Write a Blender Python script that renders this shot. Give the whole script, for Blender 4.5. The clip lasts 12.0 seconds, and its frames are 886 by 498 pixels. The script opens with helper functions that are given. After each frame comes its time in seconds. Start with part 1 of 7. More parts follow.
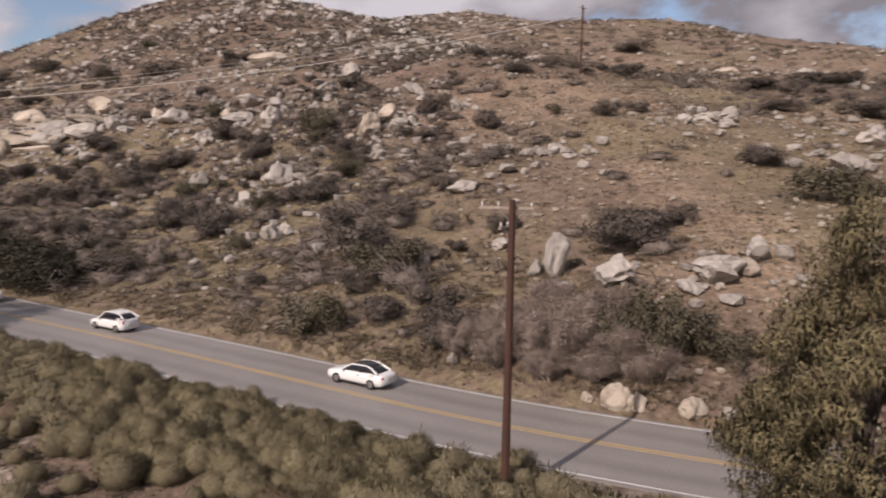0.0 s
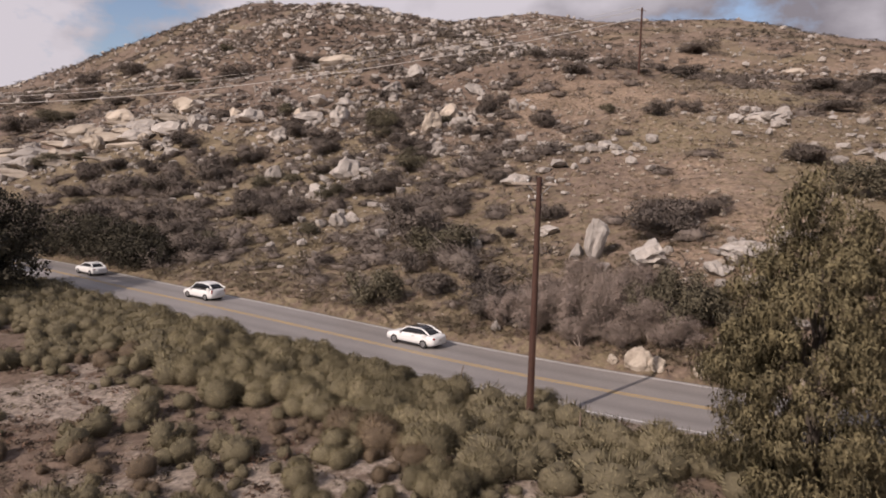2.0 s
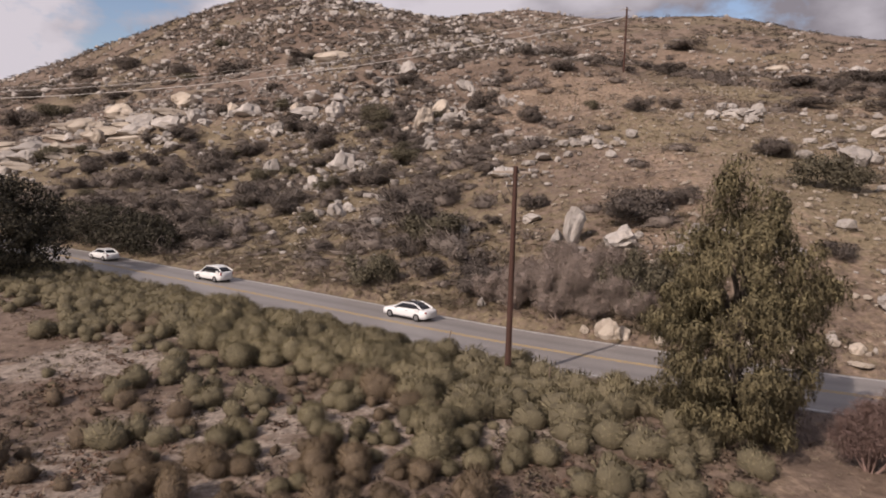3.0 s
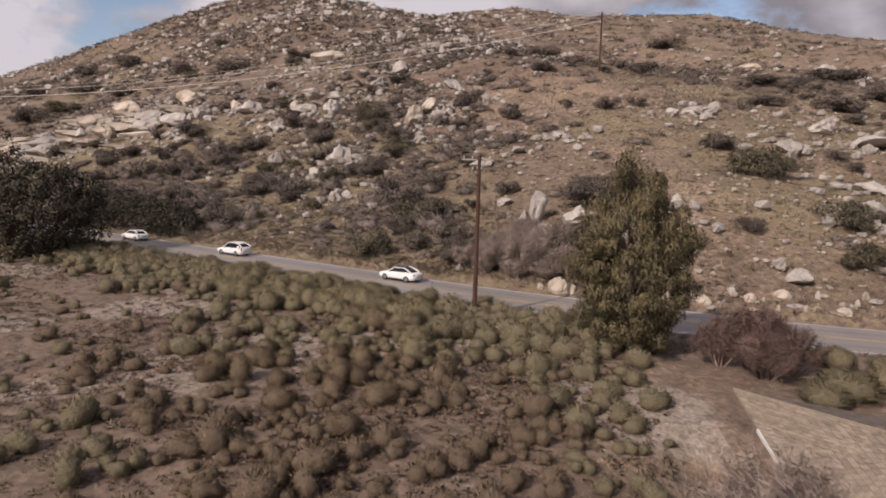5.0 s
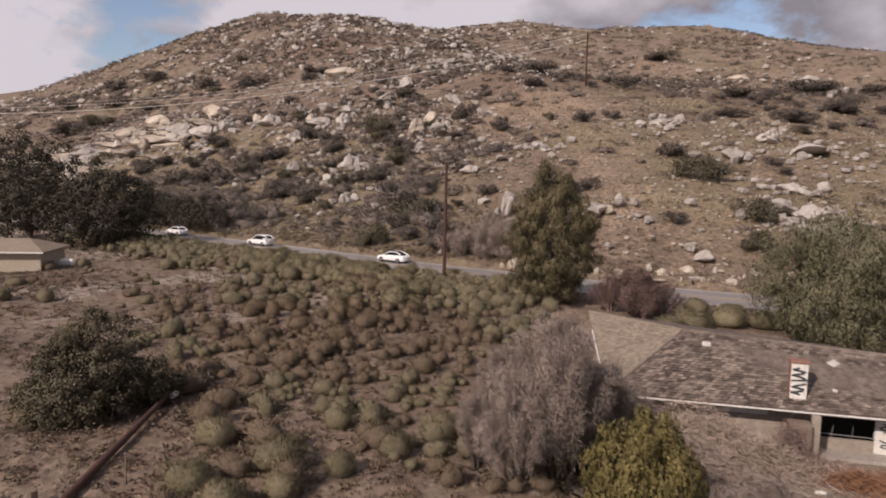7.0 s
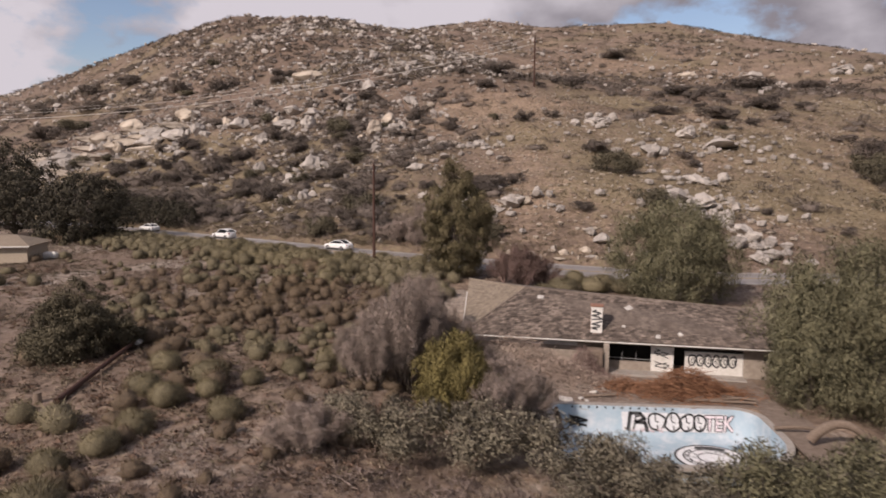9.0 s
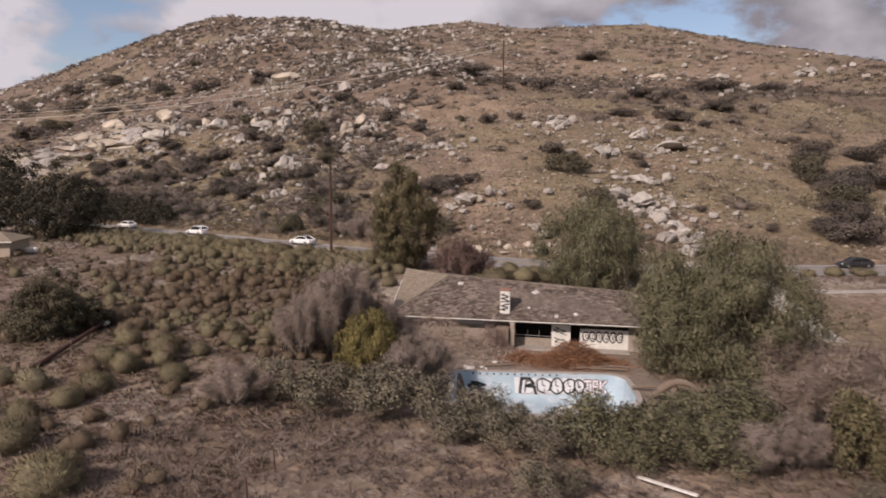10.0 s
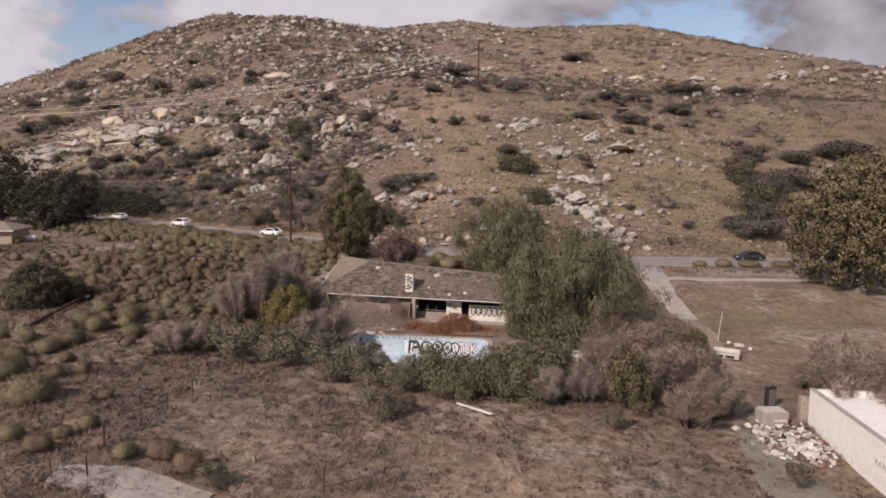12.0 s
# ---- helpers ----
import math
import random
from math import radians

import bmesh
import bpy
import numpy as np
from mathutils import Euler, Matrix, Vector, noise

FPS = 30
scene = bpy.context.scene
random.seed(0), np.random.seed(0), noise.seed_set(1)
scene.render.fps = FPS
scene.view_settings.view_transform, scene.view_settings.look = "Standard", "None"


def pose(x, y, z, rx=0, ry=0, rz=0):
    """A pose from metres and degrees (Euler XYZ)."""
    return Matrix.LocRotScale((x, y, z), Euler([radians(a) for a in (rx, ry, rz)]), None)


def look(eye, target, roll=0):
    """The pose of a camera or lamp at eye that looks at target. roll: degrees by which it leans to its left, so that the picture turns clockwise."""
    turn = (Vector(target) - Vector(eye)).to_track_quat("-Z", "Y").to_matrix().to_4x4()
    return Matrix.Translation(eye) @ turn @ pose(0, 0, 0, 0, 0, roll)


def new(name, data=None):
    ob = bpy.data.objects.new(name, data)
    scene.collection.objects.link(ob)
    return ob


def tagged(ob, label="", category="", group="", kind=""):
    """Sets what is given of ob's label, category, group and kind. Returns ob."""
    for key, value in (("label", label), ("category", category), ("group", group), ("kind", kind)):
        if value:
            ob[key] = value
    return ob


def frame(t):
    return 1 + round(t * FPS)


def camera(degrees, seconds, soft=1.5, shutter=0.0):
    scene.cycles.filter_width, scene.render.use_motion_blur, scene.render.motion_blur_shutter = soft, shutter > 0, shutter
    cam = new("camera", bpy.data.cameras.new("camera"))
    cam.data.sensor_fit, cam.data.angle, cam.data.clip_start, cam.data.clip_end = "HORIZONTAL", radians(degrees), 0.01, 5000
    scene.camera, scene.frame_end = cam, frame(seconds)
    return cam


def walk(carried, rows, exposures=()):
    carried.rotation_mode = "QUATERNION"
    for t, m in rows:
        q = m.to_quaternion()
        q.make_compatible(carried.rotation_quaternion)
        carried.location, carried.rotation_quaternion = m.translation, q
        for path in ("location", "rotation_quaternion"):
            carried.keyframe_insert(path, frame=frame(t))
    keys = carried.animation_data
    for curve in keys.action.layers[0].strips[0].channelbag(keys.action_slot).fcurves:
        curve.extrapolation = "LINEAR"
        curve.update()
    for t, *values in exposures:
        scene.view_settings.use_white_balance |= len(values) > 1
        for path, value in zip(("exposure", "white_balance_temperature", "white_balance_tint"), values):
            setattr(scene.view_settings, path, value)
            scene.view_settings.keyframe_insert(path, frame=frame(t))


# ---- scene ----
cam = camera(64.2, 12.0, soft=1.8, shutter=0.4)
PATH = [
    (0, (-2.251, -29.254, 13.861), (-2.291, -27.266, 13.653), 1.0),
    (0.5, (-1.896, -29.675, 13.433), (-2.101, -27.696, 13.23), 1.7),
    (1, (-1.536, -31.134, 13.183), (-1.754, -29.156, 12.982), 1.7),
    (1.5, (-1.292, -33.318, 13.042), (-1.51, -31.341, 12.839), 1.7),
    (2, (-0.86, -35.943, 12.841), (-1.075, -33.965, 12.634), 1.6),
    (2.5, (-0.511, -38.739, 12.669), (-0.715, -36.761, 12.456), 1.7),
    (3, (-0.057, -41.931, 12.521), (-0.25, -39.952, 12.3), 1.7),
    (5, (2.171, -55.689, 12.022), (1.999, -53.71, 11.787), 1.6),
    (5.5, (3.012, -59.631, 11.787), (2.839, -57.652, 11.558), 1.7),
    (6, (4.139, -63.518, 11.887), (3.953, -61.539, 11.659), 1.5),
    (6.5, (5.951, -69.103, 11.915), (5.749, -67.126, 11.692), 1.4),
    (6.7, (6.848, -71.497, 11.866), (6.632, -69.521, 11.651), 1.4),
    (8.3, (12.308, -82.383, 11.8), (12.116, -80.404, 11.583), 0.5),
    (8.5, (13.412, -83.894, 11.937), (13.225, -81.915, 11.716), 0.4),
    (9, (16.13, -87.639, 12.14), (15.963, -85.659, 11.915), 0.3),
    (9.5, (18.928, -91.302, 12.303), (18.778, -89.321, 12.076), 0.3),
    (10, (21.926, -95.355, 12.568), (21.791, -93.372, 12.338), 0.3),
    (10.5, (25.023, -99.283, 13.002), (24.897, -97.301, 12.765), 0.2),
    (11, (27.97, -102.977, 13.499), (27.85, -100.995, 13.256), 0.2),
    (11.5, (30.362, -106.258, 13.863), (30.248, -104.277, 13.617), 0.5),
    (12, (32.212, -108.707, 13.916), (32.065, -106.728, 13.669), 0.8),
]
walk(cam, [(t, look(eye, target, roll)) for t, eye, target, roll in PATH], [(0.0, 0.11, 6650, 21), (12.0, 0.13, 6650, 21)])
# ---------------------------------------------------------------- light
SUN_AZ = math.atan2(-0.60, -0.80)      # the sun stands behind and to the left of the walk's start
SUN_EL = radians(36)
world = bpy.data.worlds.new("sky")
scene.world = world
world.use_nodes = True
wn, wl = world.node_tree.nodes, world.node_tree.links
wn.clear()
w_out = wn.new("ShaderNodeOutputWorld")
w_bg = wn.new("ShaderNodeBackground")
w_bg.inputs["Strength"].default_value = 0.10
w_sky = wn.new("ShaderNodeTexSky")
w_sky.sky_type = "NISHITA"
w_sky.sun_disc = False
w_sky.sun_elevation = SUN_EL
w_sky.sun_rotation = SUN_AZ
w_tc = wn.new("ShaderNodeTexCoord")
w_map = wn.new("ShaderNodeMapping")
w_map.inputs["Scale"].default_value = (1.0, 1.0, 1.7)
w_map.inputs["Location"].default_value = (0.35, 0.1, 0.2)
w_n1 = wn.new("ShaderNodeTexNoise")
w_n1.inputs["Scale"].default_value = 4.3
w_n1.inputs["Detail"].default_value = 8
w_n1.inputs["Roughness"].default_value = 0.56
w_n2 = wn.new("ShaderNodeTexNoise")
w_n2.inputs["Scale"].default_value = 4.2
w_n2.inputs["Detail"].default_value = 7
w_r1 = wn.new("ShaderNodeValToRGB")
w_r1.color_ramp.elements[0].position, w_r1.color_ramp.elements[1].position = 0.41, 0.49
w_r2 = wn.new("ShaderNodeValToRGB")
w_r2.color_ramp.elements[0].position, w_r2.color_ramp.elements[1].position = 0.40, 0.62
w_r2.color_ramp.elements[0].color = (2.3, 2.25, 2.45, 1)
w_r2.color_ramp.elements[1].color = (5.7, 5.65, 5.9, 1)
w_mix = wn.new("ShaderNodeMixRGB")
wl.new(w_tc.outputs["Generated"], w_map.inputs["Vector"])
wl.new(w_map.outputs["Vector"], w_n1.inputs["Vector"])
wl.new(w_map.outputs["Vector"], w_n2.inputs["Vector"])
w_sep = wn.new("ShaderNodeSeparateXYZ")
wl.new(w_tc.outputs["Generated"], w_sep.inputs["Vector"])
for w_noise, w_ramp, w_gain in ((w_n1, w_r1, 0.02), (w_n2, w_r2, -0.15)):
    w_add = wn.new("ShaderNodeMath")
    w_add.operation = "MULTIPLY_ADD"
    w_add.inputs[1].default_value = w_gain
    wl.new(w_sep.outputs["X"], w_add.inputs[0])
    wl.new(w_noise.outputs["Fac"], w_add.inputs[2])
    wl.new(w_add.outputs["Value"], w_ramp.inputs["Fac"])
wl.new(w_r1.outputs["Color"], w_mix.inputs["Fac"])
wl.new(w_sky.outputs["Color"], w_mix.inputs["Color1"])
wl.new(w_r2.outputs["Color"], w_mix.inputs["Color2"])
wl.new(w_mix.outputs["Color"], w_bg.inputs["Color"])
wl.new(w_bg.outputs["Background"], w_out.inputs["Surface"])

sun_data = bpy.data.lights.new("sun", "SUN")
sun_data.energy = 3.7
sun_data.angle = radians(0.6)
sun_data.color = (1.0, 0.91, 0.79)
sun = new("sun", sun_data)
sun.matrix_world = look((0, 0, 0), (math.cos(SUN_EL) * 0.60, math.cos(SUN_EL) * 0.80, -math.sin(SUN_EL)))


# ---------------------------------------------------------------- materials
def material(name, colours, fine=8.0, coarse=0.6, rough=0.85, bump=0.3, metal=0.0, space="Object", per=0.0, island=0.0, bump_scale=None, detail=6.0, ramp=(0.32, 0.68), spec=0.3):
    """Three colours mixed by a coarse and a fine noise; per: brightness change from object to object, island: from leaf to leaf."""
    m = bpy.data.materials.new(name)
    m.use_nodes = True
    n, l = m.node_tree.nodes, m.node_tree.links
    b = n["Principled BSDF"]
    b.inputs["Roughness"].default_value = rough
    b.inputs["Metallic"].default_value = metal
    b.inputs["Specular IOR Level"].default_value = spec
    if space == "Position":
        src = n.new("ShaderNodeNewGeometry").outputs["Position"]
    else:
        src = n.new("ShaderNodeTexCoord").outputs["Object"]
    n1, n2 = n.new("ShaderNodeTexNoise"), n.new("ShaderNodeTexNoise")
    n1.inputs["Scale"].default_value, n1.inputs["Detail"].default_value = coarse, 4.0
    n2.inputs["Scale"].default_value, n2.inputs["Detail"].default_value = fine, detail
    n2.inputs["Roughness"].default_value = 0.65
    l.new(src, n1.inputs["Vector"])
    l.new(src, n2.inputs["Vector"])
    r1, r2 = n.new("ShaderNodeValToRGB"), n.new("ShaderNodeValToRGB")
    for r, (a, c) in ((r1, (colours[0], colours[1])), (r2, ((0, 0, 0), (1, 1, 1)))):
        r.color_ramp.elements[0].position, r.color_ramp.elements[1].position = ramp
        r.color_ramp.elements[0].color, r.color_ramp.elements[1].color = (*a, 1), (*c, 1)
    l.new(n1.outputs["Fac"], r1.inputs["Fac"])
    l.new(n2.outputs["Fac"], r2.inputs["Fac"])
    mix = n.new("ShaderNodeMixRGB")
    mix.inputs["Color2"].default_value = (*colours[2], 1)
    l.new(r1.outputs["Color"], mix.inputs["Color1"])
    l.new(r2.outputs["Color"], mix.inputs["Fac"])
    out = mix.outputs["Color"]
    for amount, node, socket in ((per, "ShaderNodeObjectInfo", "Random"), (island, "ShaderNodeNewGeometry", "Random Per Island")):
        if amount:
            hsv, ma = n.new("ShaderNodeHueSaturation"), n.new("ShaderNodeMapRange")
            ma.inputs["To Min"].default_value, ma.inputs["To Max"].default_value = 1 - amount, 1 + amount
            l.new(n.new(node).outputs[socket], ma.inputs["Value"])
            l.new(ma.outputs["Result"], hsv.inputs["Value"])
            l.new(out, hsv.inputs["Color"])
            out = hsv.outputs["Color"]
    l.new(out, b.inputs["Base Color"])
    if bump:
        bp = n.new("ShaderNodeBump")
        bp.inputs["Strength"].default_value = bump
        bp.inputs["Distance"].default_value = bump_scale or 0.05
        l.new(n2.outputs["Fac"], bp.inputs["Height"])
        l.new(bp.outputs["Normal"], b.inputs["Normal"])
    return m


M = {}
# darkest tone is dark litter and also stands in for shadow on the ground
M["ground"] = material("dry_ground", ((0.085, 0.064, 0.050), (0.165, 0.120, 0.092), (0.235, 0.180, 0.142)), fine=1.3, coarse=0.16, space="Position", bump=0.6, bump_scale=0.25, detail=10)


def add_soil(m, bare, olive, straw):
    """Bare tan earth where the ground's soil value is high, pale straw litter where its litter value is high, olive grass blots over both."""
    n, l = m.node_tree.nodes, m.node_tree.links
    b = n["Principled BSDF"]
    colour = b.inputs["Base Color"].links[0].from_socket
    pos = n.new("ShaderNodeNewGeometry").outputs["Position"]

    def noise(scale, detail, rough):
        t = n.new("ShaderNodeTexNoise")
        t.inputs["Scale"].default_value, t.inputs["Detail"].default_value, t.inputs["Roughness"].default_value = scale, detail, rough
        l.new(pos, t.inputs["Vector"])
        return t.outputs["Fac"]

    def ramp(value, lo, hi, c0=(0, 0, 0), c1=(1, 1, 1)):
        r = n.new("ShaderNodeValToRGB")
        r.color_ramp.elements[0].position, r.color_ramp.elements[1].position = lo, hi
        r.color_ramp.elements[0].color, r.color_ramp.elements[1].color = (*c0, 1), (*c1, 1)
        l.new(value, r.inputs["Fac"])
        return r.outputs["Color"]

    def add(a, c):
        s = n.new("ShaderNodeMath")
        s.operation = "ADD"
        l.new(a, s.inputs[0])
        l.new(c, s.inputs[1])
        return s.outputs[0]

    def mixed(fac, under, over, kind="MIX"):
        x = n.new("ShaderNodeMixRGB")
        x.blend_type = kind
        if isinstance(fac, float):
            x.inputs["Fac"].default_value = fac
        else:
            l.new(fac, x.inputs["Fac"])
        l.new(under, x.inputs["Color1"])
        l.new(over, x.inputs["Color2"])
        return x.outputs["Color"]

    def value(name):
        at = n.new("ShaderNodeAttribute")
        at.attribute_name = name
        return at.outputs["Fac"]

    soil, litter = value("soil"), value("litter")
    colour = mixed(ramp(add(soil, noise(0.55, 9, 0.7)), 0.70, 0.90), colour, ramp(noise(2.2, 6, 0.5), 0.34, 0.68, *bare))
    colour = mixed(ramp(add(value("olive"), noise(0.8, 9, 0.72)), 0.86, 1.02), colour, ramp(noise(3.1, 5, 0.6), 0.35, 0.65, *olive))
    colour = mixed(ramp(add(litter, noise(0.9, 10, 0.75)), 0.84, 0.98), colour, ramp(noise(4.0, 6, 0.6), 0.35, 0.68, *straw))
    colour = mixed(1.0, colour, ramp(noise(1.7, 10, 0.8), 0.36, 0.62, (0.58, 0.56, 0.54), (1.22, 1.2, 1.18)), "MULTIPLY")
    colour = mixed(1.0, colour, ramp(noise(0.11, 6, 0.6), 0.36, 0.64, (0.80, 0.78, 0.76), (1.14, 1.13, 1.12)), "MULTIPLY")
    l.new(colour, b.inputs["Base Color"])


add_soil(M["ground"], ((0.235, 0.175, 0.126), (0.35, 0.272, 0.204)), ((0.16, 0.132, 0.084), (0.26, 0.212, 0.14)), ((0.22, 0.185, 0.155), (0.42, 0.365, 0.315)))
M["asphalt"] = material("weathered_asphalt", ((0.248, 0.228, 0.215), (0.30, 0.278, 0.262), (0.20, 0.184, 0.173)), fine=9, coarse=0.25, space="Position", bump=0.15, bump_scale=0.01, rough=0.5, spec=0.5)


def add_wheel_paths(m):
    """Paler worn wheel paths and a darker oily middle along each lane, broken up by noise."""
    n, l = m.node_tree.nodes, m.node_tree.links
    b = n["Principled BSDF"]
    colour = b.inputs["Base Color"].links[0].from_socket
    at = n.new("ShaderNodeAttribute")
    at.attribute_name = "across"
    wobble = n.new("ShaderNodeTexNoise")
    wobble.inputs["Scale"].default_value, wobble.inputs["Detail"].default_value = 0.3, 5
    l.new(n.new("ShaderNodeNewGeometry").outputs["Position"], wobble.inputs["Vector"])
    sway = n.new("ShaderNodeMath")
    sway.operation, sway.inputs[1].default_value = "MULTIPLY_ADD", 0.8
    l.new(wobble.outputs["Fac"], sway.inputs[0])
    l.new(at.outputs["Fac"], sway.inputs[2])
    scale = n.new("ShaderNodeMapRange")
    scale.inputs["From Min"].default_value, scale.inputs["From Max"].default_value = -4.6, 5.4
    l.new(sway.outputs[0], scale.inputs["Value"])
    r = n.new("ShaderNodeValToRGB")
    lanes = ((0.0, 0.95), (0.13, 1.08), (0.22, 0.84), (0.33, 1.06), (0.5, 0.93), (0.64, 1.06), (0.73, 0.84), (0.84, 1.06), (1.0, 0.92))
    for i, (p, g) in enumerate(lanes):
        e = r.color_ramp.elements[i] if i < 2 else r.color_ramp.elements.new(p)
        e.position, e.color = p, (g, g, g, 1)
    l.new(scale.outputs["Result"], r.inputs["Fac"])
    x = n.new("ShaderNodeMixRGB")
    x.blend_type = "MULTIPLY"
    x.inputs["Fac"].default_value = 1.0
    l.new(colour, x.inputs["Color1"])
    l.new(r.outputs["Color"], x.inputs["Color2"])
    l.new(x.outputs["Color"], b.inputs["Base Color"])


add_wheel_paths(M["asphalt"])
M["concrete"] = material("old_concrete", ((0.34, 0.31, 0.28), (0.44, 0.41, 0.37), (0.27, 0.24, 0.21)), fine=3, coarse=0.4, space="Position", bump=0.2, bump_scale=0.02)
M["dusty_asphalt"] = material("dusty_asphalt", ((0.22, 0.192, 0.162), (0.27, 0.236, 0.20), (0.17, 0.147, 0.124)), fine=3, coarse=0.4, space="Position", bump=0.2, bump_scale=0.02)
M["yellow"] = material("worn_yellow_paint", ((0.50, 0.34, 0.13), (0.56, 0.38, 0.14), (0.36, 0.27, 0.15)), fine=6, coarse=0.8, space="Position", bump=0)
M["white_line"] = material("worn_white_paint", ((0.62, 0.61, 0.60), (0.70, 0.70, 0.69), (0.42, 0.41, 0.40)), fine=6, coarse=0.5, space="Position", bump=0)
M["rock"] = material("pale_granite", ((0.385, 0.352, 0.318), (0.49, 0.45, 0.41), (0.21, 0.185, 0.16)), fine=2.4, coarse=0.25, bump=0.9, bump_scale=0.3, per=0.2, ramp=(0.44, 0.74))
M["rock_tan"] = material("tan_granite", ((0.43, 0.37, 0.30), (0.52, 0.455, 0.38), (0.25, 0.205, 0.16)), fine=2.4, coarse=0.25, bump=0.9, bump_scale=0.3, per=0.2, ramp=(0.44, 0.74))
M["pole_wood"] = material("brown_creosoted_wood", ((0.075, 0.035, 0.025), (0.11, 0.055, 0.04), (0.05, 0.028, 0.022)), fine=14, coarse=0.5, bump=0.2, rough=0.8)
M["old_wood"] = material("weathered_grey_wood", ((0.20, 0.15, 0.115), (0.27, 0.21, 0.16), (0.12, 0.09, 0.07)), fine=12, coarse=0.8, bump=0.3)
M["pale_wood"] = material("bleached_grey_wood", ((0.36, 0.30, 0.25), (0.44, 0.38, 0.32), (0.26, 0.21, 0.17)), fine=12, coarse=0.8, bump=0.2)
M["bark"] = material("rough_bark", ((0.10, 0.08, 0.065), (0.15, 0.12, 0.10), (0.06, 0.05, 0.04)), fine=8, coarse=1, bump=0.5)
M["deck"] = material("dirty_brown_concrete", ((0.20, 0.155, 0.125), (0.27, 0.215, 0.175), (0.15, 0.115, 0.09)), fine=3, coarse=0.5, space="Position", bump=0.2, bump_scale=0.02)
M["dirt_track"] = material("pale_dirt_track", ((0.25, 0.195, 0.15), (0.31, 0.25, 0.20), (0.19, 0.145, 0.11)), fine=1.5, coarse=0.3, space="Position", bump=0.3, bump_scale=0.05)
M["cream_wall"] = material("dusty_cream_stucco", ((0.42, 0.36, 0.28), (0.48, 0.41, 0.32), (0.34, 0.28, 0.22)), fine=4, coarse=0.5, bump=0.1, bump_scale=0.01)
M["whitewash"] = material("bright_whitewash", ((0.74, 0.73, 0.70), (0.80, 0.79, 0.76), (0.60, 0.58, 0.54)), fine=2, coarse=0.3, bump=0.1, bump_scale=0.01, ramp=(0.45, 0.85))
M["tumble"] = material("tumbleweed_green", ((0.222, 0.190, 0.114), (0.28, 0.24, 0.148), (0.186, 0.159, 0.097)), fine=3, coarse=0.9, bump=0, per=0.22, island=0.22)
# core colours are darkened copies of the weeds': shade between the shoots, painted in
M["tumble_core"] = material("tumbleweed_core_shade", ((0.15, 0.128, 0.078), (0.18, 0.154, 0.096), (0.10, 0.084, 0.054)), fine=22, coarse=1.6, bump=0.9, bump_scale=0.05, per=0.22, detail=3.0)
M["brown_core"] = material("withered_core_shade", ((0.13, 0.096, 0.064), (0.16, 0.12, 0.080), (0.085, 0.063, 0.044)), fine=22, coarse=1.6, bump=0.9, bump_scale=0.05, per=0.22, detail=3.0)
M["tumble_brown"] = material("withered_brown_weed", ((0.195, 0.146, 0.092), (0.24, 0.182, 0.118), (0.155, 0.114, 0.074)), fine=3, coarse=0.7, bump=0, per=0.2, island=0.25)
M["chaparral"] = material("grey_brown_chaparral", ((0.146, 0.121, 0.103), (0.192, 0.16, 0.137), (0.118, 0.097, 0.083)), fine=2, coarse=0.4, bump=0, per=0.28, island=0.25)
M["chaparral_green"] = material("dark_green_chaparral", ((0.120, 0.106, 0.070), (0.158, 0.138, 0.092), (0.104, 0.09, 0.062)), fine=2, coarse=0.4, bump=0, per=0.25, island=0.3)
M["dead"] = material("dead_mauve_brush", ((0.35, 0.282, 0.242), (0.415, 0.34, 0.294), (0.282, 0.225, 0.19)), fine=2, coarse=0.4, bump=0, per=0.12, island=0.2)
M["dry_brush"] = material("dry_brown_brush", ((0.36, 0.284, 0.232), (0.43, 0.342, 0.284), (0.29, 0.224, 0.182)), fine=2, coarse=0.4, bump=0, per=0.12, island=0.2)
M["red_brush"] = material("dull_red_brush", ((0.21, 0.14, 0.12), (0.25, 0.17, 0.145), (0.16, 0.11, 0.095)), fine=2, coarse=0.4, bump=0, per=0.15, island=0.25)
M["grass"] = material("dry_grass", ((0.24, 0.188, 0.118), (0.34, 0.27, 0.18), (0.185, 0.145, 0.09)), fine=0.5, coarse=0.08, space="Position", bump=0, island=0.35)
M["straw"] = material("pale_straw", ((0.36, 0.295, 0.205), (0.45, 0.375, 0.275), (0.29, 0.235, 0.16)), fine=0.5, coarse=0.08, space="Position", bump=0, island=0.3)
M["scrub_olive"] = material("low_olive_scrub", ((0.155, 0.126, 0.080), (0.20, 0.165, 0.108), (0.125, 0.10, 0.066)), fine=0.5, coarse=0.08, space="Position", bump=0, island=0.35)
M["scrub_dark"] = material("dark_hilltop_scrub", ((0.120, 0.100, 0.080), (0.16, 0.135, 0.108), (0.10, 0.083, 0.067)), fine=0.5, coarse=0.08, space="Position", bump=0, island=0.25)
M["ivy"] = material("dull_ivy_leaves", ((0.165, 0.142, 0.074), (0.21, 0.178, 0.094), (0.12, 0.104, 0.058)), fine=2, coarse=0.6, bump=0, island=0.35)
M["scrub_red"] = material("low_reddish_scrub", ((0.175, 0.108, 0.075), (0.22, 0.142, 0.10), (0.14, 0.09, 0.064)), fine=0.5, coarse=0.08, space="Position", bump=0, island=0.35)
M["weed"] = material("dry_brown_weeds", ((0.222, 0.170, 0.144), (0.285, 0.222, 0.188), (0.175, 0.134, 0.113)), fine=0.4, coarse=0.08, space="Position", bump=0, island=0.35)
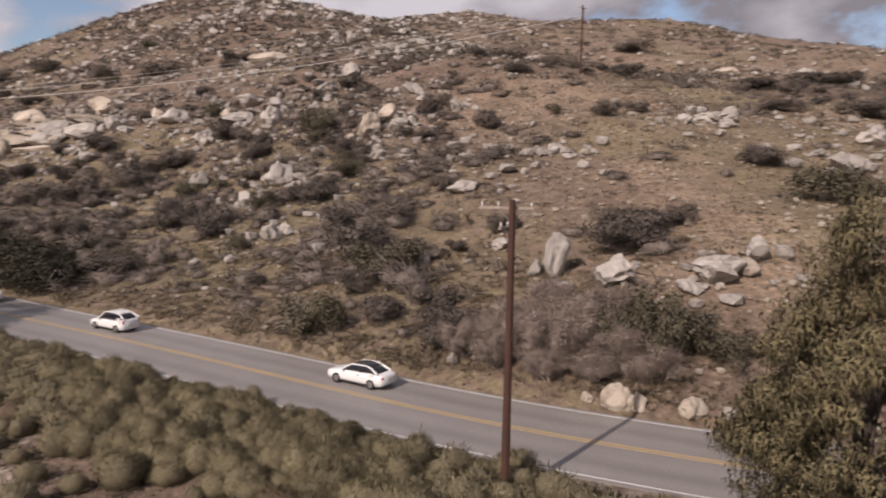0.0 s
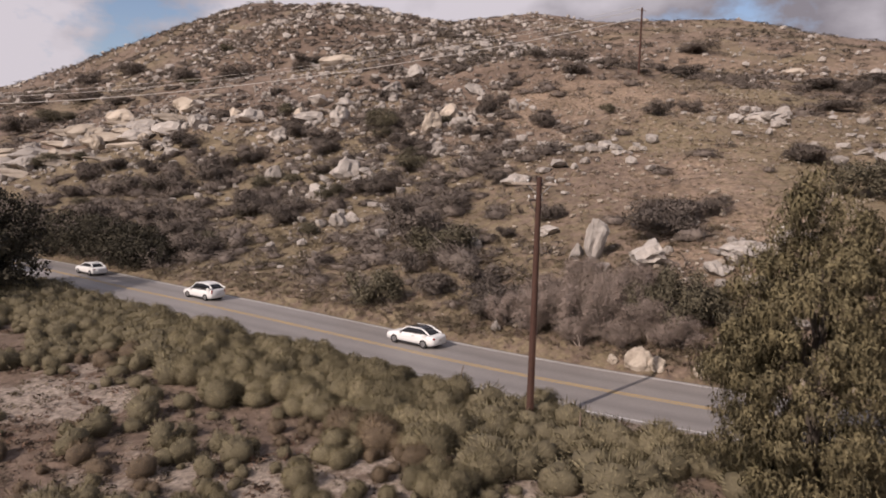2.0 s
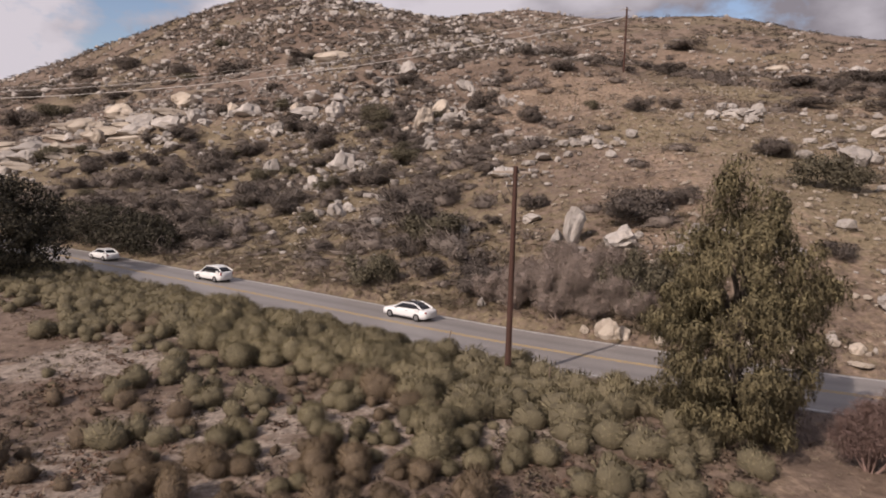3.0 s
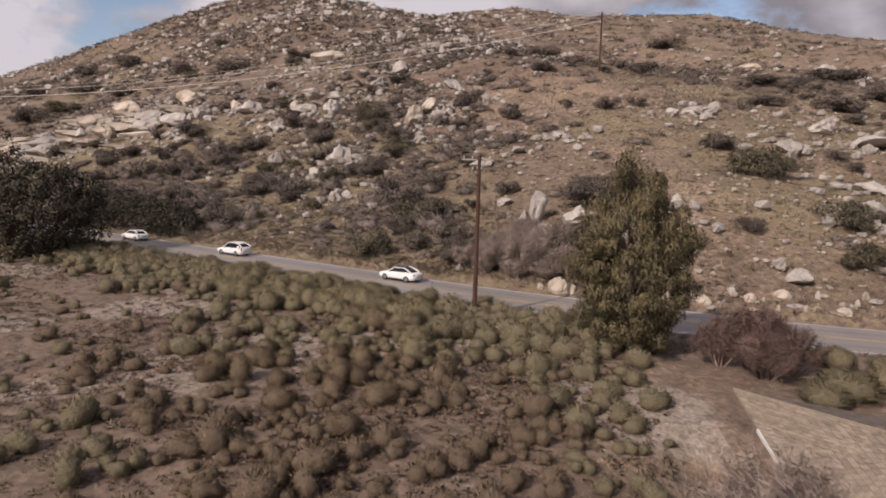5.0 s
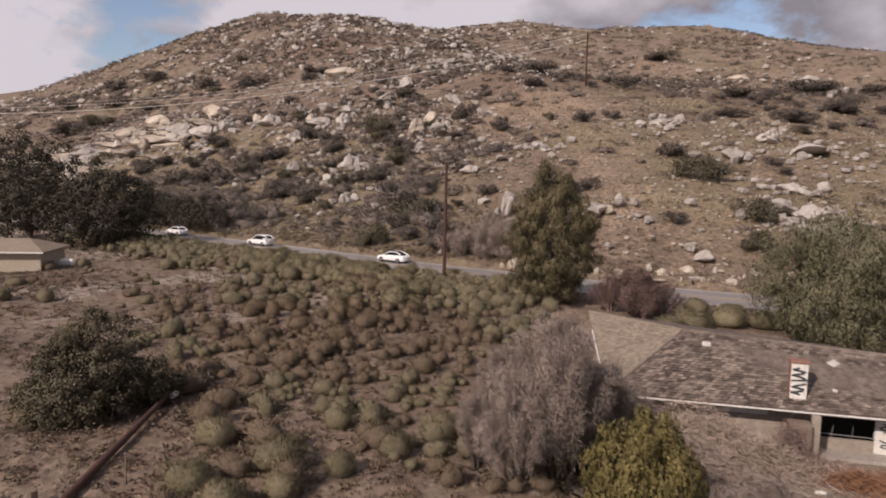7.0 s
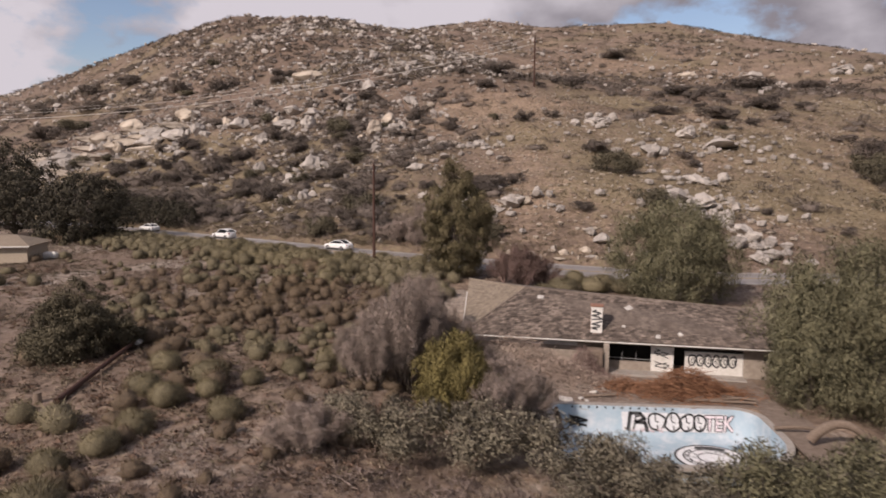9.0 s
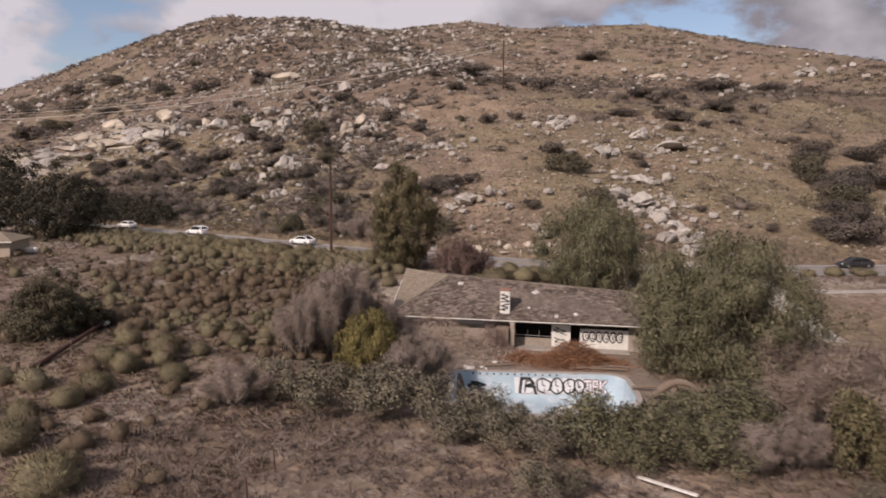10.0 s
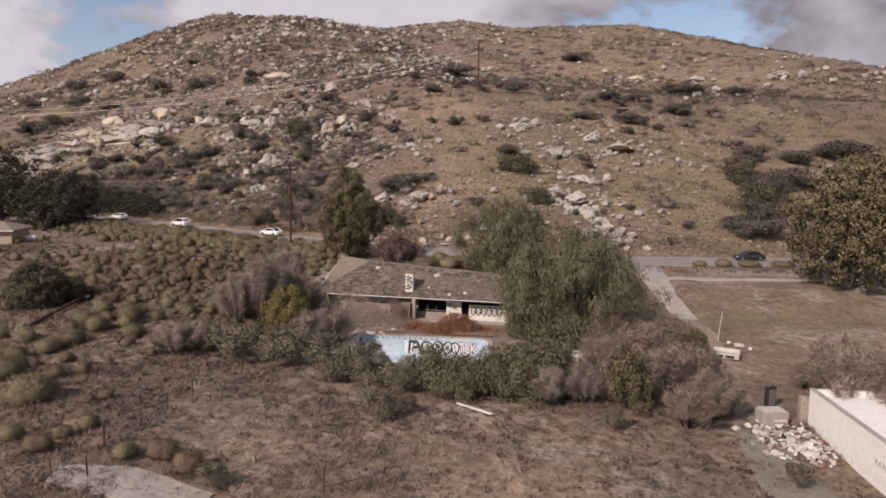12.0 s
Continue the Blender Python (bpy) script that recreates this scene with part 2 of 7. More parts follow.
M["field_weed"] = material("dark_brown_weeds", ((0.135, 0.104, 0.078), (0.18, 0.14, 0.105), (0.105, 0.08, 0.06)), fine=0.5, coarse=0.08, space="Position", bump=0, island=0.35)
M["poplar"] = material("olive_tree_leaves", ((0.152, 0.129, 0.070), (0.205, 0.170, 0.092), (0.124, 0.104, 0.059)), fine=1.0, coarse=0.35, bump=0, island=0.35, per=0.1)
M["oak"] = material("dark_oak_leaves", ((0.058, 0.053, 0.036), (0.08, 0.07, 0.046), (0.05, 0.044, 0.032)), fine=1.0, coarse=0.35, bump=0, island=0.4, per=0.15)
M["field_tree"] = material("dusty_dark_leaves", ((0.105, 0.092, 0.058), (0.14, 0.12, 0.076), (0.084, 0.073, 0.048)), fine=1.0, coarse=0.5, bump=0, island=0.35, per=0.1)
M["pepper"] = material("pepper_tree_leaves", ((0.176, 0.164, 0.096), (0.226, 0.21, 0.124), (0.140, 0.130, 0.08)), fine=1.0, coarse=0.3, bump=0, island=0.3, per=0.1)
M["cypress"] = material("yellow_green_leaves", ((0.20, 0.166, 0.06), (0.25, 0.205, 0.076), (0.135, 0.112, 0.046)), fine=2, coarse=0.6, bump=0, island=0.35)
M["hedge"] = material("grey_green_leaves", ((0.23, 0.204, 0.146), (0.30, 0.266, 0.192), (0.185, 0.162, 0.118)), fine=1.2, coarse=0.4, bump=0, island=0.4, per=0.15)
M["shingle"] = material("grey_brown_shingle", ((0.135, 0.107, 0.088), (0.225, 0.183, 0.152), (0.08, 0.063, 0.053)), fine=2.2, coarse=0.8, bump=0.3, bump_scale=0.02, per=0.25, island=0.55)
M["tan_roof"] = material("faded_tan_shingle", ((0.25, 0.205, 0.155), (0.31, 0.255, 0.195), (0.19, 0.152, 0.115)), fine=5, coarse=0.7, bump=0.3, bump_scale=0.02, per=0.12, island=0.2)
M["plaster"] = material("stained_cream_plaster", ((0.3, 0.255, 0.21), (0.38, 0.33, 0.275), (0.22, 0.18, 0.145)), fine=3, coarse=0.6, bump=0.15, bump_scale=0.01, ramp=(0.4, 0.75))
M["white_paint"] = material("dirty_white_paint", ((0.66, 0.64, 0.60), (0.76, 0.74, 0.70), (0.48, 0.45, 0.40)), fine=3, coarse=0.5, bump=0.1, bump_scale=0.01, ramp=(0.42, 0.8))
M["pool"] = material("pale_blue_pool_paint", ((0.32, 0.42, 0.49), (0.40, 0.50, 0.56), (0.52, 0.56, 0.59)), fine=1.2, coarse=0.35, bump=0.05, bump_scale=0.01, rough=0.6, ramp=(0.45, 0.7))
M["ink"] = material("black_spray_paint", ((0.03, 0.03, 0.032), (0.05, 0.05, 0.05), (0.08, 0.08, 0.08)), fine=5, coarse=1, bump=0)
M["spray_white"] = material("white_spray_paint", ((0.72, 0.72, 0.72), (0.78, 0.78, 0.78), (0.62, 0.62, 0.63)), fine=5, coarse=1, bump=0)
M["spray_pink"] = material("pink_spray_paint", ((0.72, 0.58, 0.63), (0.75, 0.64, 0.67), (0.76, 0.70, 0.71)), fine=5, coarse=1, bump=0)
M["rust_straw"] = material("rust_brown_dry_branches", ((0.25, 0.125, 0.068), (0.31, 0.165, 0.092), (0.18, 0.09, 0.052)), fine=4, coarse=1, bump=0, island=0.35)
# near-black that puts the shade of openings into the surface colour
M["dark"] = material("dark_shade_colour", ((0.03, 0.026, 0.023), (0.045, 0.04, 0.034), (0.02, 0.018, 0.016)), fine=2, coarse=0.5, bump=0)
M["car_white"] = material("white_car_paint", ((0.74, 0.74, 0.73), (0.76, 0.76, 0.75), (0.72, 0.72, 0.71)), fine=2, coarse=0.5, bump=0, rough=0.25, spec=0.5)
M["car_dark"] = material("dark_car_paint", ((0.03, 0.03, 0.033), (0.035, 0.035, 0.038), (0.028, 0.028, 0.03)), fine=2, coarse=0.5, bump=0, rough=0.25, spec=0.5)
M["car_glass"] = material("dark_car_glass", ((0.012, 0.013, 0.015), (0.014, 0.015, 0.017), (0.012, 0.012, 0.014)), fine=2, coarse=0.5, bump=0, rough=0.08, spec=0.6)
M["tyre"] = material("black_rubber", ((0.02, 0.02, 0.02), (0.03, 0.03, 0.03), (0.025, 0.025, 0.025)), fine=20, coarse=2, bump=0.1)
M["rim"] = material("grey_alloy", ((0.35, 0.35, 0.36), (0.42, 0.42, 0.43), (0.3, 0.3, 0.3)), fine=20, coarse=2, bump=0, rough=0.35, metal=0.8)
M["red_lamp"] = material("red_lens", ((0.25, 0.02, 0.02), (0.3, 0.03, 0.02), (0.2, 0.02, 0.02)), fine=20, coarse=2, bump=0, rough=0.2)
M["lamp_lens"] = material("clear_lens", ((0.6, 0.6, 0.6), (0.65, 0.65, 0.65), (0.55, 0.55, 0.55)), fine=20, coarse=2, bump=0, rough=0.15)
M["metal"] = material("dull_galvanised_metal", ((0.34, 0.34, 0.35), (0.42, 0.42, 0.42), (0.27, 0.27, 0.27)), fine=8, coarse=1, bump=0.05, rough=0.5, metal=0.6)
M["porcelain"] = material("white_porcelain", ((0.62, 0.62, 0.60), (0.68, 0.67, 0.65), (0.5, 0.48, 0.45)), fine=8, coarse=1, bump=0, rough=0.35)
M["wire"] = material("pale_wire", ((0.55, 0.52, 0.49), (0.6, 0.57, 0.54), (0.5, 0.48, 0.45)), fine=2, coarse=1, bump=0, rough=0.5)
M["junk_white"] = material("dirty_white_rubbish", ((0.60, 0.58, 0.54), (0.70, 0.68, 0.65), (0.42, 0.38, 0.34)), fine=4, coarse=1, bump=0.1, per=0.2)
M["brick"] = material("dull_red_brick", ((0.26, 0.13, 0.09), (0.32, 0.18, 0.13), (0.2, 0.11, 0.08)), fine=8, coarse=1, bump=0.2, bump_scale=0.01, per=0.15)


# ---------------------------------------------------------------- building helpers
def np_mesh(name, verts, faces, mats, mat_index=None, smooth=False, normals=None):
    """A mesh from arrays: verts (n, 3), faces (m, 3 or 4); normals: how the foliage at each vertex faces."""
    verts, faces = np.asarray(verts, np.float32), np.asarray(faces, np.int32)
    if normals is not None:
        normals, smooth = np.asarray(normals, np.float32), True
        flat = np.cross(verts[faces[:, 1]] - verts[faces[:, 0]], verts[faces[:, 2]] - verts[faces[:, 0]])
        back = (flat * normals[faces].mean(1)).sum(1) < 0
        faces = faces.copy()
        faces[back] = faces[back][:, ::-1]
    me = bpy.data.meshes.new(name)
    k = faces.shape[1]
    me.vertices.add(len(verts))
    me.vertices.foreach_set("co", verts.ravel())
    me.loops.add(faces.size)
    me.loops.foreach_set("vertex_index", faces.ravel())
    me.polygons.add(len(faces))
    me.polygons.foreach_set("loop_start", np.arange(0, faces.size, k, dtype=np.int32))
    for m in mats if isinstance(mats, (list, tuple)) else [mats]:
        me.materials.append(m)
    if mat_index is not None:
        me.polygons.foreach_set("material_index", np.asarray(mat_index, np.int32))
    me.update(calc_edges=True)
    me.polygons.foreach_set("use_smooth", np.full(len(faces), bool(smooth)))
    if normals is not None:
        me.attributes.new("custom_normal", "FLOAT_VECTOR", "POINT").data.foreach_set("vector", normals.ravel())
    return me


def bm_mesh(name, bm, mat, smooth=False):
    bmesh.ops.recalc_face_normals(bm, faces=bm.faces[:])
    me = bpy.data.meshes.new(name)
    bm.to_mesh(me)
    bm.free()
    me.materials.append(mat)
    me.polygons.foreach_set("use_smooth", np.full(len(me.polygons), bool(smooth)))
    return me


def part(name, bm, mat, parent, label="", smooth=False):
    """Links a bmesh as one mesh object under a thing or a part."""
    ob = new(name, bm_mesh(name, bm, mat, smooth) if isinstance(bm, bmesh.types.BMesh) else bm)
    ob.parent = parent
    return tagged(ob, label)


def thing(name, at, turn=0.0, label="", category="", group="", kind=""):
    ob = new(name)
    ob.empty_display_size = 0.2
    ob.matrix_world = pose(*at, 0, 0, turn)
    return tagged(ob, label, category, group, kind)


def bm_box(bm, lo, hi, bevel=0.0, turn=None):
    m = Matrix.Translation([(a + b) / 2 for a, b in zip(lo, hi)]) @ Matrix.Diagonal((*[max(b - a, 1e-3) for a, b in zip(lo, hi)], 1))
    made = bmesh.ops.create_cube(bm, size=1, matrix=(turn @ m) if turn else m)
    if bevel:
        edges = list({e for v in made["verts"] for e in v.link_edges})
        bmesh.ops.bevel(bm, geom=edges, offset=bevel, segments=1, affect="EDGES")
    return bm


def box(lo, hi, bevel=0.0, turn=None):
    return bm_box(bmesh.new(), lo, hi, bevel, turn)


def bm_rod(bm, a, b, r0, r1=None, seg=8):
    a, b = Vector(a), Vector(b)
    d = b - a
    m = Matrix.Translation((a + b) / 2) @ d.to_track_quat("Z", "Y").to_matrix().to_4x4()
    bmesh.ops.create_cone(bm, cap_ends=True, segments=seg, radius1=r0, radius2=r0 if r1 is None else r1, depth=d.length, matrix=m)
    return bm


def rod(a, b, r0, r1=None, seg=8):
    return bm_rod(bmesh.new(), a, b, r0, r1, seg)


def unit(v):
    return v / np.maximum(np.linalg.norm(v, axis=-1, keepdims=True), 1e-9)


def leaf_quads(rng, centres, size, aspect=0.5, out=None, bias=0.0):
    """One small rhombic leaf at each centre; out and bias turn the leaves outwards."""
    n = len(centres)
    nrm = rng.normal(size=(n, 3))
    if out is not None:
        nrm = nrm * (1 - bias) + out * bias * 1.6
    nrm = unit(nrm)
    u = unit(np.cross(nrm, rng.normal(size=(n, 3))))
    v = np.cross(nrm, u)
    s = (size * rng.uniform(0.65, 1.35, n))[:, None]
    verts = np.stack([centres - u * s, centres - v * s * aspect, centres + u * s, centres + v * s * aspect], 1).reshape(-1, 3)
    return verts, np.arange(4 * n).reshape(n, 4)


def blades(rng, roots, tips, width):
    """One slim triangle from each root to its tip."""
    side = unit(np.cross(tips - roots, rng.normal(size=roots.shape))) * width
    return np.stack([roots - side, roots + side, tips], 1).reshape(-1, 3), np.arange(3 * len(roots)).reshape(-1, 3)


def quads_as_tris(f):
    return np.concatenate([f[:, [0, 1, 2]], f[:, [0, 2, 3]]])


def join_arrays(pairs):
    vs, fs, n = [], [], 0
    for v, f in pairs:
        vs.append(v)
        fs.append(f + n)
        n += len(v)
    return np.concatenate(vs), np.concatenate(fs)


def join_soft(triples):
    """Joins (verts, faces, normals)."""
    v, f = join_arrays([(a, b) for a, b, _ in triples])
    return v, f, unit(np.concatenate([c for _, _, c in triples]))


def ball(sub):
    """Directions and triangles of a unit ball."""
    bm = bmesh.new()
    bmesh.ops.create_icosphere(bm, subdivisions=sub, radius=1.0)
    d = unit(np.array([v.co[:] for v in bm.verts]))
    f = np.array([[v.index for v in t.verts] for t in bm.faces])
    bm.free()
    return d, f


def tube_path(points, radii, seg=6):
    """A tapered tube along points, as arrays."""
    pts = np.asarray(points, float)
    vs, fs = [], []
    for i, (p, r) in enumerate(zip(pts, radii)):
        d = unit((pts[min(i + 1, len(pts) - 1)] - pts[max(i - 1, 0)])[None])[0]
        u = unit(np.cross(d, (0.3, 0.9, 0.2))[None])[0]
        v = np.cross(d, u)
        a = np.arange(seg) * 2 * np.pi / seg
        vs.append(p + r * (np.cos(a)[:, None] * u + np.sin(a)[:, None] * v))
        if i:
            k = (i - 1) * seg
            fs += [(k + j, k + (j + 1) % seg, k + seg + (j + 1) % seg, k + seg + j) for j in range(seg)]
    return np.concatenate(vs), np.array(fs)


# value noise on the plan
NOISE = np.random.default_rng(7).uniform(-1, 1, (256, 256))


def vnoise(x, y, size, shift=0):
    x, y = np.asarray(x, float) / size + shift, np.asarray(y, float) / size + 2 * shift
    i, j = np.floor(x).astype(int), np.floor(y).astype(int)
    f, g = x - i, y - j
    f, g = f * f * (3 - 2 * f), g * g * (3 - 2 * g)
    n = lambda a, b: NOISE[a % 256, b % 256]
    return (n(i, j) * (1 - f) + n(i + 1, j) * f) * (1 - g) + (n(i, j + 1) * (1 - f) + n(i + 1, j + 1) * f) * g


def smooth(v, a, b):
    t = np.clip((np.asarray(v, float) - a) / (b - a), 0, 1)
    return t * t * (3 - 2 * t)


# ---------------------------------------------------------------- the lie of the land
ROAD_X = np.array([-400, -260, -170, -100, -58, -42, -28, -15, -5, 3, 12, 25, 40, 54, 80, 120, 200, 400.0])
ROAD_Y = np.array([150, 112, 90, 66, 44, 34, 26, 18, 11.8, 7.6, 4.0, 1.0, 0.3, 1.2, 4.0, 9.0, 20, 50.0])
_fx = np.linspace(-420, 420, 1681)
_fy = np.interp(_fx, ROAD_X, ROAD_Y)
for _ in range(3):
    _fy = np.convolve(np.pad(_fy, 8, mode="edge"), np.ones(17) / 17, "valid")
HALF = 4.4          # from the middle of the road to its edge lines


def road_y(x):
    return np.interp(x, _fx, _fy)


def road_z(x):
    return -1.0 * smooth(x, 5, 50)


def road_off(x, y):
    """Metres beyond the middle of the road, to the hill."""
    slope = (road_y(x + 1.0) - road_y(x - 1.0)) / 2
    return (y - road_y(x)) / np.sqrt(1 + slope * slope)


HILL_X = np.array([-420, -340, -260, -170, -100, -50, -15, 20, 60, 120, 200, 300.0])
HILL_S = np.array([0, 6, 20, 45, 75, 105, 150, 210, 270, 312, 375, 440, 560, 1000.0])
HILL_Z = np.array([
    [0, 0, 0, 0, 0, 0, 0, 0, 0, 0, 0, 0],
    [0.7, 0.8, 1, 1, 0.5, 0.4, 0.4, 0.3, 0.3, 0.5, 0.6, 0.6],
    [1.3, 1.7, 2, 3, 2.8, 1.8, 3.3, 6, 5.2, 2.8, 3.4, 3.4],
    [4, 5, 6, 8, 8.8, 5.8, 9.3, 13.8, 11.6, 8.3, 8.8, 8.6],
    [6.6, 8.4, 10, 15, 20.7, 18, 18.5, 21.2, 21.4, 18.6, 16.5, 15],
    [9.9, 12.6, 15, 25, 33, 30, 27, 29.2, 30.1, 28.6, 25, 22],
    [17.2, 21.8, 26, 39, 48, 48, 44.6, 42.4, 40, 40, 38, 33],
    [32, 40, 47, 68, 79, 73, 60, 50, 46, 49, 55, 46],
    [46, 58, 70, 99, 101, 87, 72, 62, 61, 67, 71, 58],
    [63, 80, 96, 119, 108, 96, 86, 78, 77, 81, 82, 66],
    [60, 76, 90, 112, 117, 109, 104, 98, 96, 100, 96, 76],
    [52, 66, 80, 105, 111, 121, 120, 118, 116, 119, 110, 84],
    [40, 50, 60, 85, 95, 100, 98, 95, 93, 92, 85, 66],
    [6.6, 8.4, 10, 20, 20, 20, 20, 20, 20, 15, 10, 10],
], float)
_gx, _gs = np.arange(-420, 421, 5.0), np.arange(0, 1001, 4.0)
_up = np.array([np.interp(_gx, HILL_X, row) for row in HILL_Z])
_up = np.array([np.interp(_gs, HILL_S, col) for col in _up.T]).T
for _ in range(2):
    _up = (np.roll(_up, 1, 1) + np.roll(_up, -1, 1) + 2 * _up) / 4
    _mid = (np.roll(_up, 1, 0) + np.roll(_up, -1, 0) + 2 * _up) / 4
    _up[3:-1] = _mid[3:-1]


def hill(x, s):
    a = np.clip((x + 420) / 5, 0, len(_gx) - 1.001)
    b = np.clip(s / 4, 0, len(_gs) - 1.001)
    i, j = a.astype(int), b.astype(int)
    f, g = a - i, b - j
    return (_up[j, i] * (1 - f) + _up[j, i + 1] * f) * (1 - g) + (_up[j + 1, i] * (1 - f) + _up[j + 1, i + 1] * f) * g


# the pool's hole and the level yards of the house
POOL = (25.6, -48.0, 6.4, 5.0)


def ground_z(x, y):
    x, y = np.asarray(x, float), np.asarray(y, float)
    off = road_off(x, y)
    s = y - road_y(x)
    zr = road_z(x)
    north = hill(x, np.maximum(s, 0))
    rough = smooth(off, 6, 30)
    north = north + rough * (0.9 * vnoise(x, y, 17, 3) + 0.35 * vnoise(x, y, 5.5, 9) + 2.2 * vnoise(x, y, 48, 5) * smooth(off, 70, 130)) + 0.12 * vnoise(x, y, 1.7, 4) * smooth(off, 5.5, 9)
    d = np.maximum(-s - 5.5, 0)
    south = -0.028 * np.minimum(d, 130) - 1.6 * smooth(x, 2, 24) * smooth(d, 8, 27) - 1.0 * smooth(x, 36, 56) * smooth(d, 28, 48)
    bumps = smooth(d, 1, 8) * (0.22 * vnoise(x, y, 9, 2) + 0.10 * vnoise(x, y, 2.6, 6))
    yard = smooth(x, 9, 13) * (1 - smooth(x, 36, 41)) * smooth(y, -56, -53) * (1 - smooth(y, -24, -20))
    south = south * (1 - yard) + (-2.82 - zr) * yard + bumps * (1 - yard)
    z = zr + np.where(s > 0, north, south)
    flat = 1 - smooth(np.abs(off), 4.8, 6.2)
    z = z * (1 - flat) + (zr - 0.05) * flat
    hole = smooth(1.30 - np.abs((x - POOL[0]) / POOL[2]) ** 3 - np.abs((y - POOL[1]) / POOL[3]) ** 3, 0.0, 0.12)
    return z - 3.2 * hole


def gz(x, y):
    return float(ground_z(x, y))


def spread(lo, hi, step, far, grow=1.16):
    """Grid lines: even from lo to hi, then ever wider out to far on both sides."""
    mid = list(np.arange(lo, hi + step * 0.5, step))
    out, v, k = [], mid[-1], step
    while v < far:
        k *= grow
        v += k
        out.append(v)
    back, v, k = [], mid[0], step
    while v > -far:
        k *= grow
        v -= k
        back.append(v)
    return np.array(back[::-1] + mid + out)


def build_ground():
    xs = spread(-85, 95, 0.75, 3500)
    ys = np.concatenate([spread(-112, 60, 0.7, 3500)])
    ys = np.unique(np.concatenate([ys[ys <= 60], np.arange(61, 300, 1.6), np.arange(300, 520, 2.6), 520 + np.cumsum(3 * 1.18 ** np.arange(32))]))
    gx, gy = np.meshgrid(xs, ys)
    z = ground_z(gx.ravel(), gy.ravel())
    w = len(xs)
    i, j = np.meshgrid(np.arange(w - 1), np.arange(len(ys) - 1))
    k = (j * w + i).ravel()
    x, y = gx.ravel(), gy.ravel()
    off = y - road_y(x)
    up = off > 0
    bare = np.exp(-((x - 14) / 30) ** 2 - ((y - 108) / 20) ** 2) + 0.8 * np.exp(-((x - 62) / 22) ** 2 - ((y - 98) / 10) ** 2)
    soil = np.where(up, 0.16 + 0.34 * bare + 0.16 * smooth(x, -5, 25) * smooth(off, 8, 30) * (1 - smooth(off, 60, 100)) + 0.08 * vnoise(x, y, 22, 71) + 0.10 * smooth(x, -30, 40) * smooth(off, 140, 200) - 0.10 * (1 - smooth(x, -40, 0)), 0.05)
    soil += np.where(up, 0.07 * smooth(off, 5, 6) * (1 - smooth(off, 7, 10)), 0)
    soil += np.where(off < -5, 0.10 * smooth(vnoise(x, y, 11, 61), 0, 0.6) + 0.16 * smooth(x, 50, 60) + 0.17 * (1 - smooth(y, -50, -36)) * (1 - smooth(x, 36, 46)), 0)
    soil += np.where(up, 0.35 * np.exp(-((x + 33) / 9) ** 2) * smooth(off, 5.5, 6.5) * (1 - smooth(off, 8.5, 11)), 0)
    yard = np.exp(-((x - 10) / 5) ** 4 - ((y + 20) / 13) ** 4)
    soil += 0.22 * yard
    soil += 0.3 * np.exp(-((x - 0.8) / 2.6) ** 2 - ((y + 0.6) / 1.6) ** 2)
    olive = np.where(up, 0.36 + 0.16 * vnoise(x, y, 18, 72) + 0.20 * (1 - smooth(x, -10, 25)) * (1 - smooth(off, 40, 90)) + 0.12 * smooth(x, 8, 30) * smooth(off, 14, 30) * (1 - smooth(off, 110, 150)) - 0.30 * bare, 0.24 + 0.12 * vnoise(x, y, 9, 73) + 0.10 * smooth(x, 50, 60))
    litter = np.where(up, 0.12 + 0.10 * vnoise(x, y, 12, 74), 0.15 + 0.27 * smooth(vnoise(x, y, 9, 61) + 0.4 * vnoise(x, y, 4, 62), -0.2, 0.6) * (0.25 + 0.75 * smooth(y, -50, -38)) + 0.12 * smooth(vnoise(x, y, 6, 63), 0.1, 0.6))
    litter = litter + 0.14 * yard + np.where(up, 0, 0.08 * (1 - smooth(y, -50, -36)))
    me = np_mesh("ground", np.stack([gx.ravel(), gy.ravel(), z], 1), np.stack([k, k + 1, k + w + 1, k + w], 1), M["ground"], smooth=True)
    for nm, val in (("soil", soil), ("olive", olive), ("litter", litter)):
        me.attributes.new(nm, "FLOAT", "POINT").data.foreach_set("value", val.astype(np.float32))
    return tagged(new("ground", me), "dry tan earth of a rocky hillside and field", "ground", kind="structure")


ground = build_ground()


def ribbon(name, x0, x1, a, b, top, thick, mat, step=1.0):
    """A strip along the road, from a to b metres beyond its middle."""
    xs = np.arange(x0, x1 + step / 2, step)
    slope = (road_y(xs + 1) - road_y(xs - 1)) / 2
    n = np.stack([-slope, np.ones_like(xs)], 1) / np.sqrt(1 + slope**2)[:, None]
    c = np.stack([xs, road_y(xs)], 1)
    z = road_z(xs)
    lines = []
    for off, dz in ((a, top - thick), (a, top), (b, top), (b, top - thick)):
        p = c + n * off
        lines.append(np.stack([p[:, 0], p[:, 1], z + dz], 1))
    v = np.stack(lines, 1).reshape(-1, 3)
    f = []
    for i in range(len(xs) - 1):
        k = 4 * i
        for q in range(3):
            f.append((k + q, k + q + 1, k + 4 + q + 1, k + 4 + q))
    me = np_mesh(name, v, f, mat)
    me.attributes.new("across", "FLOAT", "POINT").data.foreach_set("value", np.tile([a, a, b, b], len(xs)).astype(np.float32))
    return me


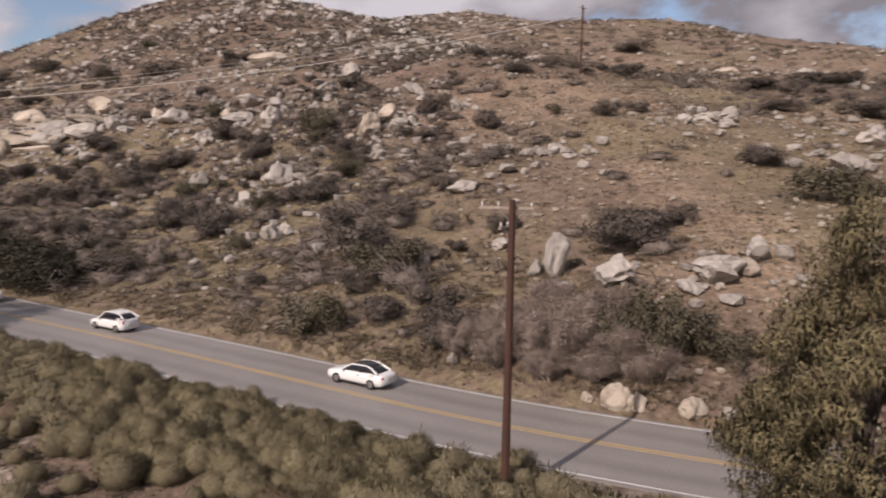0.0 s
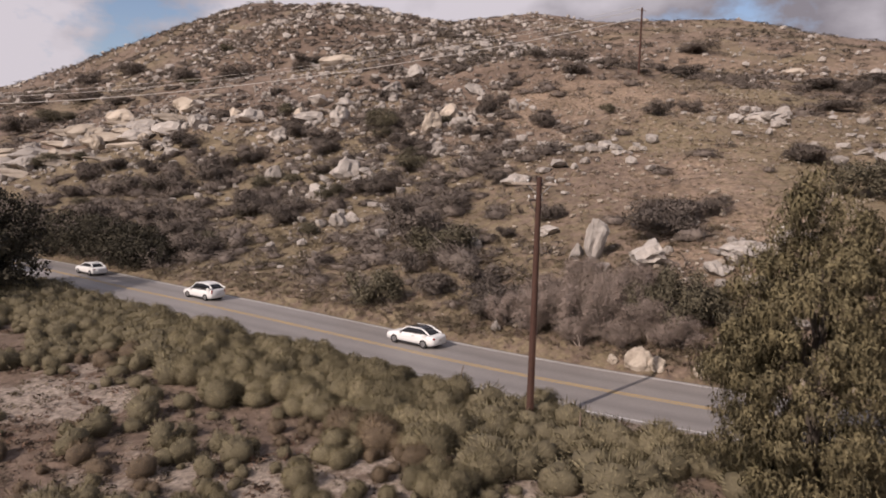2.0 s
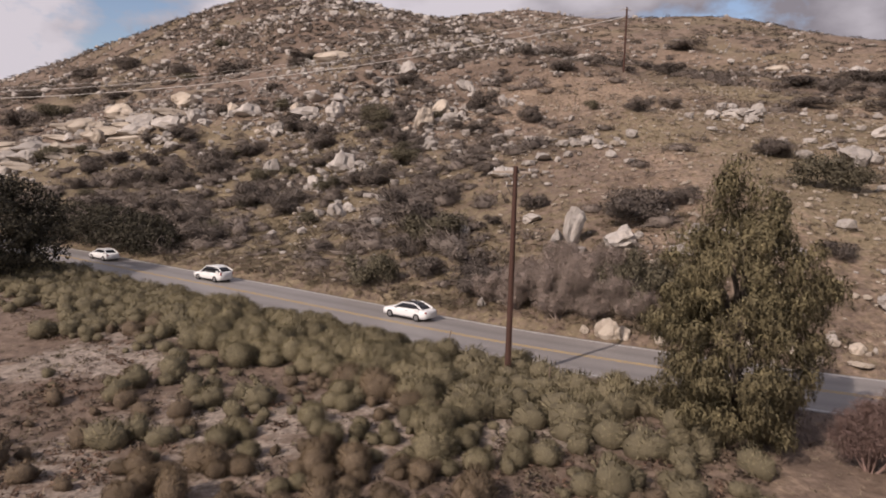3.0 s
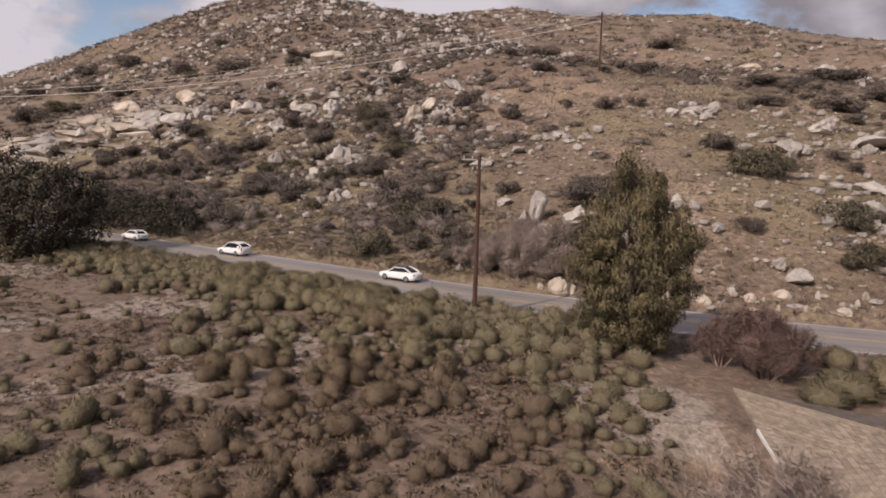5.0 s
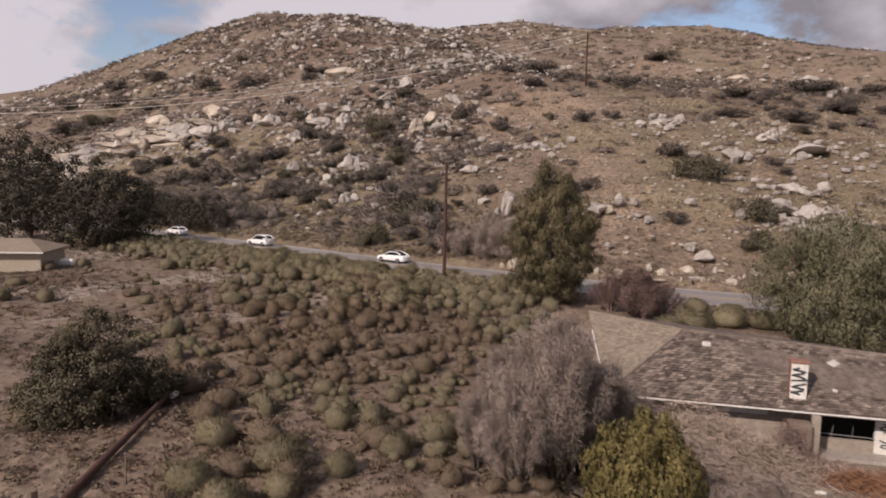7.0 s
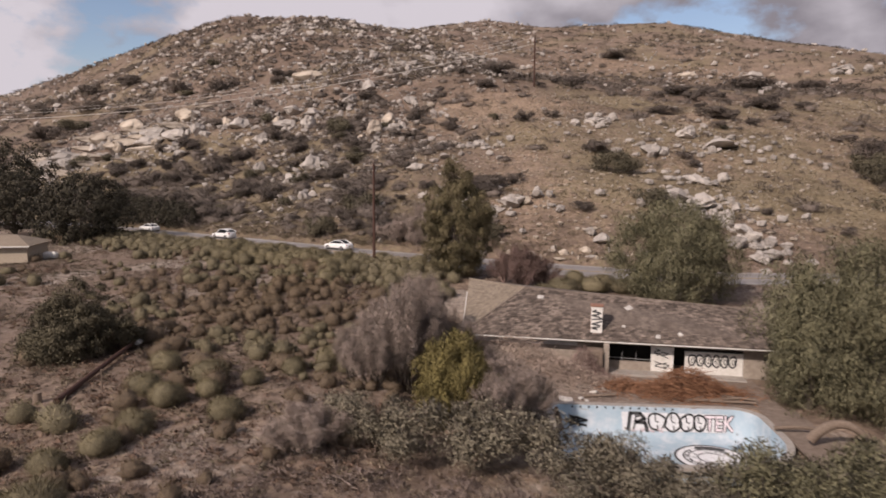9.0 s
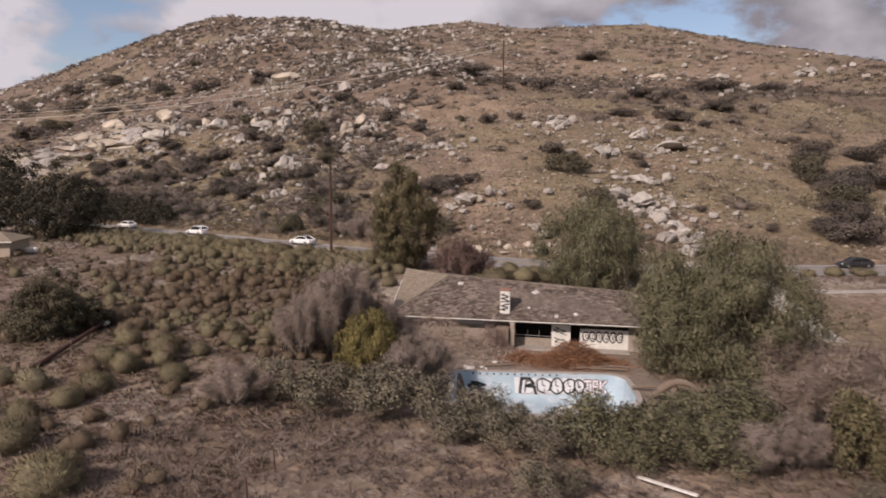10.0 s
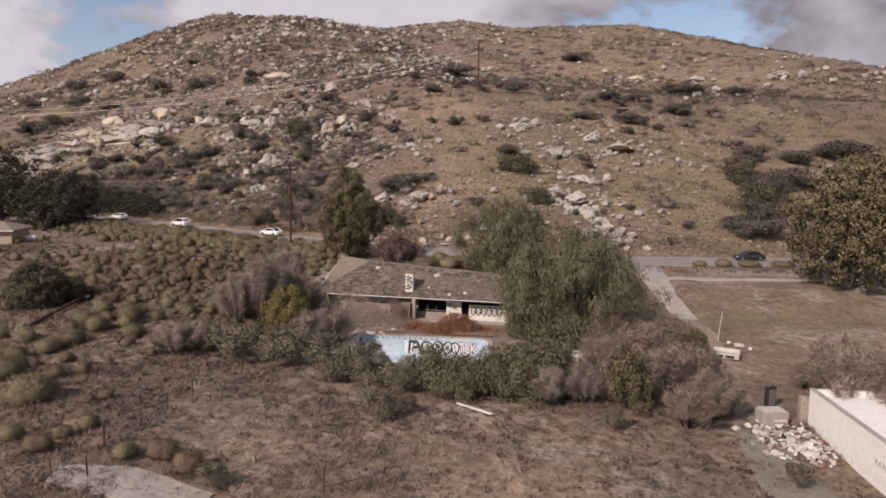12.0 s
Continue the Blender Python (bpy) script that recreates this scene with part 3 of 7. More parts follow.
road = tagged(new("road", ribbon("road", -330, 330, -HALF - 0.35, HALF + 0.35, 0.03, 0.25, M["asphalt"])), "grey two-lane asphalt road with worn paint", "road", kind="structure")
for nm, off, mat in (("edge_line", -HALF, M["white_line"]), ("edge_line", HALF, M["white_line"]), ("centre_line", -0.16, M["yellow"]), ("centre_line", 0.16, M["yellow"])):
    ln = part(nm, ribbon(nm, -330, 330, off - 0.07, off + 0.07, 0.036, 0.01, mat), None, road)
    tagged(ln, "worn yellow line" if nm == "centre_line" else "worn white line")


# ---------------------------------------------------------------- rocks
def boulder_mesh(name, seed, mat, sub=2, cuts=13):
    """A weathered granite block about 1 m across, standing on z = 0."""
    rng = np.random.default_rng(seed)
    bm = bmesh.new()
    bmesh.ops.create_icosphere(bm, subdivisions=sub, radius=0.62)
    pts = np.array([v.co[:] for v in bm.verts])
    for _ in range(cuts):
        n = unit(rng.normal(size=(1, 3)))[0]
        d = rng.uniform(0.26, 0.48)
        over = np.maximum(pts @ n - d, 0)
        pts = pts - over[:, None] * n * 0.93
    for _ in range(5):
        n = unit(rng.normal(size=(1, 3)) * [1, 1, 0.5])[0]
        gap = np.abs(pts @ n - rng.uniform(-0.3, 0.3))
        pts = pts * (1 - 0.16 * np.exp(-(gap / 0.045) ** 2))[:, None]
    pts *= 1 + 0.022 * rng.normal(size=(len(pts), 1))
    pts -= (pts.max(0) + pts.min(0)) / 2
    pts /= pts.max(0) - pts.min(0)
    pts[:, 2] += 0.42
    for v, p in zip(bm.verts, pts):
        v.co = p
    return bm_mesh(name, bm, mat)


ROCKS = [boulder_mesh("boulder", 20 + i, M["rock_tan"] if i in (2, 6) else M["rock"], 3) for i in range(9)]


def boulder(x, y, wide, high, kind=0, turn=0.0, sink=0.12, label="pale grey granite boulder on the dry hillside", group="boulders on the hillside"):
    ob = new("boulder", ROCKS[kind % len(ROCKS)])
    ob.matrix_world = pose(x, y, gz(x, y) - sink * high, 0, 0, turn) @ Matrix.Diagonal((wide, wide * 0.8, high, 1))
    return tagged(ob, label, "boulder", group)


# x, y, width, height
ROCKS_NEAR = [(6.1, 29.1, 2.3, 4.6), (4.4, 30, 1.7, 1.8), (10.3, 26.2, 4.1, 2.9), (17.3, 24.2, 3.8, 2.2), (15, 22.9, 2.1, 1.5), (-5.6, 37.5, 1.8, 1.6), (-2.4, 18.5, 1.1, 1.1),
              (15.2, 33.7, 2.4, 1.3), (2, 37.5, 2.5, 1.2), (-1.8, 56.2, 3.8, 1.9), (17.9, 24.7, 4.2, 2.2), (30.1, 12.9, 3.4, 1.6), (47.5, 27.5, 6, 3.2), (44, 29.7, 4.2, 3.0), (50.3, 42.4, 5, 2.2),
              (45.7, 59.9, 4.8, 2.7), (61.8, 67.4, 9.3, 2.4)]
ROCKS_MID = [(-31.8, 86.2, 5.4, 4.9), (-27.7, 85.1, 2.6, 1.8), (-48.5, 96.5, 4.1, 3.7), (-33.5, 75, 3.4, 3.2), (-24.6, 55.5, 3.1, 3), (-18.9, 104, 4.8, 5.5), (-16.4, 114, 6.8, 4.6), (-52.9, 131.5, 8.6, 3.4),
             (-46, 140.4, 7.4, 3.3), (-3.1, 107.6, 2.6, 3.3), (2.5, 70.9, 3.1, 1.6), (11, 67, 2.9, 1.5), (3.9, 59.9, 3.2, 1.3), (37.6, 86.2, 6.3, 2.1), (-15.2, 85.1, 3, 2.4), (-35.4, 149.4, 5.5, 4.6),
             (-31.2, 160.8, 5.9, 4.9), (-54.1, 145.4, 6.2, 3.9), (-13.2, 134, 4.7, 3.3), (38.8, 86.2, 5.6, 2.0)]
ROCKS_FAR = [(-59.9, 187.1, 13, 4.9), (-69.5, 137.5, 7.3, 4.3), (-74.9, 141.4, 4.1, 4.1), (-56.3, 121.1, 4.1, 3.8), (-119.6, 164.5, 10.4, 6), (-99.6, 136.7, 9.7, 4.2), (-97.2, 160.3, 8, 5.5), (-91, 136.5, 9.5, 4.5),
             (-123.3, 151.8, 10.9, 5.4), (-123.6, 130.6, 15, 4), (-118.3, 134.2, 10, 4), (161.9, 238.6, 11, 5), (97.1, 242.3, 8, 3.4), (124.6, 240.3, 9, 3.5), (-108, 141, 12, 3.6), (-105, 150, 11, 4.2), (-114, 143, 9, 3.5), (-130, 139, 12, 4)]
for i, (x, y, w, h) in enumerate(ROCKS_NEAR):
    boulder(x, y, w, h, (0, 1, 3, 4, 1)[i % 5] if i else 0, 37 * i, label="tall upright slab of pale granite on the slope" if i == 0 else "large pale granite boulder on the lower slope", group="" if i == 0 else "large boulders low on the slope")
for i, (x, y, w, h) in enumerate(ROCKS_MID):
    boulder(x, y, w, h, 2 if i in (5, 6) else (1, 4, 0, 3)[i % 4], 51 * i, label="sunlit tan granite outcrop" if i in (5, 6) else "grey granite boulder of the rocky gully", group="boulders of the gully")
for i, (x, y, w, h) in enumerate(ROCKS_FAR):
    boulder(x, y, w, h, (2, 1, 6, 3)[i % 4], 20 * math.sin(i * 2.4), label="broad weathered granite slab high on the hill", group="granite slabs high on the hill")
# the bank where the road cuts into the hill
for i, (x, y, w, h) in enumerate([(7.5, 12.1, 2.0, 2.2), (8.6, 11.6, 1.3, 1.5), (11.6, 10.7, 2.2, 1.4), (13.4, 9.9, 1.6, 1.3), (5.8, 12.8, 1.0, 0.9)] + [(17.0 + 0.62 * k, 7.4 + 3.6 * (0.5 + 0.5 * math.sin(2.9 * k * k)) - 0.2 * min(k, 10) * 0.1, 0.5 + 1.3 * (0.5 + 0.5 * math.sin(5.3 * k)) ** 3, 0.4 + 0.9 * (0.5 + 0.5 * math.cos(3.7 * k)) ** 2) for k in range(46)]):
    boulder(x, y, w, h, (2, 6, 2, 5)[i % 4], 33 * i, 0.36, label="broken tan rock of the road cut", group="rocks of the road cut")


# the ledge that breaks up down the east slope
rng = np.random.default_rng(23)
for i in range(56):
    u = rng.uniform() ** 0.8
    x, y = 43.5 + 10.5 * u + rng.normal() * 1.5, 30 - 19.5 * u + rng.normal() * 2.2
    w = rng.uniform(0.8, 1.9) + (1.8 if i % 9 == 0 else 0)
    boulder(x, y, w, w * rng.uniform(0.5, 0.9), (0, 1, 3, 4, 5, 7)[i % 6], rng.uniform(0, 360), 0.2, "pale angular block of a broken granite ledge", "blocks of the broken ledge")


def rockiness(x, y):
    """How thickly stones lie, 0 to 1."""
    s = y - road_y(x)
    zone = smooth(x, -210, -120) * (1 - smooth(x, 2, 32)) * smooth(s, 38, 70) * (1 - 0.45 * smooth(s, 190, 260))
    knoll = np.exp(-((x - 12) / 11) ** 2 - ((y - 25) / 7) ** 2) + np.exp(-((x - 48) / 12) ** 2 - ((y - 27) / 17) ** 2) + np.exp(-((x + 24) / 9) ** 2 - ((y - 58) / 16) ** 2)
    upper = 0.25 * smooth(s, 130, 190)
    patch = smooth(vnoise(x, y, 26, 11) + 0.6 * vnoise(x, y, 9, 12), -0.35, 0.5)
    bare = np.exp(-((x - 14) / 26) ** 2 - ((y - 112) / 24) ** 2)
    return np.clip((0.16 + zone + 0.8 * knoll + upper) * (0.25 + 0.75 * patch) * (1 - 0.8 * bare), 0, 1)


rng = np.random.default_rng(31)
OUTCROPS = [(-94.7, 127.3, 12.4), (-111.8, 129.8, 9.8), (-67.3, 137.2, 7.2), (-49.6, 131.1, 13.6), (-42.3, 137, 5), (-17.5, 101.4, 4.8), (-14, 117, 5.4), (-25.4, 58.1, 3.4), (-59.2, 89, 4), (-9.5, 91.8, 3), (-32, 139.6, 3), (-13.7, 81.6, 2.8),
            (-17.7, 130.4, 4.7), (-63, 190.7, 11.5), (-92.4, 133.8, 6.4), (-27.3, 141, 3)]
NESTS = [(x, y, w) for x, y, w, h in ROCKS_NEAR[10:] + ROCKS_MID + ROCKS_FAR] + OUTCROPS
count = 0
while count < 170:
    x, y, w = NESTS[int(rng.integers(0, len(NESTS)))]
    x, y = x + rng.normal() * 0.9 * w, y + rng.normal() * 0.8 * w
    s = y - float(road_y(x))
    if s < 12:
        continue
    w = min(w, 9) * rng.uniform(0.22, 0.62)
    boulder(x, y, w, w * rng.uniform(0.5, 0.95), int(rng.integers(0, 9)), rng.uniform(0, 360), label="weathered granite boulder among chaparral", group="scattered boulders")
    count += 1


# eroded bedrock face, in slabs that dip along the slope
for i in range(34):
    x, y = -118 + 17 * rng.normal(), 146 + 13 * rng.normal()
    ob = boulder(x, y, rng.uniform(4.5, 11), rng.uniform(1.0, 2.4), (2, 6, 2)[i % 3], rng.uniform(15, 50), 0.25, "tan slab of the eroded bedrock face", "slabs of the bedrock face")
    ob.matrix_world = ob.matrix_world @ Matrix.Rotation(radians(rng.uniform(-14, 14)), 4, "X") @ Matrix.Diagonal((1.25, 0.55, 1, 1))


def near_outcrops(x, y):
    """1 close to an outcrop, falling to 0 away from it."""
    out = np.zeros_like(np.asarray(x, float))
    for a, b, w in NESTS:
        out = np.maximum(out, np.exp(-((x - a) ** 2 + (y - b) ** 2) / (1.5 * w) ** 2))
    return out


# stones too many to count
low = boulder_mesh("stone", 90, M["rock"], 1, 6)
low_v = np.array([v.co[:] for v in low.vertices])
low_f = np.array([p.vertices[:] for p in low.polygons])


def scatter_xy(rng, n, x0, x1, y0, y1, chance):
    out = np.zeros((0, 2))
    while len(out) < n:
        c = np.stack([rng.uniform(x0, x1, 4 * n), rng.uniform(y0, y1, 4 * n)], 1)
        keep = rng.uniform(size=len(c)) < chance(c[:, 0], c[:, 1])
        out = np.concatenate([out, c[keep]])
    return out[:n]


def stones(name, rng, xy, lo, hi, mat, label):
    n = len(xy)
    s = lo + (hi - lo) * rng.uniform(size=n) ** 2.5
    a = rng.uniform(0, 6.28, n)
    sc = np.stack([s, s * rng.uniform(0.6, 1, n), s * rng.uniform(0.45, 0.85, n)], 1)
    p = low_v[None] * sc[:, None] * rng.uniform(0.85, 1.15, (n, len(low_v), 1))
    c, d = np.cos(a)[:, None], np.sin(a)[:, None]
    z = ground_z(xy[:, 0], xy[:, 1])
    v = np.stack([p[..., 0] * c - p[..., 1] * d + xy[:, :1], p[..., 0] * d + p[..., 1] * c + xy[:, 1:], p[..., 2] + z[:, None] - 0.1 * s[:, None]], -1)
    f = (low_f[None] + (np.arange(n) * len(low_v))[:, None, None]).reshape(-1, 3)
    return tagged(new(name, np_mesh(name, v.reshape(-1, 3), f, mat)), label, "stones", kind="stuff")


north = lambda x, y, gap: (y - road_y(x)) > gap
stones("hill_stones", rng, scatter_xy(rng, 6800, -200, 130, 20, 330, lambda x, y: (0.45 * rockiness(x, y) ** 1.5 + 0.9 * near_outcrops(x, y)) * north(x, y, 11)), 0.35, 2.2, M["rock"], "pale granite stones strewn over the hill")
stones("far_stones", rng, scatter_xy(rng, 2300, -400, 290, 150, 520, lambda x, y: (0.3 + rockiness(x, y)) * (1 - 0.72 * smooth(x, -10, 45)) * north(x, y, 150) * (y - road_y(x) < 442)), 1.0, 4.2, M["rock"], "pale stones along the top of the hill")
stones("small_stones", rng, scatter_xy(rng, 6800, -60, 125, 8, 135, lambda x, y: (0.2 + rockiness(x, y) + 0.5 * smooth(x, 5, 25) * smooth(vnoise(x, y, 10, 38), -0.3, 0.3)) * north(x, y, 8)), 0.2, 0.85, M["rock_tan"], "small tan stones on the lower slope")


# ---------------------------------------------------------------- shrubs, weeds, grass
def leaf_tris(rng, centres, size, aspect=0.5, out=None, bias=0.0):
    """One small three-cornered leaf at each centre."""
    v, f = leaf_quads(rng, centres, size, aspect, out, bias)
    v = v.reshape(-1, 4, 3)
    return np.stack([v[:, 0], v[:, 2] + v[:, 1] - centres, v[:, 2] + v[:, 3] - centres], 1).reshape(-1, 3), np.arange(3 * len(centres)).reshape(-1, 3)


def shrub_mesh(name, seed, mat, leaves=3200, leaf=0.022, twigs=500, squash=0.62, lobes=11, aspect=0.4):
    """A shrub about 1 m wide standing on z = 0: dense lobes of small leaves with bare twigs that stick out."""
    rng = np.random.default_rng(seed)
    ang, rad = rng.uniform(0, 6.28, lobes), 0.34 * np.sqrt(rng.uniform(0.05, 1, lobes))
    c = np.stack([rad * np.cos(ang), rad * np.sin(ang), rng.uniform(0.22, 0.75, lobes) * squash * (1 - 0.9 * rad)], 1)
    c[:, 2] += 0.06
    r = rng.uniform(0.12, 0.24, lobes) * (11 / lobes) ** 0.3
    flat = np.array([1, 1, squash * 1.15])
    k = rng.integers(0, lobes, leaves)
    d = unit(rng.normal(size=(leaves, 3)))
    p = c[k] + d * (r[k] * rng.uniform(0.50, 1.16, leaves))[:, None] * flat
    p[:, 2] = np.maximum(p[:, 2], 0.02)
    v1, f1 = leaf_tris(rng, p, leaf, aspect, d, 0.45)
    n1 = unit(0.7 * d + 0.6 * unit(p) + 0.8 * rng.normal(size=p.shape))
    m = rng.integers(0, lobes, twigs)
    g = unit(rng.normal(size=(twigs, 3)) + [0, 0, 0.5])
    root = c[m] + g * (r[m] * 0.7)[:, None] * flat
    tip = root + unit(g + 0.5 * rng.normal(size=(twigs, 3))) * rng.uniform(0.05, 0.14, twigs)[:, None]
    for q in (root, tip):
        q[:, 2] = np.maximum(q[:, 2], 0.01)
    v2, f2 = blades(rng, root, tip, 0.006)
    v, f, nn = join_soft([(v1, f1, np.repeat(n1, 3, 0)), (v2, f2, np.repeat(unit(g), 3, 0))])
    return np_mesh(name, v, f, mat, normals=nn)


def twig_mesh(name, seed, mat, n=2600, squash=0.75, width=0.0045, spray=0.20):
    """A leafless thicket about 1 m wide: stems that fork into fine sprays."""
    rng = np.random.default_rng(seed)
    stems = 26
    ang = rng.uniform(0, 6.28, stems)
    lean = rng.uniform(0.05, 0.45, stems)
    tip = np.stack([lean * np.cos(ang), lean * np.sin(ang), squash * np.sqrt(np.maximum(1 - (lean / 0.55) ** 2, 0.05)) * rng.uniform(0.75, 1, stems)], 1)
    root = tip * [0.12, 0.12, 0]
    k, u = rng.integers(0, stems, n), rng.uniform(0.25, 1, n) ** 0.7
    a = root[k] + (tip - root)[k] * u[:, None]
    b = a + unit(rng.normal(size=(n, 3)) + [0, 0, 0.5]) * (spray * rng.uniform(0.4, 1, n))[:, None]
    b[:, 2] = np.maximum(b[:, 2], 0.01)
    m = rng.integers(0, n, n)
    c = b[m] + unit(rng.normal(size=(n, 3))) * 0.07
    c[:, 2] = np.maximum(c[:, 2], 0.01)
    face = lambda q: np.repeat(unit((q - [0, 0, 0.2]) * [1, 1, 0.8] + 0.45 * rng.normal(size=q.shape)), 3, 0)
    v, f, nn = join_soft([(*blades(rng, a, b, width), face(b)), (*blades(rng, b[m], c, width), face(c)), (*blades(rng, root, tip, 0.014), face(tip))])
    return np_mesh(name, v, f, mat, normals=nn)


def tumbleweed_mesh(name, seed, mat, core, hairs=3800):
    """A rounded tumbleweed about 1 m wide: a lobed mound thatched with fine upright shoots."""
    rng = np.random.default_rng(seed)
    near = hairs > 1000
    d, tri = ball(2)
    lobes = int(rng.integers(4, 8))
    az = rng.uniform(0, 6.28, lobes)
    c = np.stack([0.23 * np.cos(az), 0.23 * np.sin(az), rng.uniform(-0.05, 0.14, lobes)], 1) * rng.uniform(0.4, 1, (lobes, 1))
    size = rng.uniform(0.25, 0.34, lobes)

    def reach(d):
        t = d @ c.T
        return np.max(t + np.sqrt(size ** 2 - (c ** 2).sum(1) + t ** 2), 1) + 0.012 * np.cos(9 * d[:, 0] + seed) * np.cos(11 * d[:, 1] + 2 * seed)

    def facing(d):
        t = d @ c.T
        best = np.argmax(t + np.sqrt(size ** 2 - (c ** 2).sum(1) + t ** 2), 1)
        return unit(0.6 * unit(d * reach(d)[:, None] - c[best]) + 0.4 * d)

    def place(d, r):
        p = d * r[:, None]
        return np.stack([p[:, 0], p[:, 1], np.maximum(p[:, 2], -0.2) + 0.2], 1)

    core_v = place(d, reach(d) * ((0.85 if near else 0.80) + (0.045 if near else 0.07) * rng.normal(size=len(d))))
    e = unit(rng.normal(size=(hairs, 3)) + [0, 0, 0.15])
    e = e[e[:, 2] > -0.5]
    n = len(e)
    roots = place(e, reach(e) * rng.uniform(0.75 if near else 0.70, 0.96, n))
    way = unit(e * 0.9 + rng.normal(size=(n, 3)) * 0.34 + [0, 0, 0.35])
    side = unit(np.cross(way, e) + rng.normal(size=(n, 3)) * 0.2) * (0.0044 if near else 0.0090)
    tips = roots + way * (rng.uniform(0.05, 0.125, n) * (1 if near else 1.15))[:, None]
    hv = np.stack([roots - side, roots + side, tips], 1).reshape(-1, 3)
    face = unit(facing(e) + 0.36 * rng.normal(size=(n, 3)))
    v, f, nn = join_soft([(core_v, tri, facing(d)), (hv, np.arange(3 * n).reshape(-1, 3), np.repeat(face, 3, 0))])
    # core gets the darkened colour, shoots the full one
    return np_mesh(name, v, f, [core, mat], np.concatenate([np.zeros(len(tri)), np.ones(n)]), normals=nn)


SHRUBS = [shrub_mesh("shrub", 40 + i, M["chaparral"]) for i in range(5)]
SHRUBS_GREEN = [shrub_mesh("shrub", 60 + i, M["chaparral_green"], leaves=3000, leaf=0.021, twigs=200) for i in range(3)]
THICKETS = [twig_mesh("thicket", 70 + i, M["dead"], n=11000, width=0.0019, spray=0.13) for i in range(3)]
RED_THICKETS = [twig_mesh("thicket", 76 + i, M["red_brush"], n=11000, width=0.0019, spray=0.12) for i in range(2)]
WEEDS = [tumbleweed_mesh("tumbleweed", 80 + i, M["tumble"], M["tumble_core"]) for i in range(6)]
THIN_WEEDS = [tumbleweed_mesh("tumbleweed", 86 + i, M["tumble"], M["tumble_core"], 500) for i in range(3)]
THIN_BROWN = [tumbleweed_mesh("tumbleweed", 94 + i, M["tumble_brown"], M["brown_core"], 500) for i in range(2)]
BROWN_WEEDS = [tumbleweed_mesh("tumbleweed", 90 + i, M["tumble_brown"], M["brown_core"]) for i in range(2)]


def plant(name, mesh, x, y, wide, high, turn, label, category, group, unit_high=0.6, sink=0.04):
    ob = new(name, mesh)
    ob.matrix_world = pose(x, y, gz(x, y) - sink * high, 0, 0, turn) @ Matrix.Diagonal((wide, wide, high / unit_high, 1))
    return tagged(ob, label, category, group)


# x, y, width, height
SHRUBS_LOW = [(-9.1, 36.6, 9.2, 4.6), (-3.4, 21.7, 5.4, 3), (11.6, 31.3, 8, 3.6), (-43.5, 73.6, 8.7, 4.2), (-35.4, 62.4, 6.9, 3.6), (-28.5, 54.8, 4.3, 2.6), (-78, 98.3, 8.8, 5), (-69.8, 96.4, 9.7, 5), (-53.6, 54.9, 9.5, 4.6),
              (2.4, 91.7, 6.3, 3.6), (13.4, 92, 3.7, 2.4), (20.9, 84.2, 5.5, 3.2), (34.4, 58.1, 5.8, 3.4), (10.6, 130.8, 8.2, 3.6), (38.6, 148.6, 9.3, 4), (-19.3, 80, 6.7, 3.8), (-6.6, 90.4, 5.7, 2.8), (-80.6, 126, 10, 4.5), (-58.2, 108.6, 7.6, 3.8), (-34.6, 66.7, 5.3, 3.2), (39, 24.9, 7, 4.4), (14, 34.9, 8, 3.6)]
SHRUBS_HIGH = [(36.6, 44.5, 10, 5.2), (34.8, 58.8, 5.3, 3.2), (69.4, 99.1, 12, 4.4), (102.9, 180, 22, 5.4), (92.6, 68.2, 10, 6), (84.1, 48.2, 8, 5), (-128.9, 224.5, 11, 6), (-104.8, 213.5, 17, 6), (124.3, 179.6, 14, 5), (75.7, 290.2, 20, 6), (-161, 193.4, 16, 7), (71.8, 149, 11.7, 4.5),
               (13, 216, 17, 6.5), (-76, 205.4, 12.4, 5), (-191.7, 296.6, 17, 7), (82.2, 32.2, 13, 6.5), (77.4, 16.3, 11, 5.2), (121, 79.3, 19, 6.5), (97, 54, 12, 5), (88, 42, 12, 5.5), (87, 58, 11, 5), (80, 25, 9, 5), (91, 48, 10, 5), (74.5, 19, 8, 4.4), (104, 68, 11, 4.5), (-116.9, 127.6, 9, 5)]
SHRUBS_SLOPE = [(-48.8, 84.0, 6.8, 4.3), (-64.3, 106.6, 8.0, 5.0), (-55.1, 57.1, 7.8, 4.2), (-30.6, 112.7, 8.7, 5.8), (-21.2, 92.6, 6.1, 3.8), (-12.0, 43.8, 7.9, 4.8), (-41.6, 105.3, 6.7, 4.1), (-51.2, 120.7, 7.4, 4.6), (-61.1, 139.9, 6.2, 4.2), (-16.2, 52.4, 5.7, 3.8),
                (-7.3, 107.8, 6.6, 6.0), (-99, 114.6, 6.9, 4.0), (-29.5, 148.2, 7.3, 4.2), (-49.2, 92.8, 6.4, 3.6), (-48.4, 63.8, 5, 2.7), (-22.3, 71.4, 6.0, 3.4), (-4.6, 27.6, 5.3, 3.0), (-8.5, 27.1, 5.3, 2.8), (37.4, 15.8, 5.0, 3.4), (2.1, 41.4, 4.0, 2.6), (58.9, 105.7, 10.3, 3.4), (87.2, 116.3, 11.5, 4.2), (-42, 50, 8, 3.8), (-30.7, 72.8, 5.1, 3.2)]
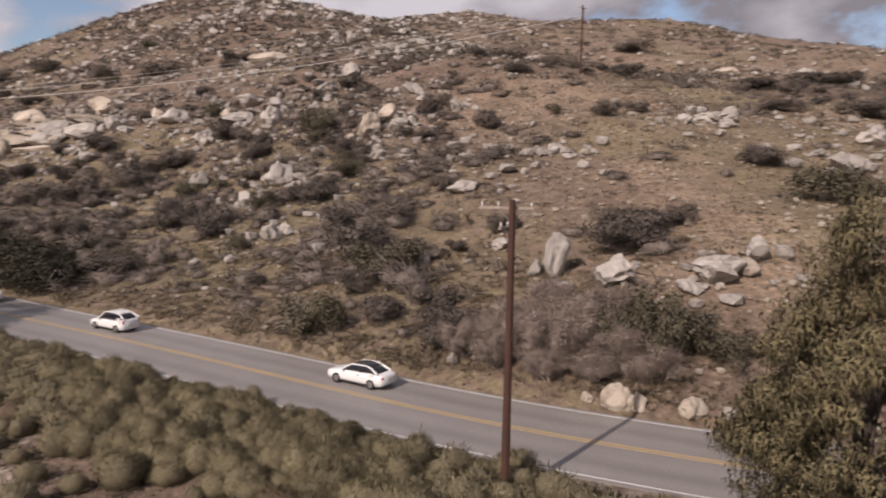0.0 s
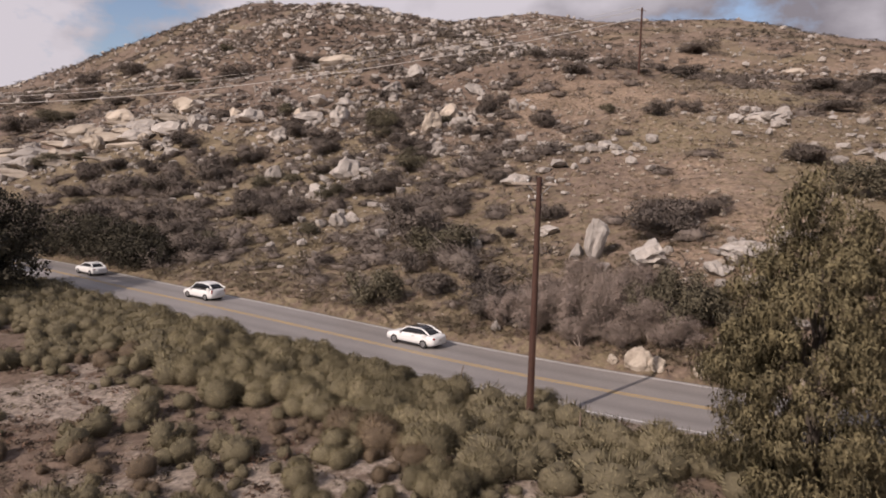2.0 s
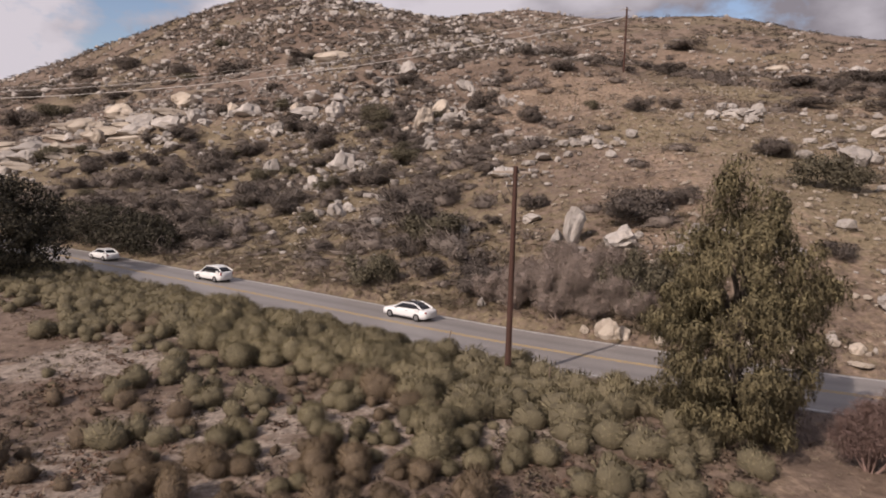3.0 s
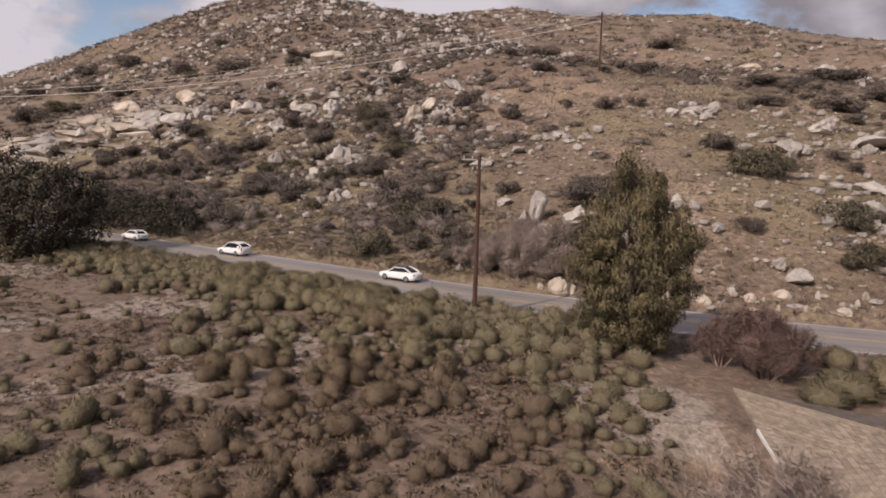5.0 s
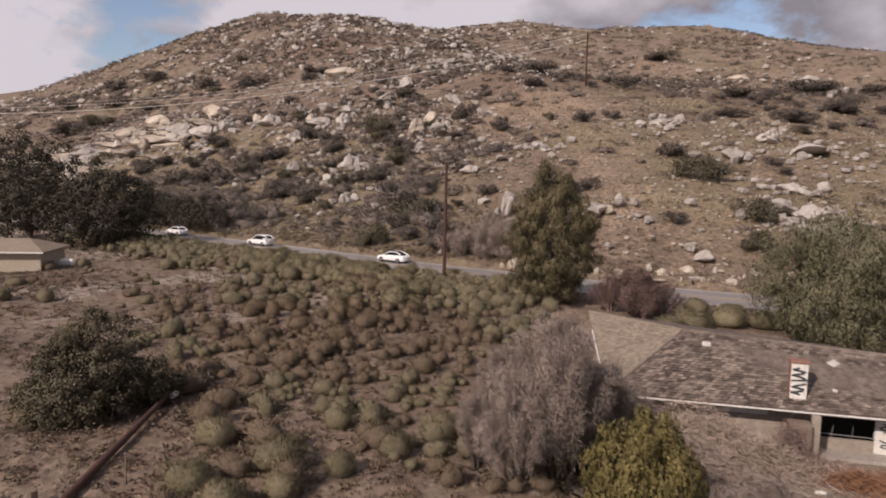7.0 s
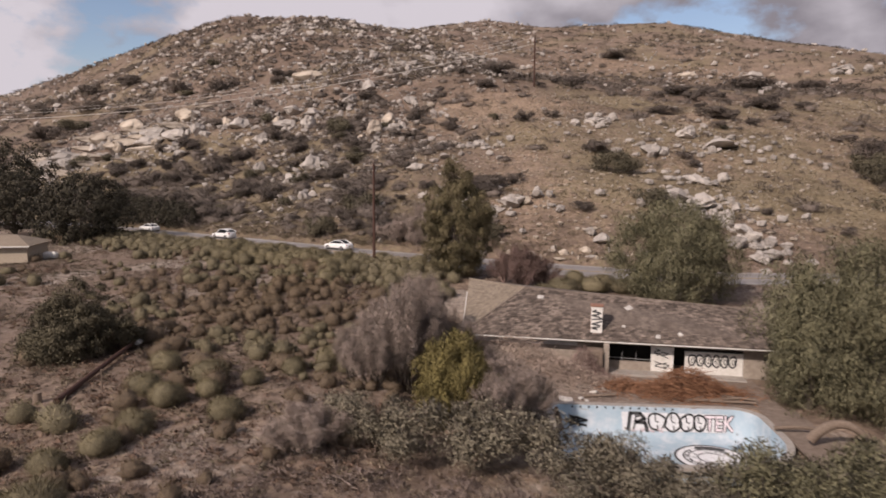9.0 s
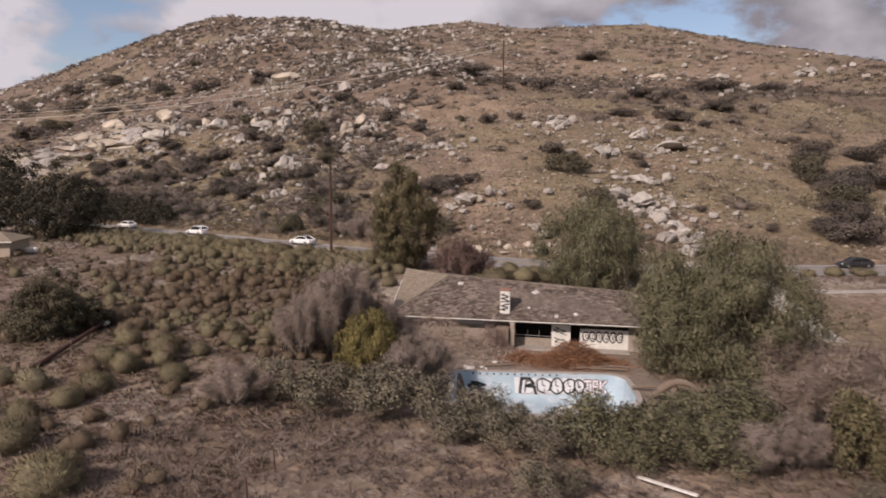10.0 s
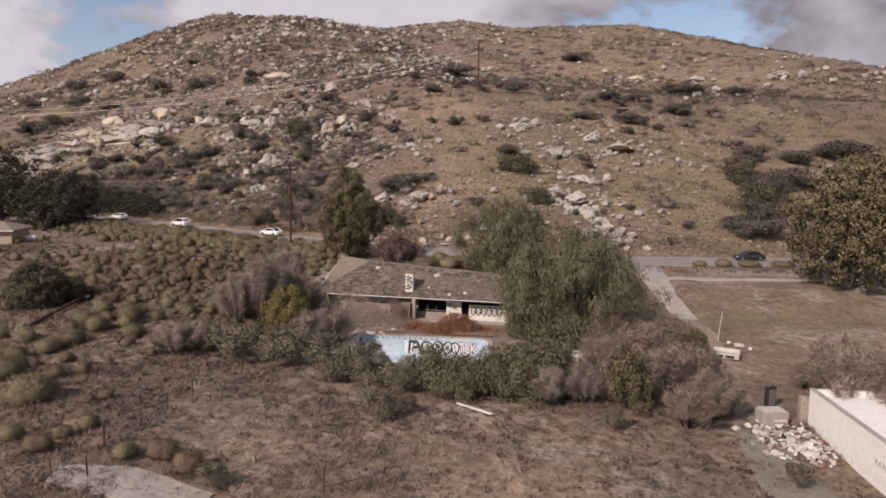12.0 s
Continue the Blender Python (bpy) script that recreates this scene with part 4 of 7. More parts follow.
SHRUBS_WEST = [(-63.4, 100.7, 8.6, 5.0), (-45.8, 78.9, 7.5, 4.5), (-92.5, 116.2, 7.1, 4.2), (-81.8, 109.9, 5.9, 3.9), (-107.2, 125.7, 4.7, 3.1), (-96.4, 110.9, 7.0, 4.4), (-89.7, 126.3, 5.5, 3.4), (-166.7, 186.5, 16.5, 7.5), (-51.4, 64.3, 6.4, 3.8), (-42.1, 53.8, 5.3, 3.4), (-43.4, 110.7, 8.0, 4.8), (-192.5, 255.5, 23.2, 6.2), (-185.4, 288.6, 11.6, 6.5), (-214.8, 295.8, 15.6, 6.9), (-123.0, 249.1, 8.5, 5.0), (-55.2, 127.4, 5.2, 3.4), (-60.4, 74.2, 6.9, 4.1), (-73.2, 77.9, 8.0, 4.3), (-78.7, 142.5, 5.8, 3.7), (-124.0, 217.7, 9.1, 3.9), (-147.5, 212.1, 10.5, 3.9), (-230.4, 275.3, 15.2, 6.8), (-75.6, 197.0, 8.1, 4.6), (-71.7, 165.4, 6.2, 4.0)]
for i, (x, y, w, h) in enumerate(SHRUBS_LOW + SHRUBS_SLOPE + SHRUBS_WEST + SHRUBS_HIGH):
    green = (i * 7) % 5 == 0
    for j in range(2):
        a = 2.4 * i + 2.1 * j
        q = 0.0 if j == 0 else 0.26 * w
        plant("shrub", (SHRUBS_GREEN if green else SHRUBS)[(i + j) % 3], x + q * math.cos(a), y + 0.6 * q * math.sin(a), w * (0.95 if j == 0 else 0.70), h * (0.92 if j == 0 else 0.68), 40 * i + 70 * j, "dark green chaparral bush on the slope" if green else "dense grey-brown chaparral bush on the slope", "bush", "large bushes on the hill")
plant("shrub", SHRUBS_GREEN[0], -14.2, 25.8, 6.0, 4.2, 10, "round dark green bush beside the road", "bush", "green bushes by the road")
plant("shrub", SHRUBS_GREEN[1], -12.4, 26.6, 4.0, 3.0, 60, "round dark green bush beside the road", "bush", "green bushes by the road")
for i, (x, y, w, h) in enumerate([(10.6, 15.3, 5.5, 4.6), (8.2, 16.5, 4.4, 4.2), (13.0, 15.6, 4.8, 3.8), (11.5, 18.2, 5.0, 4.0), (15.3, 14.2, 3.6, 2.8)]):
    plant("shrub", SHRUBS_GREEN[i % 3], x, y, w, h, 63 * i, "dark green bush above the road cut", "bush", "green bushes by the road")
for i, (x, y, w, h) in enumerate([(2.9, 16.2, 5.6, 4.4), (5.2, 16.4, 5.4, 4.2), (0.6, 17.4, 5.0, 3.4), (6.4, 17.6, 5.8, 4.4), (-1.8, 19.6, 4.6, 2.8), (4.4, 19.0, 6.2, 4.8), (7.8, 18.8, 5.6, 4.2), (1.6, 19.4, 5.6, 3.8), (8.6, 15.0, 4.4, 3.2), (3.8, 15.0, 4.0, 2.4), (6.4, 14.6, 3.6, 2.0), (10.2, 13.9, 4.6, 2.4)]):
    plant("thicket", THICKETS[i % 3], x, y, w, h, 50 * i, "bare mauve-grey thicket on the road bank", "thicket", "bare thickets by the road", 0.75)

rng = np.random.default_rng(57)


def bushiness(x, y):
    s = y - road_y(x)
    foot = (1 - smooth(x, 0, 22)) * (1 - 0.6 * smooth(s, 55, 110))
    patch = smooth(vnoise(x, y, 21, 21) + 0.5 * vnoise(x, y, 8, 22), -0.25, 0.55)
    bare = np.exp(-((x - 22) / 32) ** 2 - ((y - 78) / 38) ** 2)
    return np.clip((0.25 + 0.9 * foot + 0.35 * smooth(s, 110, 170)) * (0.2 + 0.8 * patch) * (1 - 0.85 * bare), 0, 1)


for x, y in scatter_xy(rng, 85, -110, 100, 14, 150, lambda x, y: bushiness(x, y) * north(x, y, 9)):
    s = y - float(road_y(x))
    w = rng.uniform(2.0, 4.8) + 0.012 * s
    g = rng.uniform() < 0.22
    plant("shrub", (SHRUBS_GREEN if g else SHRUBS)[int(rng.integers(0, 3))], x, y, w, w * rng.uniform(0.42, 0.62), rng.uniform(0, 360), "small dark green bush on the hillside" if g else "small grey-brown bush on the hillside", "bush", "small bushes on the hill")


def many(name, rng, protos, xy, lo, hi, flat, mat, label, category):
    """Copies of small plants joined into one mesh."""
    vs, fs, ns, n = [], [], [], 0
    z = ground_z(xy[:, 0], xy[:, 1])
    for (x, y), g in zip(xy, z):
        pv, pf, pn = protos[int(rng.integers(0, len(protos)))]
        a, s = rng.uniform(0, 6.28), lo + (hi - lo) * rng.uniform() ** 1.8
        ca, sa = math.cos(a), math.sin(a)
        c, d = ca * s, sa * s
        vs.append(np.stack([pv[:, 0] * c - pv[:, 1] * d + x, pv[:, 0] * d + pv[:, 1] * c + y, pv[:, 2] * s * flat * rng.uniform(0.7, 1.3) + g - 0.03 * s], 1))
        ns.append(np.stack([pn[:, 0] * ca - pn[:, 1] * sa, pn[:, 0] * sa + pn[:, 1] * ca, pn[:, 2]], 1))
        fs.append(pf + n)
        n += len(pv)
    return tagged(new(name, np_mesh(name, np.concatenate(vs), np.concatenate(fs), mat, normals=np.concatenate(ns))), label, category, kind="stuff")


def dome_proto(seed, twigs, width, heart=True):
    """A ragged bush about 1 m wide: twigs that fan out to a lumpy outline round a small heart."""
    rng = np.random.default_rng(seed)
    d, tri = ball(1)
    knobs = unit(rng.normal(size=(8, 3)) + [0, 0, 0.3])
    swell = rng.uniform(0.06, 0.26, 8)
    reach = lambda q: 0.34 + (np.exp(-((1 - q @ knobs.T) / 0.14)) * swell).sum(1)
    shape = lambda q, r: np.stack([q[:, 0] * r, q[:, 1] * r, np.maximum(q[:, 2] * r * 0.85 + 0.10, 0.0)], 1)
    keep = d[tri].mean(1)[:, 2] > -0.42
    core = shape(d, 0.55 * reach(d))
    e = unit(rng.normal(size=(twigs, 3)) + [0, 0, 0.3])
    root = shape(e, reach(e) * rng.uniform(0.35, 0.85, twigs))
    g = unit(e + 0.24 * rng.normal(size=e.shape))
    tip = shape(g, reach(g) * rng.uniform(0.72, 1.16, twigs))
    face = unit(e + 0.55 * rng.normal(size=e.shape))
    fan = (*blades(rng, root, tip, width), np.repeat(face, 3, 0))
    return join_soft([(core, tri[keep], d), fan] if heart else [fan])


def tuft_proto(seed, n, high=1.0, wide=0.35, width=0.05):
    rng = np.random.default_rng(seed)
    r = np.concatenate([rng.normal(size=(n, 2)) * 0.2, np.zeros((n, 1))], 1)
    t = np.concatenate([r[:, :2] + rng.normal(size=(n, 2)) * wide, rng.uniform(0.4, 1, (n, 1)) * high], 1)
    return (*blades(rng, r, t, width), np.repeat(unit(rng.normal(size=(n, 3)) * 0.7 + [0, -0.1, 0.9]), 3, 0))


SCRUB = [dome_proto(100 + i, 110, 0.017, False) for i in range(6)]
FAR_SCRUB = [dome_proto(130 + i, 42, 0.038, False) for i in range(5)]
THIN_SCRUB = [dome_proto(105 + i, 34, 0.050, False) for i in range(6)]
TUFTS = [tuft_proto(110 + i, 10, width=0.035) for i in range(6)]
many("hill_scrub", rng, SCRUB, scatter_xy(rng, 4500, -190, 215, 12, 200, lambda x, y: (0.10 + bushiness(x, y) ** 1.3) * north(x, y, 8)), 0.7, 4.2, 0.7, M["chaparral"], "low grey-brown scrub over the hillside", "scrub")
MOUNDS = [dome_proto(140 + i, 400, 0.0085) for i in range(8)]
dense = lambda x, y: np.clip(0.08 + 1.3 * (1 - smooth(x, -22, 2)) * (1 - smooth(y - road_y(x), 60, 120)) + 0.35 * smooth(y - road_y(x), 110, 170), 0, 1) * smooth(vnoise(x, y, 17, 28) + 0.5 * vnoise(x, y, 7, 29), -0.35, 0.35)
many("chaparral_mounds", rng, MOUNDS, scatter_xy(rng, 1050, -190, 130, 12, 250, lambda x, y: dense(x, y) * north(x, y, 9) * (1 - 0.8 * near_outcrops(x, y))), 2.2, 6.5, 0.62, M["chaparral"], "grey-brown chaparral bushes covering the hillside", "scrub")
foot = lambda x, y: north(x, y, 9) * (1 - smooth(y - road_y(x), 50, 85)) * (1 - smooth(x, -14, 4)) * (0.2 + 0.8 * smooth(vnoise(x, y, 13, 30) + 0.5 * vnoise(x, y, 6, 32), -0.3, 0.2))
many("foot_chaparral", rng, MOUNDS, scatter_xy(rng, 420, -105, 4, 12, 130, lambda x, y: foot(x, y) * (1 - 0.7 * near_outcrops(x, y))), 2.4, 7.5, 0.62, M["chaparral"], "grey-brown chaparral bushes at the foot of the hill", "scrub")
gully = lambda x, y: np.exp(-((x + 20 + 0.25 * (y - 100)) / 16) ** 2) * smooth(y, 55, 75) * (1 - smooth(y, 150, 190))
many("gully_chaparral", rng, MOUNDS, scatter_xy(rng, 190, -75, 25, 50, 190, lambda x, y: gully(x, y) * (1 - 0.6 * near_outcrops(x, y))), 2.4, 7.0, 0.62, M["chaparral"], "grey-brown chaparral bushes along the gully", "scrub")
UPPER = [dome_proto(160 + i, 110, 0.018) for i in range(6)]
upper = lambda x, y: (1 - 0.75 * smooth(x, -15, 35)) * smooth(vnoise(x, y, 24, 81) + 0.6 * vnoise(x, y, 9, 82), -0.4, 0.3) * (1 - 0.75 * near_outcrops(x, y))
many("upper_chaparral", rng, UPPER, scatter_xy(rng, 2300, -330, 120, 90, 430, lambda x, y: upper(x, y) * north(x, y, 85) * (y - road_y(x) < 330)), 2.4, 7.5, 0.6, M["chaparral"], "dark grey-brown chaparral over the upper slope", "scrub")
many("slope_scrub", rng, THIN_SCRUB, scatter_xy(rng, 10500, -140, 200, 10, 190, lambda x, y: (0.3 + 0.6 * smooth(vnoise(x, y, 10, 24), -0.2, 0.4)) * north(x, y, 7)), 0.35, 1.3, 0.55, M["scrub_olive"], "low olive-brown scrub on the slope", "scrub")
many("bank_scrub", rng, SCRUB, scatter_xy(rng, 2800, -75, 26, 2, 70, lambda x, y: north(x, y, 6.4) * (1 - north(x, y, 30)) * (0.25 + 0.75 * smooth(vnoise(x, y, 7, 26), -0.3, 0.3)) * (1 - 0.7 * smooth(x, 10, 24))), 0.5, 2.0, 0.6, M["scrub_olive"], "olive-brown scrub on the road bank", "scrub")
many("east_slope_scrub", rng, THIN_SCRUB, scatter_xy(rng, 5200, -5, 150, 14, 150, lambda x, y: north(x, y, 8) * (0.25 + 0.75 * smooth(vnoise(x, y, 12, 36) + 0.5 * vnoise(x, y, 4, 37), -0.3, 0.4))), 0.3, 1.2, 0.5, M["scrub_dark"], "small dark scrub on the open slope", "scrub")
many("reddish_scrub", rng, THIN_SCRUB, scatter_xy(rng, 4500, -60, 120, 10, 130, lambda x, y: smooth(vnoise(x, y, 8, 25), -0.1, 0.4) * north(x, y, 8)), 0.3, 0.9, 0.5, M["scrub_red"], "low reddish weeds on the slope", "scrub")
many("ridge_scrub", rng, FAR_SCRUB, scatter_xy(rng, 11500, -400, 300, 140, 540, lambda x, y: (0.2 + 0.8 * smooth(vnoise(x, y, 25, 23), -0.3, 0.4)) * (1 - 0.45 * smooth(x, -20, 40)) * north(x, y, 140) * (y - road_y(x) < 446)), 1.8, 6.6, 0.6, M["scrub_dark"], "dark scrub along the hilltop", "scrub")
many("hill_grass", rng, TUFTS, scatter_xy(rng, 18000, -80, 150, 8, 150, lambda x, y: (0.7 - 0.3 * bushiness(x, y)) * north(x, y, 6.3)), 0.4, 1.0, 0.6, M["grass"], "dry straw-coloured grass on the slope", "grass")
many("straw_clumps", rng, TUFTS, scatter_xy(rng, 11000, -50, 100, 10, 120, lambda x, y: (0.15 + smooth(x, 5, 30)) * smooth(vnoise(x, y, 9, 27), -0.2, 0.4) * north(x, y, 7)), 0.35, 0.9, 0.45, M["straw"], "pale straw clumps on the slope", "grass")
many("roadside_grass", rng, TUFTS, scatter_xy(rng, 7000, -75, 110, -12, 70, lambda x, y: (np.abs(road_off(x, y)) > 5.1) * (np.abs(road_off(x, y)) < 10.5) * 0.9), 0.35, 0.8, 0.8, M["weed"], "dry brown grass along the road edge", "grass")


# tumbleweeds of the field
def field_density(x, y):
    d = road_y(x) - y
    strip = smooth(d, 5.8, 7.5) * (1 - smooth(d, 15 + 5 * vnoise(x, y, 14, 31), 24 + 6 * vnoise(x, y, 14, 31)))
    open_ = (1 - 0.85 * (1 - smooth(x, -30, -12)) * smooth(d, 17, 25)) * (0.16 + 0.84 * smooth(vnoise(x, y, 13, 33) + 0.5 * vnoise(x, y, 5, 34), -0.1, 0.5))
    east = smooth(x, -22, -6) * smooth(d, 8, 14)
    away = (1 - smooth(x, 7, 12)) * smooth(x, -75, -60) * (1 - smooth(-y, 62, 74)) * (1 - 0.93 * smooth(-y - 0.35 * x, 38, 46))
    clear = 1 - np.exp(-((x - 0.5) / 3.2) ** 2 - ((y + 1.5) / 2.0) ** 2) - np.exp(-((x + 15) / 3.5) ** 2 - ((y + 40) / 8) ** 2) - np.exp(-((x + 10.4) / 1.9) ** 4 - ((y + 43.5) / 8) ** 4)
    return np.clip((strip + 0.5 * open_ * smooth(d, 7, 9) + 0.75 * east) * away * np.maximum(clear, 0), 0, 1)


def spaced(rng, n, box_, chance, radius, out=None, near=0.33):
    """Places that keep apart by about the sum of their radii."""
    out = [] if out is None else list(out)
    tries, n = 0, n + len(out)
    while len(out) < n and tries < n * 60:
        tries += 1
        x, y = rng.uniform(box_[0], box_[1]), rng.uniform(box_[2], box_[3])
        if rng.uniform() > float(chance(x, y)):
            continue
        r = radius(x, y)
        if all((x - a) ** 2 + (y - b) ** 2 > ((near if r + c > 1.5 else near + 0.09) * (r + c)) ** 2 for a, b, c in out):
            out.append((x, y, r))
    return out


def weed_size(x, y):
    d = float(road_y(x)) - y
    big = d < 18 + 4 * float(vnoise(x, y, 12, 35))
    return float(rng.uniform(0.5, 0.9) if d < 8.2 else rng.uniform(0.8, 1.5) if big else rng.uniform(0.25, 0.58) + 0.75 * rng.uniform() ** 2.6 + 0.25 * smooth(-y, 38, 50))


def strip_density(x, y):
    """The thick belt of weeds beside the road."""
    d = road_y(x) - y
    return smooth(d, 5.8, 7.0) * (1 - smooth(d, 16.5 + 4 * vnoise(x, y, 14, 31), 21 + 4 * vnoise(x, y, 14, 31))) * (1 - smooth(x, -3, 3)) * smooth(x, -75, -60)


placed = spaced(rng, 760, (-66, 4, -30, 45), strip_density, weed_size, None, 0.27)
placed = spaced(rng, 820, (-66, 12, -70, 45), field_density, weed_size, placed)
placed.sort(key=lambda p: min(abs(p[0] + 8) + 0.8 * abs(p[1] + 14), abs(p[0] + 16) + 0.9 * abs(road_y(p[0]) - 9 - p[1])) - 6 * p[2])
rest = []
for i, (x, y, r) in enumerate(placed):
    brown = vnoise(x, y, 9, 41) + 0.5 * vnoise(x, y, 3, 42) > 0.12 - 0.3 * float(smooth(-y, 8, 24)) and (float(road_y(x)) - y) > 16
    wide, high = 2 * r * (1 + 0.15 * math.sin(3 * i)), 2 * r * (0.62 + 0.13 * math.sin(i))
    if i < 300:
        plant("tumbleweed", BROWN_WEEDS[i % 2] if brown else WEEDS[i % 6], x, y, wide, high, 47 * i, "withered brown tumbleweed in the dry field" if brown else "rounded olive-green tumbleweed in the dry field", "tumbleweed", "tumbleweeds in the field", 0.6)
    else:
        rest.append((x, y, wide, high / 0.6, 0.82 * i, (THIN_BROWN[i % 2] if brown else THIN_WEEDS[i % 3]), brown))


for i, (x, y, w) in enumerate([(-3.3, -56.0, 2.1), (-2.9, -53.4, 2.2), (-4.3, -58.3, 2.1), (-2.1, -62.6, 2.8), (-3.2, -49.0, 2.4), (-5.2, -47.7, 2.3), (-6.3, -42.9, 2.2), (1.0, -51.0, 2.2), (5.2, -52.3, 1.6), (-2.4, -45.0, 2.5), (4.2, -40.9, 2.2), (2.5, -42.8, 1.9), (-1.4, -47.4, 1.9), (-6.6, -61.5, 2.2), (0.4, -45.2, 1.7)]):
    plant("tumbleweed", WEEDS[i % 6], x, y, w * 1.1, w * 0.62, 77 * i, "large rounded green tumbleweed among low weeds", "tumbleweed", "tumbleweeds near the fallen pole", 0.6)


def joined_weeds(name, items, label):
    cache, vs, fs, ms, ns, n = {}, [], [], [], [], 0
    for x, y, w, h, a, me, brown in items:
        if me.name not in cache:
            v = np.zeros(len(me.vertices) * 3, np.float32)
            me.vertices.foreach_get("co", v)
            f = np.zeros(len(me.polygons) * 3, np.int32)
            me.loops.foreach_get("vertex_index", f)
            k = np.zeros(len(me.polygons), np.int32)
            me.polygons.foreach_get("material_index", k)
            nn = np.zeros(len(me.vertices) * 3, np.float32)
            me.attributes["custom_normal"].data.foreach_get("vector", nn)
            cache[me.name] = v.reshape(-1, 3), f.reshape(-1, 3), k, nn.reshape(-1, 3)
        v, f, k, nn = cache[me.name]
        c, d = math.cos(a), math.sin(a)
        vs.append(np.stack([(v[:, 0] * c - v[:, 1] * d) * w + x, (v[:, 0] * d + v[:, 1] * c) * w + y, v[:, 2] * h + gz(x, y) - 0.04 * h], 1))
        ns.append(np.stack([nn[:, 0] * c - nn[:, 1] * d, nn[:, 0] * d + nn[:, 1] * c, nn[:, 2]], 1))
        fs.append(f + n)
        ms.append(k + (2 if brown else 0))
        n += len(v)
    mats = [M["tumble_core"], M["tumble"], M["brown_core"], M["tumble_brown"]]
    return tagged(new(name, np_mesh(name, np.concatenate(vs), np.concatenate(fs), mats, np.concatenate(ms), normals=np.concatenate(ns))), label, "tumbleweeds", kind="stuff")


joined_weeds("far_tumbleweeds", rest, "olive-green tumbleweeds over the far field")
south = lambda x, y: (road_y(x) - y) > 6.2
many("field_grass", rng, TUFTS, scatter_xy(rng, 9000, -70, 46, -66, 42, lambda x, y: south(x, y) * (0.35 + 0.5 * smooth(vnoise(x, y, 7, 51), -0.3, 0.4)) * ((x < 11) | (y > -22))), 0.2, 0.5, 0.45, M["straw"], "short pale dry grass and litter in the field", "grass")
many("olive_weeds", rng, THIN_SCRUB, scatter_xy(rng, 4500, -66, 11, -70, 40, lambda x, y: south(x, y) * (0.3 + 0.7 * smooth(vnoise(x, y, 5, 52), -0.2, 0.4))), 0.35, 1.3, 0.6, M["scrub_olive"], "low olive weeds between the tumbleweeds", "weeds")
many("field_scrub", rng, THIN_SCRUB, scatter_xy(rng, 7000, -66, 11, -70, 40, lambda x, y: south(x, y) * (0.15 + 0.8 * smooth(vnoise(x, y, 8, 53), -0.1, 0.5))), 0.35, 1.3, 0.6, M["field_weed"], "low brown weeds between the tumbleweeds", "weeds")
many("rusty_weeds", rng, THIN_SCRUB, scatter_xy(rng, 8500, -66, 11, -85, 30, lambda x, y: south(x, y) * (smooth(vnoise(x, y, 6, 54), 0.0, 0.5) + 0.5 * smooth(-y, 38, 46))), 0.35, 1.3, 0.6, M["scrub_red"], "low reddish-brown weeds in the field", "weeds")
many("foreground_weeds", rng, TUFTS, scatter_xy(rng, 27000, -44, 68, -124, -54, lambda x, y: (smooth(x, -44, -26) * (1 - smooth(x, 52, 68)) * smooth(y, -124, -104)) * (0.2 + 0.8 * smooth(vnoise(x, y, 8, 55) + 0.4 * vnoise(x, y, 3, 56), -0.5, 0.4))), 0.3, 0.95, 0.6, M["weed"], "dense dry mauve-brown weeds", "weeds")
many("foreground_scrub", rng, SCRUB, scatter_xy(rng, 3300, -44, 68, -124, -54, lambda x, y: (smooth(x, -44, -26) * (1 - smooth(x, 52, 68)) * smooth(y, -124, -104)) * smooth(vnoise(x, y, 10, 57) + 0.5 * vnoise(x, y, 4, 59), -0.1, 0.5)), 0.5, 2.2, 0.42, M["weed"], "low dry brown bushes", "weeds")
many("foreground_olive", rng, SCRUB, scatter_xy(rng, 900, -44, 68, -124, -52, lambda x, y: (smooth(x, -44, -26) * (1 - smooth(x, 52, 68)) * smooth(y, -124, -104)) * smooth(vnoise(x, y, 9, 65) + 0.5 * vnoise(x, y, 3, 66), 0.1, 0.6)), 0.4, 1.3, 0.55, M["scrub_olive"], "low olive weeds in patches", "weeds")
many("foreground_rust", rng, THIN_SCRUB, scatter_xy(rng, 1600, -44, 68, -124, -52, lambda x, y: (smooth(x, -44, -26) * (1 - smooth(x, 52, 68)) * smooth(y, -124, -104)) * smooth(vnoise(x, y, 7, 67), 0.1, 0.6)), 0.4, 1.1, 0.5, M["scrub_red"], "low reddish weeds in patches", "weeds")
many("foreground_straw", rng, TUFTS, scatter_xy(rng, 6000, -44, 68, -124, -50, lambda x, y: (smooth(x, -44, -26) * (1 - smooth(x, 52, 68)) * smooth(y, -124, -104)) * smooth(vnoise(x, y, 6, 60), 0.0, 0.5)), 0.25, 0.7, 0.5, M["straw"], "pale straw among the weeds", "grass")
many("lot_grass", rng, TUFTS, scatter_xy(rng, 4500, 56, 110, -50, -3, lambda x, y: 0.4 + 0.6 * smooth(vnoise(x, y, 9, 58), -0.4, 0.4)), 0.2, 0.5, 0.4, M["grass"], "thin dry grass on the open lot", "grass")


